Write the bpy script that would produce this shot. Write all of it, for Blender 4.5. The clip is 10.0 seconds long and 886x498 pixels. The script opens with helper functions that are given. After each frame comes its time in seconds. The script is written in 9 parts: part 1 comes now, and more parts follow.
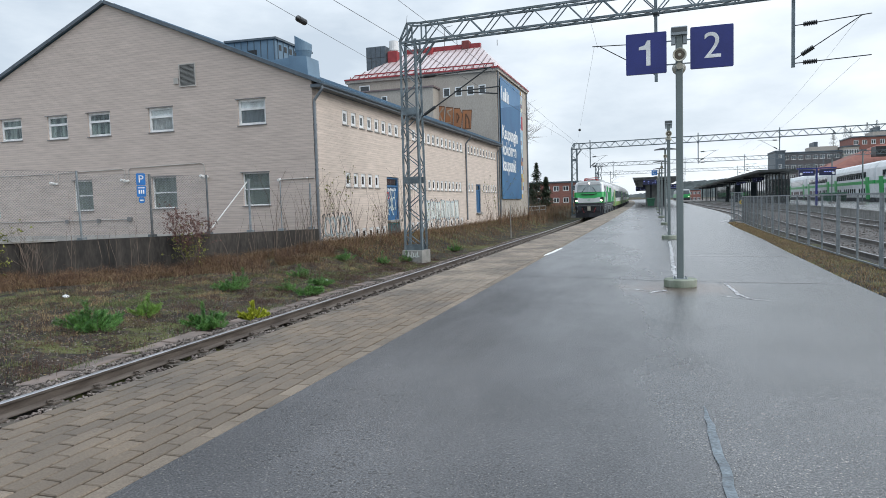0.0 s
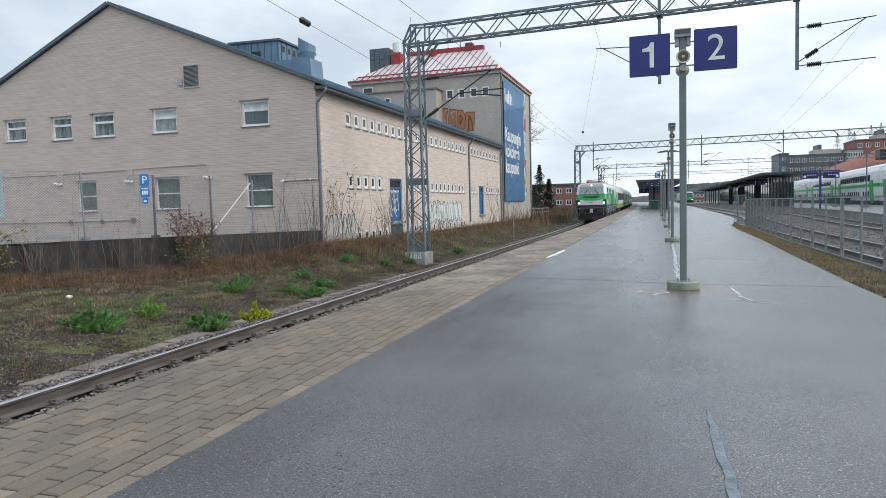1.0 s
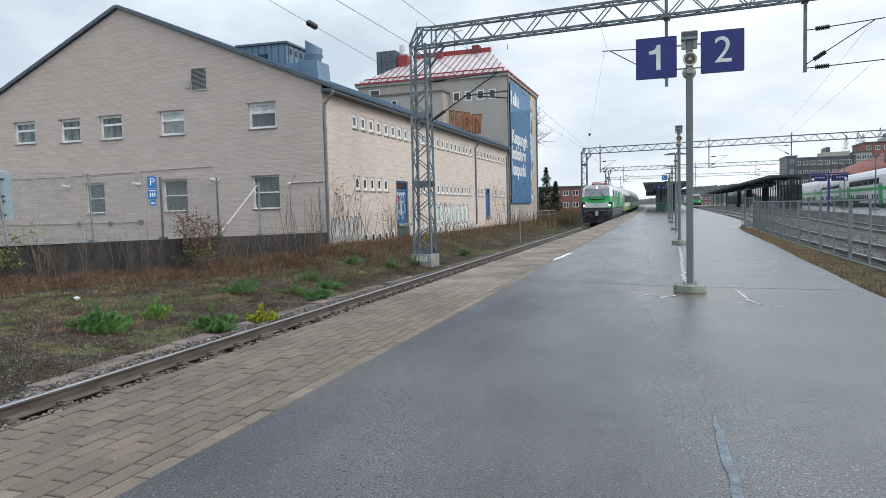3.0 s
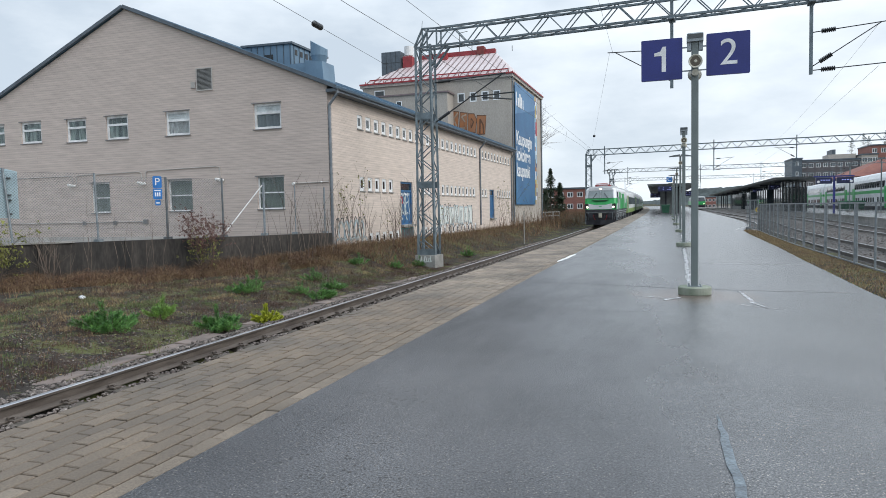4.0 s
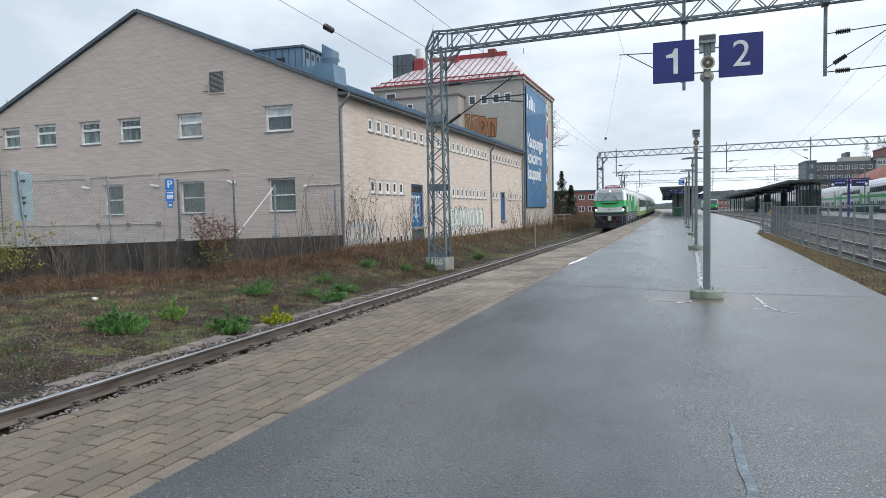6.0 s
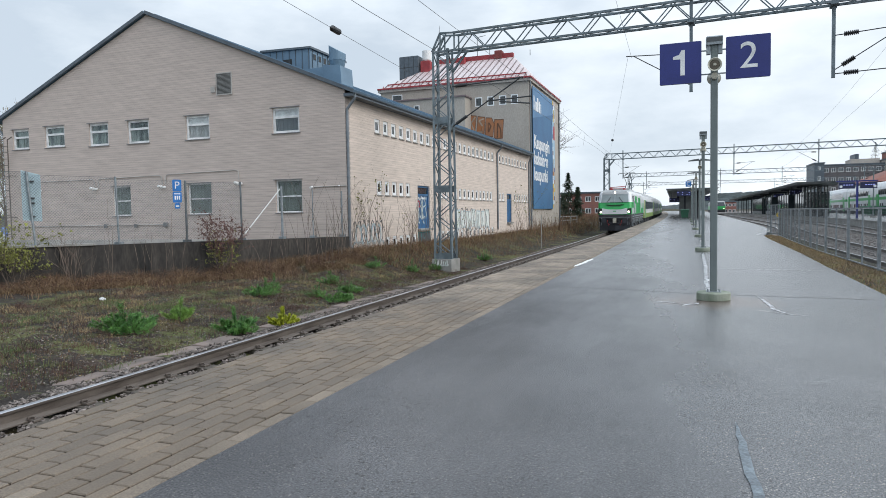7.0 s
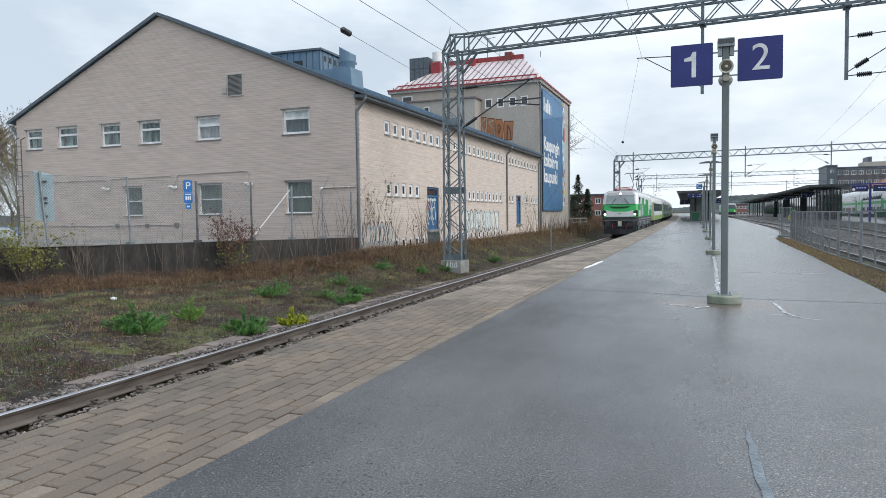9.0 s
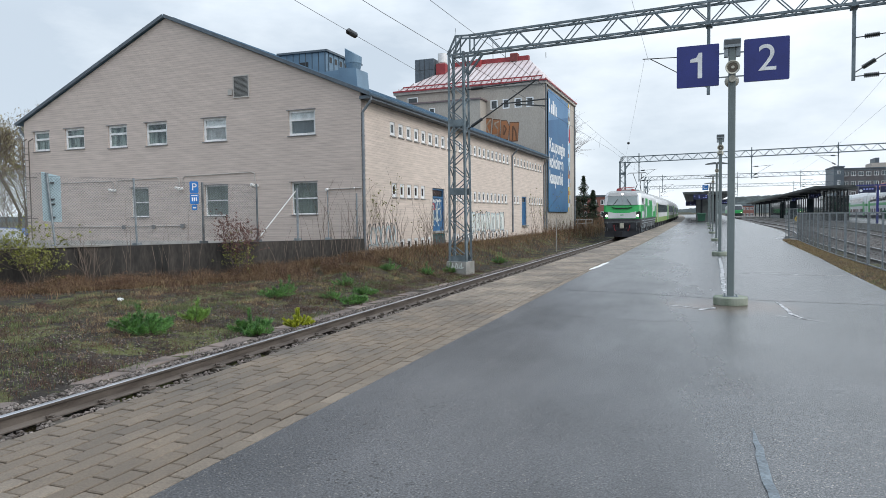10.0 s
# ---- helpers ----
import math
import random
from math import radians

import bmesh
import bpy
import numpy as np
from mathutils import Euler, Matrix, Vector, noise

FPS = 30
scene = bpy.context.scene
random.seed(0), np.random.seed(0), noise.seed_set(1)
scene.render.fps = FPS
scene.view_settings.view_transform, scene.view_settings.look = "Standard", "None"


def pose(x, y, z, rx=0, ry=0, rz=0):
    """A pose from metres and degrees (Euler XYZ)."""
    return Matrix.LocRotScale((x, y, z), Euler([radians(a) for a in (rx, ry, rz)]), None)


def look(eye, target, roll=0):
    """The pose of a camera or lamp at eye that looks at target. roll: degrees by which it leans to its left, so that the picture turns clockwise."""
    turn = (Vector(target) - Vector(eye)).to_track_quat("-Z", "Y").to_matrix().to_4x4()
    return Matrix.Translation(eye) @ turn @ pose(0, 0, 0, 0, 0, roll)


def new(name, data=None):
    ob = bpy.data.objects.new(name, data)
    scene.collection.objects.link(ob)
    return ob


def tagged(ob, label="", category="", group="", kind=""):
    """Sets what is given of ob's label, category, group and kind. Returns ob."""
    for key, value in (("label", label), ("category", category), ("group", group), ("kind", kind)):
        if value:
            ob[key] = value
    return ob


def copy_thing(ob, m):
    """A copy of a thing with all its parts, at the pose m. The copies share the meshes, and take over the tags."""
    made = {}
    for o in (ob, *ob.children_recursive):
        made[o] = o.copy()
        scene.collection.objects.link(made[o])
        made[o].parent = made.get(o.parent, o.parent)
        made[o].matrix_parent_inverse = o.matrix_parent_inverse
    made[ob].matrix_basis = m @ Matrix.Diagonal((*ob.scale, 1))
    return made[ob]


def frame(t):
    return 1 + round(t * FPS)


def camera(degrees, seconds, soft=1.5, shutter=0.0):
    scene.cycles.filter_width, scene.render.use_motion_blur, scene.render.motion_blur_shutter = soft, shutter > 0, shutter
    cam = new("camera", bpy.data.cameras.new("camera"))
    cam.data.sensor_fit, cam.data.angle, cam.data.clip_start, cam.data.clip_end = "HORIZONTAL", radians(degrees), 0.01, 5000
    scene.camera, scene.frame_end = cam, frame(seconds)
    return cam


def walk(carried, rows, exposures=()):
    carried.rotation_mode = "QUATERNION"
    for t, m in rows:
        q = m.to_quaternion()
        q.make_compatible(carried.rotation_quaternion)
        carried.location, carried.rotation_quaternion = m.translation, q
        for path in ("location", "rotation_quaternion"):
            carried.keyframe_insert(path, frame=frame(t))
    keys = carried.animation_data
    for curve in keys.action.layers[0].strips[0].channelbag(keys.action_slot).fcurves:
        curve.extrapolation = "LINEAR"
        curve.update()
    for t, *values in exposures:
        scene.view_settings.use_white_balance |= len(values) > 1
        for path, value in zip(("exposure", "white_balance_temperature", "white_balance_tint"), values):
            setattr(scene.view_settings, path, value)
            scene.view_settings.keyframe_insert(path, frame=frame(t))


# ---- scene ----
# camera: held by hand on the platform, panning slowly
cam = camera(66.39, 10.0, soft=0.8)
PATH = [
    (0.0, -0.000, -0.000, 1.410, 17.084, -3.747, -1.645),
    (0.5, -0.000, -0.003, 1.409, 17.150, -3.676, -1.424),
    (1.0, -0.000, 0.004, 1.403, 17.316, -3.582, -1.482),
    (1.5, 0.006, 0.022, 1.408, 17.390, -3.535, -1.499),
    (2.0, 0.002, 0.008, 1.409, 17.463, -3.542, -1.475),
    (2.5, 0.013, 0.008, 1.406, 17.682, -3.449, -1.473),
    (4.0, 0.004, -0.002, 1.410, 18.183, -3.299, -1.154),
    (4.5, 0.012, 0.011, 1.410, 18.439, -3.217, -1.074),
    (5.0, 0.013, 0.022, 1.406, 18.685, -3.205, -1.140),
    (5.5, 0.008, 0.020, 1.408, 18.870, -3.135, -1.141),
    (7.0, 0.015, 0.014, 1.407, 19.625, -2.929, -0.977),
    (7.5, 0.010, 0.009, 1.406, 19.843, -2.848, -0.978),
    (8.0, 0.015, 0.004, 1.407, 20.052, -2.825, -1.071),
    (8.5, 0.010, 0.017, 1.406, 20.229, -2.778, -0.921),
    (9.0, 0.014, 0.015, 1.409, 20.403, -2.802, -0.741),
    (9.5, 0.013, 0.034, 1.400, 20.619, -2.727, -0.690),
    (10.0, 0.013, 0.011, 1.409, 20.851, -2.696, -0.728),
]


def aim(x, y, z, yaw, pitch, roll):
    a, b = radians(yaw), radians(pitch)
    eye = Vector((x, y, z))
    return look(eye, eye + Vector((-math.sin(a) * math.cos(b), math.cos(a) * math.cos(b), math.sin(b))), roll)


walk(cam, [(t, aim(*rest)) for t, *rest in PATH])

# ---------------------------------------------------------------- world and light
world = bpy.data.worlds.new("overcast_sky")
scene.world = world
world.use_nodes = True
wn, wl = world.node_tree.nodes, world.node_tree.links
wn.clear()
w_out = wn.new("ShaderNodeOutputWorld")
w_bg = wn.new("ShaderNodeBackground")
w_sky = wn.new("ShaderNodeTexSky")
w_sky.sky_type = "NISHITA"
w_sky.sun_disc = False
w_sky.sun_elevation, w_sky.sun_rotation = radians(37), radians(98)
w_co = wn.new("ShaderNodeTexCoord")
w_map = wn.new("ShaderNodeMapping")
w_map.inputs["Scale"].default_value = (1.0, 1.0, 2.6)
w_noise = wn.new("ShaderNodeTexNoise")
w_noise.inputs["Scale"].default_value = 2.6
w_noise.inputs["Detail"].default_value = 7
w_noise.inputs["Roughness"].default_value = 0.55
w_ramp = wn.new("ShaderNodeValToRGB")
w_ramp.color_ramp.elements[0].position, w_ramp.color_ramp.elements[0].color = 0.34, (6.5, 7.5, 8.6, 1)
w_ramp.color_ramp.elements[1].position, w_ramp.color_ramp.elements[1].color = 0.64, (10.7, 11.5, 12.2, 1)
w_sep = wn.new("ShaderNodeSeparateXYZ")
w_up = wn.new("ShaderNodeMapRange")
w_up.inputs["From Min"].default_value, w_up.inputs["From Max"].default_value = 0.25, 1.0
w_up.inputs["To Min"].default_value, w_up.inputs["To Max"].default_value = 1.0, 2.1
w_mul = wn.new("ShaderNodeVectorMath")
w_mul.operation = "SCALE"
w_mix = wn.new("ShaderNodeMix")
w_mix.data_type = "RGBA"
w_mix.inputs["Factor"].default_value = 0.93
w_bg.inputs["Strength"].default_value = 0.1
wl.new(w_co.outputs["Generated"], w_map.inputs["Vector"])
wl.new(w_map.outputs["Vector"], w_noise.inputs["Vector"])
# the cloud cover thins towards the right and the horizon
w_thin = wn.new("ShaderNodeVectorMath")
w_thin.operation = "DOT_PRODUCT"
w_thin.inputs[1].default_value = (0.20, 0.06, -0.22)
w_add = wn.new("ShaderNodeMath")
w_bias = wn.new("ShaderNodeMath")
w_bias.inputs[1].default_value = 0.005
wl.new(w_co.outputs["Generated"], w_thin.inputs[0])
wl.new(w_thin.outputs["Value"], w_bias.inputs[0])
wl.new(w_bias.outputs[0], w_add.inputs[0])
wl.new(w_noise.outputs["Fac"], w_add.inputs[1])
wl.new(w_add.outputs[0], w_ramp.inputs["Fac"])
wl.new(w_co.outputs["Generated"], w_sep.inputs["Vector"])
wl.new(w_sep.outputs["Z"], w_up.inputs["Value"])
wl.new(w_ramp.outputs["Color"], w_mul.inputs[0])
wl.new(w_up.outputs["Result"], w_mul.inputs["Scale"])
wl.new(w_sky.outputs["Color"], w_mix.inputs["A"])
wl.new(w_mul.outputs["Vector"], w_mix.inputs["B"])
wl.new(w_mix.outputs["Result"], w_bg.inputs["Color"])
wl.new(w_bg.outputs["Background"], w_out.inputs["Surface"])

sun_data = bpy.data.lights.new("sun", "SUN")
sun_data.energy, sun_data.angle, sun_data.color = 1.5, radians(35), (1.0, 0.98, 0.95)
sun = new("sun", sun_data)
sun.matrix_world = look((40, 14, 30), (0, 20, 0))
scene.view_settings.exposure = 0.0

# ---------------------------------------------------------------- materials


def material(name, base, rough=0.7, metal=0.0, second=None, scale=4.0, fine=60.0, fine_amount=0.12, bump=0.2, bump_scale=None,
             lo=0.35, hi=0.65, per="", per_amount=0.2, spec=0.5, rough2=None, stretch=(1, 1, 1)):
    """A surface with two scales of variation; second: the colour of stains, per: 'object' or 'island' for variation piece by piece."""
    m = bpy.data.materials.new(name)
    m.use_nodes = True
    n, l = m.node_tree.nodes, m.node_tree.links
    p = n["Principled BSDF"]
    p.inputs["Metallic"].default_value = metal
    p.inputs["Roughness"].default_value = rough
    p.inputs["Specular IOR Level"].default_value = spec
    co = n.new("ShaderNodeTexCoord")
    mp = n.new("ShaderNodeMapping")
    mp.inputs["Scale"].default_value = stretch
    if per == "object":
        l.new(n.new("ShaderNodeNewGeometry").outputs["Position"], mp.inputs["Vector"])
    else:
        l.new(co.outputs["Object"], mp.inputs["Vector"])
    big, small = n.new("ShaderNodeTexNoise"), n.new("ShaderNodeTexNoise")
    big.inputs["Scale"].default_value, big.inputs["Detail"].default_value = scale, 5
    small.inputs["Scale"].default_value, small.inputs["Detail"].default_value = fine, 3
    l.new(mp.outputs["Vector"], big.inputs["Vector"])
    l.new(mp.outputs["Vector"], small.inputs["Vector"])
    ramp = n.new("ShaderNodeValToRGB")
    second = second or tuple(c * 0.72 for c in base)
    ramp.color_ramp.elements[0].position, ramp.color_ramp.elements[0].color = lo, (*second, 1)
    ramp.color_ramp.elements[1].position, ramp.color_ramp.elements[1].color = hi, (*base, 1)
    l.new(big.outputs["Fac"], ramp.inputs["Fac"])
    grain = n.new("ShaderNodeMapRange")
    grain.inputs["From Min"].default_value, grain.inputs["From Max"].default_value = 0.3, 0.7
    grain.inputs["To Min"].default_value, grain.inputs["To Max"].default_value = 1 - fine_amount, 1 + fine_amount
    l.new(small.outputs["Fac"], grain.inputs["Value"])
    mul = n.new("ShaderNodeVectorMath")
    mul.operation = "SCALE"
    l.new(ramp.outputs["Color"], mul.inputs[0])
    l.new(grain.outputs["Result"], mul.inputs["Scale"])
    last = mul.outputs["Vector"]
    if per:
        if per == "object":
            rnd = n.new("ShaderNodeObjectInfo").outputs["Random"]
        else:
            rnd = n.new("ShaderNodeNewGeometry").outputs["Random Per Island"]
        mr = n.new("ShaderNodeMapRange")
        mr.inputs["To Min"].default_value, mr.inputs["To Max"].default_value = 1 - per_amount, 1 + per_amount
        l.new(rnd, mr.inputs["Value"])
        again = n.new("ShaderNodeVectorMath")
        again.operation = "SCALE"
        l.new(last, again.inputs[0])
        l.new(mr.outputs["Result"], again.inputs["Scale"])
        last = again.outputs["Vector"]
    l.new(last, p.inputs["Base Color"])
    if rough2 is not None:
        rr = n.new("ShaderNodeMapRange")
        rr.inputs["From Min"].default_value, rr.inputs["From Max"].default_value = lo, hi
        rr.inputs["To Min"].default_value, rr.inputs["To Max"].default_value = rough2, rough
        l.new(big.outputs["Fac"], rr.inputs["Value"])
        l.new(rr.outputs["Result"], p.inputs["Roughness"])
    if bump:
        b = n.new("ShaderNodeBump")
        b.inputs["Strength"].default_value = bump
        b.inputs["Distance"].default_value = 0.01
        src = small
        if bump_scale:
            src = n.new("ShaderNodeTexNoise")
            src.inputs["Scale"].default_value = bump_scale
            l.new(mp.outputs["Vector"], src.inputs["Vector"])
        l.new(src.outputs["Fac"], b.inputs["Height"])
        l.new(b.outputs["Normal"], p.inputs["Normal"])
    return m


def masonry(name, brick_a, brick_b, mortar, width, height, stain, vertical="xz", joint=0.1, stain_amount=0.5):
    """Painted brickwork in courses; vertical: the two object axes in which the courses run."""
    m = material(name, brick_a, rough=0.8, second=brick_b, scale=0.8, fine=40, fine_amount=0.07, bump=0)
    n, l = m.node_tree.nodes, m.node_tree.links
    p = n["Principled BSDF"]
    base = p.inputs["Base Color"].links[0].from_socket
    co = n.new("ShaderNodeTexCoord")
    sep, comb = n.new("ShaderNodeSeparateXYZ"), n.new("ShaderNodeCombineXYZ")
    l.new(co.outputs["Object"], sep.inputs["Vector"])
    l.new(sep.outputs["X" if vertical[0] == "x" else "Y"], comb.inputs["X"])
    l.new(sep.outputs["Z"], comb.inputs["Y"])
    br = n.new("ShaderNodeTexBrick")
    br.inputs["Scale"].default_value = 1.0
    br.inputs["Brick Width"].default_value, br.inputs["Row Height"].default_value = width, height
    br.inputs["Mortar Size"].default_value, br.inputs["Mortar Smooth"].default_value = height * joint, 0.4
    br.inputs["Color1"].default_value, br.inputs["Color2"].default_value = (1, 1, 1, 1), (0.955, 0.955, 0.955, 1)
    br.inputs["Mortar"].default_value = (*[a / max(b, 0.01) for a, b in zip(mortar, brick_a)], 1)
    l.new(comb.outputs["Vector"], br.inputs["Vector"])
    mix = n.new("ShaderNodeMix")
    mix.data_type, mix.blend_type = "RGBA", "MULTIPLY"
    mix.inputs["Factor"].default_value = 1.0
    l.new(base, mix.inputs["A"])
    l.new(br.outputs["Color"], mix.inputs["B"])
    bed = n.new("ShaderNodeTexNoise")
    bed.inputs["Scale"].default_value, bed.inputs["Detail"].default_value = 1.0, 4
    bmap = n.new("ShaderNodeMapping")
    bmap.inputs["Scale"].default_value = (1.0, 1.0, 0.95 / height)
    l.new(co.outputs["Object"], bmap.inputs["Vector"])
    l.new(bmap.outputs["Vector"], bed.inputs["Vector"])
    bedr = n.new("ShaderNodeMapRange")
    bedr.inputs["From Min"].default_value, bedr.inputs["From Max"].default_value = 0.3, 0.7
    bedr.inputs["To Min"].default_value, bedr.inputs["To Max"].default_value = 0.87, 1.09
    l.new(bed.outputs["Fac"], bedr.inputs["Value"])
    uneven = n.new("ShaderNodeVectorMath")
    uneven.operation = "SCALE"
    l.new(mix.outputs["Result"], uneven.inputs[0])
    l.new(bedr.outputs["Result"], uneven.inputs["Scale"])
    streak = n.new("ShaderNodeTexNoise")
    streak.inputs["Scale"].default_value, streak.inputs["Detail"].default_value = 1.0, 6
    smap = n.new("ShaderNodeMapping")
    smap.inputs["Scale"].default_value = (1.6, 1.6, 0.35)
    l.new(co.outputs["Object"], smap.inputs["Vector"])
    l.new(smap.outputs["Vector"], streak.inputs["Vector"])
    sr = n.new("ShaderNodeMapRange")
    sr.inputs["From Min"].default_value, sr.inputs["From Max"].default_value = 0.5, 0.75
    sr.inputs["To Min"].default_value, sr.inputs["To Max"].default_value = 0.0, stain_amount
    l.new(streak.outputs["Fac"], sr.inputs["Value"])
    mix2 = n.new("ShaderNodeMix")
    mix2.data_type = "RGBA"
    l.new(sr.outputs["Result"], mix2.inputs["Factor"])
    l.new(uneven.outputs["Vector"], mix2.inputs["A"])
    mix2.inputs["B"].default_value = (*stain, 1)
    l.new(mix2.outputs["Result"], p.inputs["Base Color"])
    b = n.new("ShaderNodeBump")
    b.inputs["Strength"].default_value, b.inputs["Distance"].default_value = 0.5, 0.01
    b.invert = True
    l.new(br.outputs["Fac"], b.inputs["Height"])
    l.new(b.outputs["Normal"], p.inputs["Normal"])
    return m


def glowing(name, colour, strength):
    m = bpy.data.materials.new(name)
    m.use_nodes = True
    p = m.node_tree.nodes["Principled BSDF"]
    p.inputs["Base Color"].default_value = (*colour, 1)
    p.inputs["Emission Color"].default_value = (*colour, 1)
    p.inputs["Emission Strength"].default_value = strength
    return m


def clear_glass(name, tint, rough=0.02):
    m = bpy.data.materials.new(name)
    m.use_nodes = True
    p = m.node_tree.nodes["Principled BSDF"]
    p.inputs["Base Color"].default_value = (*tint, 1)
    p.inputs["Transmission Weight"].default_value = 1.0
    p.inputs["Roughness"].default_value = rough
    p.inputs["IOR"].default_value = 1.45
    return m


def wet_asphalt():
    """Worn asphalt with pale aggregate, partly under a film of water."""
    m = material("wet_asphalt", (0.088, 0.089, 0.094), rough=0.62, second=(0.059, 0.060, 0.064), scale=0.7, fine=85, fine_amount=0.95, bump=0)
    n, l = m.node_tree.nodes, m.node_tree.links
    p = n["Principled BSDF"]
    base = p.inputs["Base Color"].links[0].from_socket
    co = n.new("ShaderNodeTexCoord")
    vor = n.new("ShaderNodeTexVoronoi")
    vor.inputs["Scale"].default_value = 88
    l.new(co.outputs["Object"], vor.inputs["Vector"])
    stone = n.new("ShaderNodeMath")
    stone.operation = "GREATER_THAN"
    stone.inputs[1].default_value = 0.76
    sepc = n.new("ShaderNodeSeparateColor")
    l.new(vor.outputs["Color"], sepc.inputs["Color"])
    l.new(sepc.outputs["Red"], stone.inputs[0])
    near = n.new("ShaderNodeMath")
    near.operation = "LESS_THAN"
    reach = n.new("ShaderNodeMath")
    reach.operation = "MULTIPLY"
    reach.inputs[1].default_value = 0.50
    l.new(sepc.outputs["Green"], reach.inputs[0])
    l.new(reach.outputs[0], near.inputs[1])
    l.new(vor.outputs["Distance"], near.inputs[0])
    both = n.new("ShaderNodeMath")
    both.operation = "MULTIPLY"
    l.new(stone.outputs[0], both.inputs[0])
    l.new(near.outputs[0], both.inputs[1])
    mix = n.new("ShaderNodeMix")
    mix.data_type = "RGBA"
    l.new(both.outputs[0], mix.inputs["Factor"])
    l.new(base, mix.inputs["A"])
    mix.inputs["B"].default_value = (0.235, 0.22, 0.20, 1)
    # loose dark grit, lying in swarms
    grit = n.new("ShaderNodeTexVoronoi")
    grit.inputs["Scale"].default_value = 22
    l.new(co.outputs["Object"], grit.inputs["Vector"])
    gsep = n.new("ShaderNodeSeparateColor")
    l.new(grit.outputs["Color"], gsep.inputs["Color"])
    swarm = n.new("ShaderNodeTexNoise")
    swarm.inputs["Scale"].default_value = 0.8
    l.new(co.outputs["Object"], swarm.inputs["Vector"])
    some = n.new("ShaderNodeMapRange")
    some.inputs["From Min"].default_value, some.inputs["From Max"].default_value = 0.42, 0.72
    some.inputs["To Min"].default_value, some.inputs["To Max"].default_value = 0.08, 0.36
    l.new(swarm.outputs["Fac"], some.inputs["Value"])
    size = n.new("ShaderNodeMath")
    size.operation = "MULTIPLY"
    l.new(gsep.outputs["Blue"], size.inputs[0])
    l.new(some.outputs["Result"], size.inputs[1])
    lies = n.new("ShaderNodeMath")
    lies.operation = "LESS_THAN"
    l.new(grit.outputs["Distance"], lies.inputs[0])
    l.new(size.outputs[0], lies.inputs[1])
    dark = n.new("ShaderNodeMix")
    dark.data_type = "RGBA"
    l.new(lies.outputs[0], dark.inputs["Factor"])
    l.new(mix.outputs["Result"], dark.inputs["A"])
    dark.inputs["B"].default_value = (0.012, 0.011, 0.011, 1)
    mix = dark
    # dark pits between the stones
    pits = n.new("ShaderNodeTexVoronoi")
    pits.inputs["Scale"].default_value = 60
    l.new(co.outputs["Object"], pits.inputs["Vector"])
    psep = n.new("ShaderNodeSeparateColor")
    l.new(pits.outputs["Color"], psep.inputs["Color"])
    psize = n.new("ShaderNodeMath")
    psize.operation = "MULTIPLY"
    psize.inputs[1].default_value = 0.46
    l.new(psep.outputs["Green"], psize.inputs[0])
    pit = n.new("ShaderNodeMath")
    pit.operation = "LESS_THAN"
    l.new(pits.outputs["Distance"], pit.inputs[0])
    l.new(psize.outputs[0], pit.inputs[1])
    pamount = n.new("ShaderNodeMath")
    pamount.operation = "MULTIPLY"
    pamount.inputs[1].default_value = 0.55
    l.new(pit.outputs[0], pamount.inputs[0])
    pmix = n.new("ShaderNodeMix")
    pmix.data_type = "RGBA"
    l.new(pamount.outputs[0], pmix.inputs["Factor"])
    l.new(mix.outputs["Result"], pmix.inputs["A"])
    pmix.inputs["B"].default_value = (0.022, 0.022, 0.024, 1)
    mix = pmix
    # brown grit washed up round the first pole's footing
    off = n.new("ShaderNodeVectorMath")
    off.operation = "SUBTRACT"
    off.inputs[1].default_value = (0.48, 11.15, 0)
    l.new(co.outputs["Object"], off.inputs[0])
    size2 = n.new("ShaderNodeVectorMath")
    size2.operation = "MULTIPLY"
    size2.inputs[1].default_value = (0.85, 0.95, 0)
    l.new(off.outputs["Vector"], size2.inputs[0])
    far = n.new("ShaderNodeVectorMath")
    far.operation = "LENGTH"
    l.new(size2.outputs["Vector"], far.inputs[0])
    ragged = n.new("ShaderNodeTexNoise")
    ragged.inputs["Scale"].default_value, ragged.inputs["Detail"].default_value = 3.0, 6
    l.new(co.outputs["Object"], ragged.inputs["Vector"])
    edge = n.new("ShaderNodeMath")
    l.new(far.outputs["Value"], edge.inputs[0])
    l.new(ragged.outputs["Fac"], edge.inputs[1])
    stain = n.new("ShaderNodeMapRange")
    stain.inputs["From Min"].default_value, stain.inputs["From Max"].default_value = 0.95, 1.45
    stain.inputs["To Min"].default_value, stain.inputs["To Max"].default_value = 0.75, 0.0
    l.new(edge.outputs[0], stain.inputs["Value"])
    smix = n.new("ShaderNodeMix")
    smix.data_type = "RGBA"
    l.new(stain.outputs["Result"], smix.inputs["Factor"])
    l.new(mix.outputs["Result"], smix.inputs["A"])
    smix.inputs["B"].default_value = (0.125, 0.088, 0.070, 1)
    mix = smix
    # film of water: patches drawn out along the platform, more of it on the far side of the lamp row
    mp = n.new("ShaderNodeMapping")
    mp.inputs["Scale"].default_value = (0.55, 0.16, 1)
    l.new(co.outputs["Object"], mp.inputs["Vector"])
    patch = n.new("ShaderNodeTexNoise")
    patch.inputs["Scale"].default_value, patch.inputs["Detail"].default_value = 1.0, 6
    patch.inputs["Roughness"].default_value = 0.62
    l.new(mp.outputs["Vector"], patch.inputs["Vector"])
    sep = n.new("ShaderNodeSeparateXYZ")
    l.new(co.outputs["Object"], sep.inputs["Vector"])
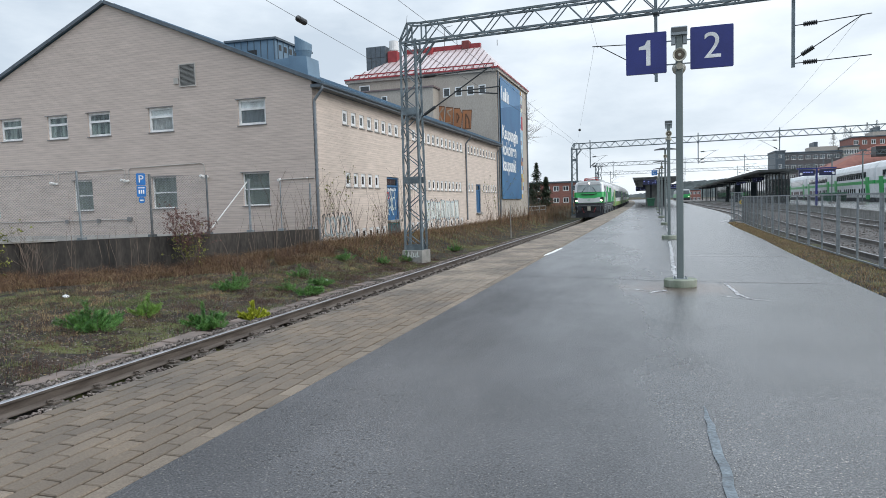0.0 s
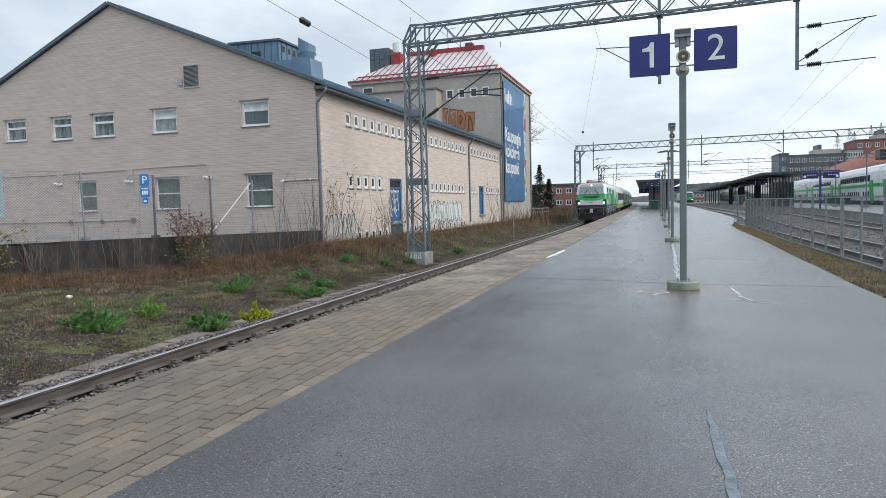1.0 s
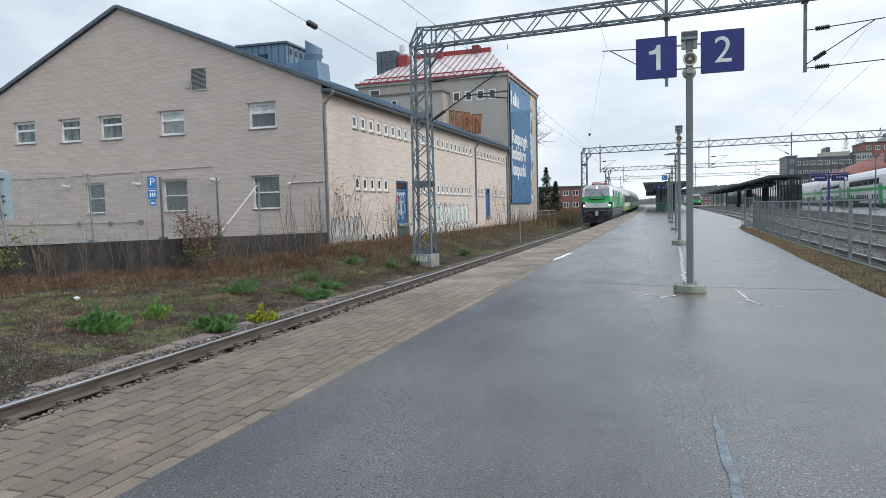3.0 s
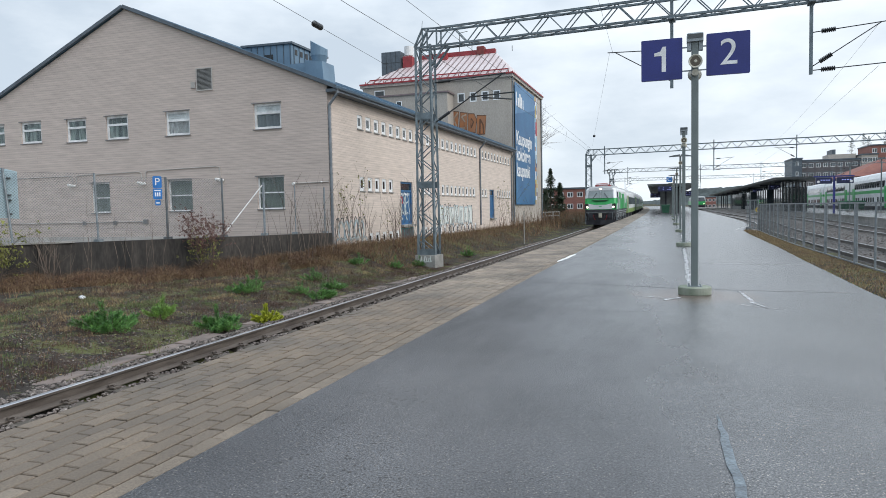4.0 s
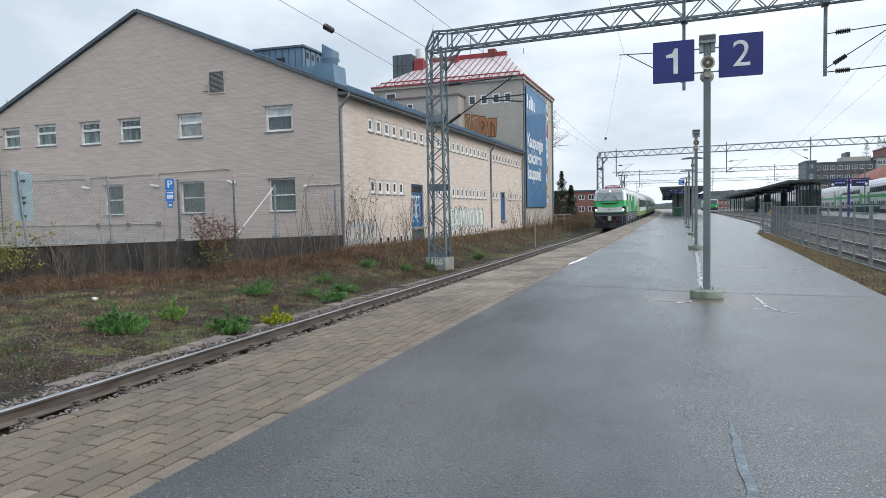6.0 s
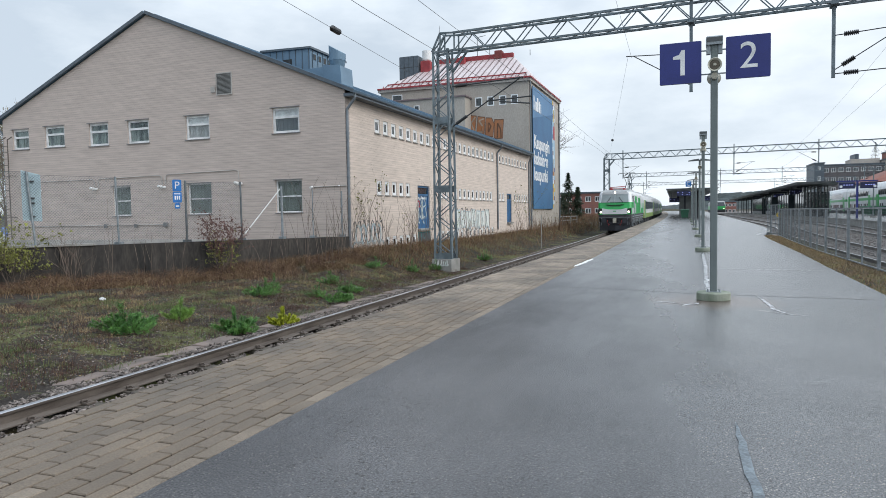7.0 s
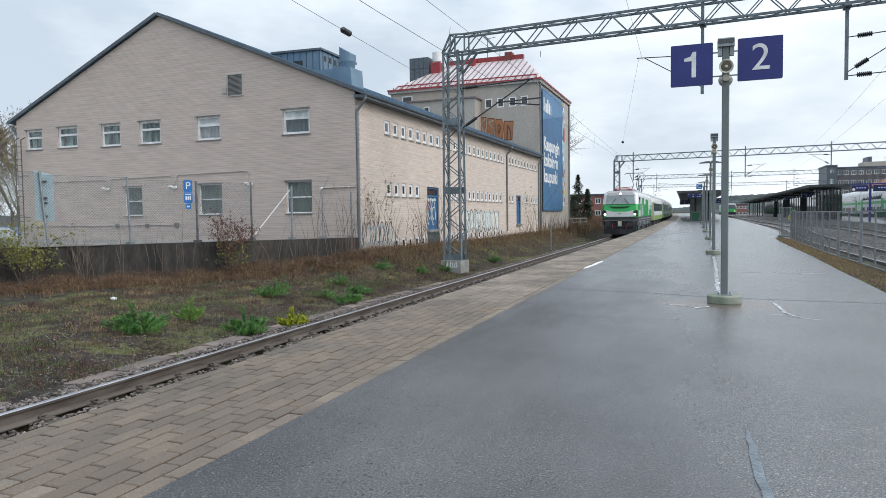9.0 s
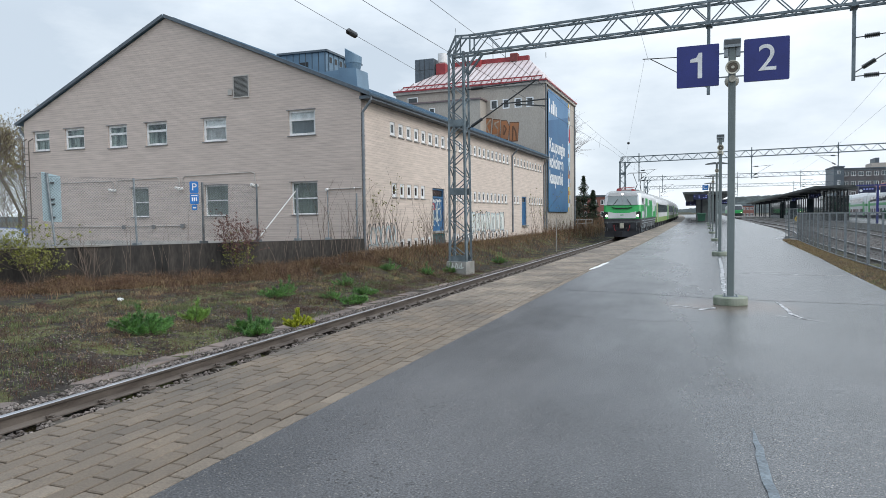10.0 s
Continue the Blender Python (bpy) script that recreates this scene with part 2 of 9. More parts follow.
    side = n.new("ShaderNodeMapRange")
    side.inputs["From Min"].default_value, side.inputs["From Max"].default_value = -2.6, 2.2
    side.inputs["To Min"].default_value, side.inputs["To Max"].default_value = -0.14, 0.42
    l.new(sep.outputs["X"], side.inputs["Value"])
    add = n.new("ShaderNodeMath")
    l.new(patch.outputs["Fac"], add.inputs[0])
    l.new(side.outputs["Result"], add.inputs[1])
    beyond = n.new("ShaderNodeMapRange")
    beyond.inputs["From Min"].default_value, beyond.inputs["From Max"].default_value = 6.0, 26.0
    beyond.inputs["To Min"].default_value, beyond.inputs["To Max"].default_value = 0.0, 0.22
    l.new(sep.outputs["Y"], beyond.inputs["Value"])
    add_y = n.new("ShaderNodeMath")
    l.new(add.outputs[0], add_y.inputs[0])
    l.new(beyond.outputs["Result"], add_y.inputs[1])
    add = add_y
    wet = n.new("ShaderNodeMapRange")
    wet.inputs["From Min"].default_value, wet.inputs["From Max"].default_value = 0.30, 0.76
    wet.inputs["To Min"].default_value, wet.inputs["To Max"].default_value = 0.0, 1.0
    l.new(add.outputs[0], wet.inputs["Value"])
    rr = n.new("ShaderNodeMapRange")
    rr.inputs["To Min"].default_value, rr.inputs["To Max"].default_value = 0.44, 0.24
    l.new(wet.outputs["Result"], rr.inputs["Value"])
    l.new(rr.outputs["Result"], p.inputs["Roughness"])
    gloss = n.new("ShaderNodeMapRange")
    gloss.inputs["To Min"].default_value, gloss.inputs["To Max"].default_value = 0.22, 0.95
    l.new(wet.outputs["Result"], gloss.inputs["Value"])
    l.new(gloss.outputs["Result"], p.inputs["Specular IOR Level"])
    l.new(mix.outputs["Result"], p.inputs["Base Color"])
    fine = n.new("ShaderNodeTexNoise")
    fine.inputs["Scale"].default_value, fine.inputs["Detail"].default_value = 110, 4
    l.new(co.outputs["Object"], fine.inputs["Vector"])
    bs = n.new("ShaderNodeMapRange")
    bs.inputs["To Min"].default_value, bs.inputs["To Max"].default_value = 0.9, 0.25
    l.new(wet.outputs["Result"], bs.inputs["Value"])
    b = n.new("ShaderNodeBump")
    b.inputs["Distance"].default_value = 0.014
    l.new(bs.outputs["Result"], b.inputs["Strength"])
    l.new(fine.outputs["Fac"], b.inputs["Height"])
    l.new(b.outputs["Normal"], p.inputs["Normal"])
    return m


def rough_ground():
    """Gravelly waste ground with moss, thin grass and dead stalks."""
    m = material("waste_ground", (0.040, 0.032, 0.027), rough=0.95, second=(0.020, 0.017, 0.015), scale=1.6, fine=42, fine_amount=0.65, bump=0.9,
                 bump_scale=16, spec=0.2)
    n, l = m.node_tree.nodes, m.node_tree.links
    p = n["Principled BSDF"]
    base = p.inputs["Base Color"].links[0].from_socket
    co = n.new("ShaderNodeTexCoord")
    for scale, lo, hi, colour, amount in ((0.75, 0.52, 0.57, (0.105, 0.112, 0.040), 0.85), (0.5, 0.56, 0.66, (0.085, 0.048, 0.028), 0.6),
                                          (4.0, 0.53, 0.62, (0.082, 0.092, 0.03), 0.65), (3.0, 0.56, 0.64, (0.022, 0.018, 0.016), 0.8), (18.0, 0.60, 0.64, (0.26, 0.235, 0.21), 0.8)):
        t = n.new("ShaderNodeTexNoise")
        t.inputs["Scale"].default_value, t.inputs["Detail"].default_value = scale, 7
        t.inputs["Roughness"].default_value = 0.7
        l.new(co.outputs["Object"], t.inputs["Vector"])
        r = n.new("ShaderNodeMapRange")
        r.inputs["From Min"].default_value, r.inputs["From Max"].default_value = lo, hi
        r.inputs["To Max"].default_value = amount
        l.new(t.outputs["Fac"], r.inputs["Value"])
        mx = n.new("ShaderNodeMix")
        mx.data_type = "RGBA"
        l.new(r.outputs["Result"], mx.inputs["Factor"])
        l.new(base, mx.inputs["A"])
        mx.inputs["B"].default_value = (*colour, 1)
        base = mx.outputs["Result"]
    l.new(base, p.inputs["Base Color"])
    return m


M = {}
M["asphalt"] = wet_asphalt()
M["ground"] = rough_ground()
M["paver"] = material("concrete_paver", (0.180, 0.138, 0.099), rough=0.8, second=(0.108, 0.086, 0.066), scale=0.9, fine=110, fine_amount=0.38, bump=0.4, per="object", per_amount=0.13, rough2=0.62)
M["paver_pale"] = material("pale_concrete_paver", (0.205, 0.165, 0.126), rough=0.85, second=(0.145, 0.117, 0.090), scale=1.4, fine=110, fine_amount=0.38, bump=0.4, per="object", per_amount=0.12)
# same pavers further off, base colour raised to paint in their wet grazing sheen
M["paver_far_sheen"] = material("concrete_paver_far_sheen", (0.245, 0.195, 0.145), rough=0.6, second=(0.108, 0.086, 0.066), scale=0.9, fine=110, fine_amount=0.38, bump=0.4, per="island", per_amount=0.15, rough2=0.62)
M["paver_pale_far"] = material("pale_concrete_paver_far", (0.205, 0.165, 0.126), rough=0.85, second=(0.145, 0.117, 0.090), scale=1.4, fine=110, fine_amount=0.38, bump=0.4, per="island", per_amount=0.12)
M["joint"] = material("paver_joint_sand", (0.022, 0.02, 0.017), rough=0.95, bump=0.4)
M["concrete"] = material("weathered_concrete", (0.33, 0.32, 0.30), rough=0.85, second=(0.21, 0.205, 0.19), scale=2.0, bump=0.4)
M["dark_concrete"] = material("damp_dark_concrete", (0.060, 0.051, 0.044), rough=0.8, second=(0.016, 0.015, 0.014), scale=1.6, fine=12, fine_amount=0.3, bump=0.5, stretch=(1.5, 1.5, 0.4))
M["mossy_concrete"] = material("mossy_concrete", (0.27, 0.29, 0.24), rough=0.85, second=(0.16, 0.19, 0.14), scale=5, bump=0.4)
M["rail"] = material("rail_side_rust", (0.165, 0.138, 0.118), rough=0.55, second=(0.085, 0.068, 0.058), scale=3, metal=0.3, bump=0.3, stretch=(3, 0.5, 3))
M["rail_head"] = material("polished_rail_head", (0.50, 0.50, 0.52), rough=0.3, metal=0.9, second=(0.36, 0.36, 0.38), scale=2, bump=0.05)
M["sleeper"] = material("sleeper_wood", (0.10, 0.085, 0.07), rough=0.9, bump=0.6, stretch=(0.5, 4, 4))
M["ballast"] = material("ballast_stone", (0.20, 0.172, 0.155), rough=0.85, second=(0.085, 0.068, 0.062), scale=6, fine=60, fine_amount=0.3, bump=0.4, per="island", per_amount=0.5)
M["slab"] = material("old_red_slab", (0.20, 0.155, 0.135), rough=0.9, second=(0.11, 0.09, 0.08), scale=3, bump=0.5, per="object", per_amount=0.2)
M["galv"] = material("galvanised_steel", (0.30, 0.33, 0.35), rough=0.5, metal=0.5, second=(0.20, 0.225, 0.24), scale=6, bump=0.1)
M["galv_dark"] = material("weathered_galvanised_steel", (0.17, 0.185, 0.195), rough=0.55, metal=0.5, second=(0.10, 0.11, 0.115), scale=5, bump=0.1)
M["mast"] = material("lattice_mast_steel", (0.19, 0.235, 0.26), rough=0.6, metal=0.3, second=(0.11, 0.135, 0.15), scale=3, bump=0.2)
M["pole"] = material("grey_green_pole_paint", (0.155, 0.185, 0.185), rough=0.45, second=(0.125, 0.15, 0.15), scale=2, bump=0.05)
M["wire"] = material("catenary_wire", (0.08, 0.085, 0.09), rough=0.5, metal=0.6, bump=0)
M["insulator"] = material("dark_insulator", (0.03, 0.032, 0.035), rough=0.4, bump=0)
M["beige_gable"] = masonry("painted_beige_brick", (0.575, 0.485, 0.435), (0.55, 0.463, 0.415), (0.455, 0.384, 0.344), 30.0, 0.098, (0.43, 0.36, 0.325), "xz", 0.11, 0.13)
# same brick paint, lightened: the track side's stronger daylight is put into the colour
M["beige_lit_tone"] = masonry("painted_beige_brick_lit_tone", (0.655, 0.555, 0.485), (0.625, 0.53, 0.46), (0.575, 0.485, 0.423), 30.0, 0.098, (0.42, 0.345, 0.295), "yz", 0.11, 0.12)
M["plinth"] = material("pale_plinth_render", (0.50, 0.47, 0.44), rough=0.85, second=(0.38, 0.36, 0.34), scale=1.2, bump=0.2)
M["tower_render"] = material("grey_beige_render", (0.43, 0.385, 0.335), rough=0.85, second=(0.36, 0.32, 0.28), scale=0.5, fine=20, bump=0.15, stretch=(1, 1, 0.4))
M["tower_trim"] = material("pale_cornice", (0.46, 0.42, 0.38), rough=0.8, bump=0.1)
M["roof_blue"] = material("blue_grey_sheet_metal", (0.15, 0.235, 0.315), rough=0.4, metal=0.3, second=(0.12, 0.19, 0.26), scale=1.2, bump=0.05)
M["roof_edge"] = material("dark_roof_edge", (0.11, 0.135, 0.16), rough=0.5, metal=0.2, bump=0.05)
# red roof sheet; the sky's reflection on it is painted in as pale pink
M["roof_red"] = material("red_sheet_roof_sky_sheen", (0.50, 0.40, 0.40), rough=0.4, second=(0.56, 0.49, 0.49), scale=0.6, fine=12, bump=0.05)
M["seam_red"] = material("grey_red_roof_seam", (0.20, 0.15, 0.15), rough=0.5, bump=0)
M["red"] = material("red_painted_metal", (0.33, 0.040, 0.045), rough=0.5, second=(0.25, 0.03, 0.035), scale=2, bump=0.05)
M["chimney_red"] = material("dull_red_chimney", (0.22, 0.05, 0.045), rough=0.7, bump=0.05)
M["white_frame"] = material("white_window_paint", (0.82, 0.83, 0.83), rough=0.5, second=(0.62, 0.63, 0.63), scale=4, bump=0.05)
M["glass"] = clear_glass("window_glass", (0.95, 0.98, 0.97))
# windscreen grey raised so the base colour carries the reflected sky
M["cab_glass_sky_sheen"] = material("cab_glass_sky_sheen", (0.24, 0.28, 0.28), rough=0.1, second=(0.17, 0.20, 0.205), scale=0.8, bump=0, spec=0.6)
M["dark_glass"] = material("dark_glazing", (0.035, 0.045, 0.05), rough=0.06, second=(0.02, 0.026, 0.03), scale=0.8, bump=0, spec=0.8)
M["blind"] = material("pale_curtain", (0.50, 0.61, 0.58), rough=0.9, second=(0.15, 0.21, 0.21), scale=1.3, bump=0.1, stretch=(3, 1, 0.6), lo=0.4, hi=0.56)
M["slate_blind"] = material("slate_grey_blind", (0.26, 0.32, 0.36), rough=0.8, second=(0.21, 0.26, 0.30), scale=1.0, bump=0.05)
M["blind_green"] = material("grey_green_blind", (0.27, 0.33, 0.29), rough=0.8, second=(0.21, 0.26, 0.23), scale=1.4, bump=0.1)
M["white_blind"] = material("white_roller_blind", (0.88, 0.90, 0.92), rough=0.85, bump=0.05)
M["louvre"] = material("grey_louvre", (0.20, 0.20, 0.19), rough=0.6, bump=0.05)
M["sheet_grey"] = material("sheet_metal_sill", (0.25, 0.25, 0.25), rough=0.45, metal=0.4, bump=0.05)
M["downpipe"] = material("painted_downpipe", (0.20, 0.225, 0.25), rough=0.45, metal=0.2, bump=0.05)
M["blue_door"] = material("blue_steel_door", (0.03, 0.13, 0.28), rough=0.5, second=(0.02, 0.095, 0.21), scale=2, bump=0.08)
M["banner"] = material("blue_banner_cloth", (0.035, 0.135, 0.27), rough=0.55, second=(0.028, 0.10, 0.215), scale=0.35, bump=0.1)
M["banner_top"] = material("faded_banner_cloth", (0.10, 0.22, 0.38), rough=0.55, second=(0.07, 0.175, 0.32), scale=0.4, bump=0.1)
M["banner_light"] = material("pale_banner_cloth", (0.42, 0.54, 0.62), rough=0.6, second=(0.25, 0.40, 0.52), scale=0.5, bump=0.05)
M["white_print"] = material("white_print", (0.80, 0.81, 0.82), rough=0.6, bump=0)
M["sign_blue"] = material("deep_blue_sign", (0.02, 0.03, 0.19), rough=0.4, second=(0.016, 0.024, 0.155), scale=2, bump=0)
M["display_blue"] = material("dark_display_blue", (0.010, 0.014, 0.06), rough=0.35, second=(0.008, 0.012, 0.05), scale=2, bump=0)
M["road_sign_blue"] = material("road_sign_blue", (0.015, 0.17, 0.50), rough=0.35, bump=0)
M["pale_board"] = material("pale_blue_board", (0.40, 0.52, 0.56), rough=0.5, second=(0.34, 0.45, 0.50), scale=1.5, bump=0.05)
M["white_paint"] = material("white_paint", (0.78, 0.78, 0.77), rough=0.6, second=(0.62, 0.62, 0.61), scale=3, bump=0.05)
M["horn"] = material("cream_horn", (0.52, 0.50, 0.42), rough=0.4, bump=0)
M["horn_dark"] = material("horn_inside", (0.10, 0.08, 0.055), rough=0.5, bump=0)
M["dark"] = material("black_plastic", (0.02, 0.021, 0.023), rough=0.45, bump=0)
M["graf_white"] = material("pale_spray_paint", (0.68, 0.69, 0.66), rough=0.75, second=(0.52, 0.57, 0.54), scale=3, bump=0)
M["graf_teal"] = material("teal_spray_paint", (0.05, 0.24, 0.23), rough=0.7, second=(0.03, 0.15, 0.17), scale=4, bump=0)
M["graf_orange"] = material("orange_spray_paint", (0.40, 0.155, 0.06), rough=0.75, second=(0.30, 0.15, 0.085), scale=2, bump=0)
M["graf_rust"] = material("rust_brown_spray_paint", (0.16, 0.075, 0.04), rough=0.75, bump=0)
M["graf_pale_orange"] = material("faded_spray_paint", (0.42, 0.33, 0.25), rough=0.8, bump=0)
M["graf_blue"] = material("pale_blue_spray_paint", (0.34, 0.45, 0.50), rough=0.75, second=(0.46, 0.46, 0.43), scale=3, bump=0)
M["graf_red"] = material("red_spray_paint", (0.45, 0.05, 0.07), rough=0.7, bump=0)
M["tar"] = material("wet_bitumen_fill", (0.15, 0.185, 0.21), rough=0.4, second=(0.075, 0.09, 0.105), scale=9, fine=70, fine_amount=0.4, bump=0.8, bump_scale=30)
M["graf_outline"] = material("dark_spray_paint", (0.07, 0.08, 0.09), rough=0.7, bump=0)
M["needles_light"] = material("yellowish_pine_needles", (0.20, 0.33, 0.06), rough=0.55, second=(0.12, 0.24, 0.05), scale=5, bump=0, per="island", per_amount=0.45)
M["needles"] = material("young_pine_needles", (0.112, 0.25, 0.05), rough=0.55, second=(0.05, 0.145, 0.036), scale=5, bump=0, per="island", per_amount=0.4)
M["yellow_leaf"] = material("yellow_green_leaves", (0.46, 0.48, 0.04), rough=0.6, second=(0.32, 0.36, 0.035), scale=6, bump=0, per="island", per_amount=0.35)
M["green_blade"] = material("fresh_grass_blade", (0.085, 0.13, 0.045), rough=0.7, second=(0.13, 0.13, 0.05), scale=2, bump=0, per="island", per_amount=0.5)
M["dead_grass"] = material("dead_grass_stalk", (0.215, 0.135, 0.075), rough=0.9, second=(0.115, 0.062, 0.038), scale=0.9, bump=0, per="island", per_amount=0.5)
M["straw"] = material("pale_straw", (0.34, 0.25, 0.13), rough=0.9, second=(0.25, 0.18, 0.10), scale=1.5, bump=0, per="island", per_amount=0.4)
M["dark_stalk"] = material("dark_dead_stalk", (0.10, 0.055, 0.038), rough=0.9, second=(0.055, 0.033, 0.025), scale=1.2, bump=0, per="island", per_amount=0.4)
M["leaf_litter"] = material("dead_leaf_litter", (0.13, 0.085, 0.055), rough=0.9, second=(0.06, 0.042, 0.03), scale=1.2, bump=0, per="island", per_amount=0.6)
M["twig"] = material("bare_twig", (0.15, 0.115, 0.09), rough=0.85, second=(0.10, 0.075, 0.06), scale=4, bump=0.2, per="island", per_amount=0.3)
M["red_twig"] = material("reddish_twig_bud", (0.17, 0.09, 0.075), rough=0.85, bump=0, per="island", per_amount=0.3)
M["birch_leaf"] = material("brownish_spring_leaflet", (0.24, 0.20, 0.115), rough=0.8, second=(0.17, 0.15, 0.08), scale=0.4, bump=0, per="island", per_amount=0.4)
M["bud"] = material("spring_bud", (0.22, 0.23, 0.05), rough=0.7, bump=0, per="island", per_amount=0.3)
M["conifer"] = material("spruce_needles", (0.035, 0.06, 0.028), rough=0.8, second=(0.022, 0.04, 0.02), scale=1, bump=0, per="island", per_amount=0.4)
# woods greyed and lightened: the haze of distance is in the base colour
M["hill"] = material("distant_woods_hazed", (0.078, 0.093, 0.095), rough=1.0, second=(0.046, 0.056, 0.056), scale=0.03, fine=0.22, fine_amount=0.5, bump=0, spec=0.1)
M["loco_green"] = material("locomotive_green", (0.02, 0.36, 0.085), rough=0.3, second=(0.018, 0.32, 0.075), scale=1, bump=0)
M["loco_white"] = material("locomotive_white", (0.70, 0.71, 0.72), rough=0.35, second=(0.60, 0.61, 0.62), scale=0.8, bump=0)
M["loco_grey"] = material("locomotive_roof_grey", (0.36, 0.37, 0.37), rough=0.5, second=(0.28, 0.29, 0.29), scale=1.5, bump=0)
M["underframe"] = material("underframe_grime", (0.065, 0.068, 0.075), rough=0.7, second=(0.035, 0.035, 0.04), scale=2, bump=0.2)
M["dark_steel"] = material("blue_black_steel", (0.03, 0.034, 0.044), rough=0.45, second=(0.018, 0.02, 0.026), scale=2, bump=0.1)
M["coach_yellow"] = material("coach_pale_yellow", (0.62, 0.60, 0.36), rough=0.4, bump=0)
M["coach_lime"] = material("coach_yellow_green", (0.28, 0.42, 0.12), rough=0.4, bump=0)
M["lamp_glow"] = glowing("headlight_glow", (1.0, 0.90, 0.70), 4.5)
M["screen_text"] = glowing("display_text", (0.4, 0.45, 1.0), 0.12)
M["green_bin"] = material("green_plastic_bin", (0.02, 0.10, 0.055), rough=0.45, bump=0)
M["yellow"] = material("yellow_sign_face", (0.62, 0.42, 0.03), rough=0.5, bump=0)
M["brown_flats"] = masonry("brown_brick_flats", (0.14, 0.135, 0.145), (0.12, 0.112, 0.118), (0.12, 0.10, 0.10), 0.6, 0.3, (0.11, 0.09, 0.09), "xz")
M["red_flats"] = masonry("red_brick_flats", (0.30, 0.13, 0.10), (0.26, 0.11, 0.09), (0.26, 0.13, 0.11), 0.6, 0.3, (0.22, 0.12, 0.10), "xz")
M["cream_flats"] = material("cream_render", (0.50, 0.45, 0.40), rough=0.8, bump=0)
M["tile_roof"] = material("red_tile_roof", (0.25, 0.105, 0.08), rough=0.9, second=(0.20, 0.08, 0.065), scale=1, bump=0)
M["canopy"] = material("canopy_sheet", (0.19, 0.20, 0.20), rough=0.5, second=(0.10, 0.11, 0.11), scale=1, bump=0.05)
M["car_blue"] = material("blue_car_paint", (0.03, 0.10, 0.30), rough=0.25, bump=0)
M["car_silver"] = material("silver_car_paint", (0.42, 0.43, 0.44), rough=0.3, metal=0.5, bump=0)
M["tyre"] = material("tyre_rubber", (0.025, 0.025, 0.026), rough=0.8, bump=0)
M["litter"] = material("white_litter", (0.75, 0.76, 0.78), rough=0.5, bump=0.1)
M["repair"] = material("bitumen_crack_fill", (0.035, 0.036, 0.04), rough=0.4, second=(0.085, 0.088, 0.095), scale=9, bump=0.5, bump_scale=30)
# worn markings and scrapes; also paints bright glare on the wet asphalt
M["chalk_and_glare"] = material("worn_white_marking_and_glare", (0.58, 0.59, 0.61), rough=0.4, second=(0.085, 0.087, 0.092), scale=9, fine=60, fine_amount=0.4, bump=0.2, lo=0.42, hi=0.60)

# ---------------------------------------------------------------- mesh helpers


def link(name, bm, mat, parent=None, label="", smooth=False):
    me = bpy.data.meshes.new(name)
    bm.to_mesh(me)
    bm.free()
    for one in (mat if isinstance(mat, (list, tuple)) else [mat]):
        me.materials.append(one)
    if smooth:
        for f in me.polygons:
            f.use_smooth = True
    ob = new(name, me)
    if parent is not None:
        ob.parent = parent
    if label:
        ob["label"] = label
    return ob


def part(name, bm, mat, parent, label="", smooth=False):
    return link(name, bm, mat, parent, label, smooth)


def again(ob, name, parent, m):
    """Another piece on the same mesh."""
    o = new(name, ob.data)
    o.parent = parent
    o.matrix_basis = m
    return o


def thing(name, label, category, m=None, group="", kind=""):
    ob = new(name)
    ob.empty_display_size = 0.2
    if m is not None:
        ob.matrix_basis = m
    return tagged(ob, label, category, group, kind)


def quads(bm, pts, faces):
    vs = [bm.verts.new(p) for p in pts]
    for f in faces:
        bm.faces.new([vs[i] for i in f])
    return vs


BOX = [(0, 3, 2, 1), (4, 5, 6, 7), (0, 1, 5, 4), (1, 2, 6, 5), (2, 3, 7, 6), (3, 0, 4, 7)]


def box(bm, x0, x1, y0, y1, z0, z1):
    return quads(bm, [(x0, y0, z0), (x1, y0, z0), (x1, y1, z0), (x0, y1, z0), (x0, y0, z1), (x1, y0, z1), (x1, y1, z1), (x0, y1, z1)], BOX)


def bevelled(bm, x0, x1, y0, y1, z0, z1, b):
    """A box whose upper edges are chamfered by b."""
    pts = [(x0, y0, z0), (x1, y0, z0), (x1, y1, z0), (x0, y1, z0), (x0, y0, z1 - b), (x1, y0, z1 - b), (x1, y1, z1 - b), (x0, y1, z1 - b),
           (x0 + b, y0 + b, z1), (x1 - b, y0 + b, z1), (x1 - b, y1 - b, z1), (x0 + b, y1 - b, z1)]
    quads(bm, pts, [(0, 3, 2, 1), (0, 1, 5, 4), (1, 2, 6, 5), (2, 3, 7, 6), (3, 0, 4, 7), (4, 5, 9, 8), (5, 6, 10, 9), (6, 7, 11, 10), (7, 4, 8, 11), (8, 9, 10, 11)])


def beam(bm, a, b, w, h=None):
    """A straight bar of rectangular section from a to b."""
    a, b, h = Vector(a), Vector(b), h or w
    d = (b - a).normalized()
    s = d.cross(Vector((0, 0, 1)))
    s = s.normalized() if s.length > 1e-4 else Vector((1, 0, 0))
    u = s.cross(d).normalized()
    pts = [p + s * (i * w / 2) + u * (j * h / 2) for p in (a, b) for i, j in ((-1, -1), (1, -1), (1, 1), (-1, 1))]
    quads(bm, pts, BOX)


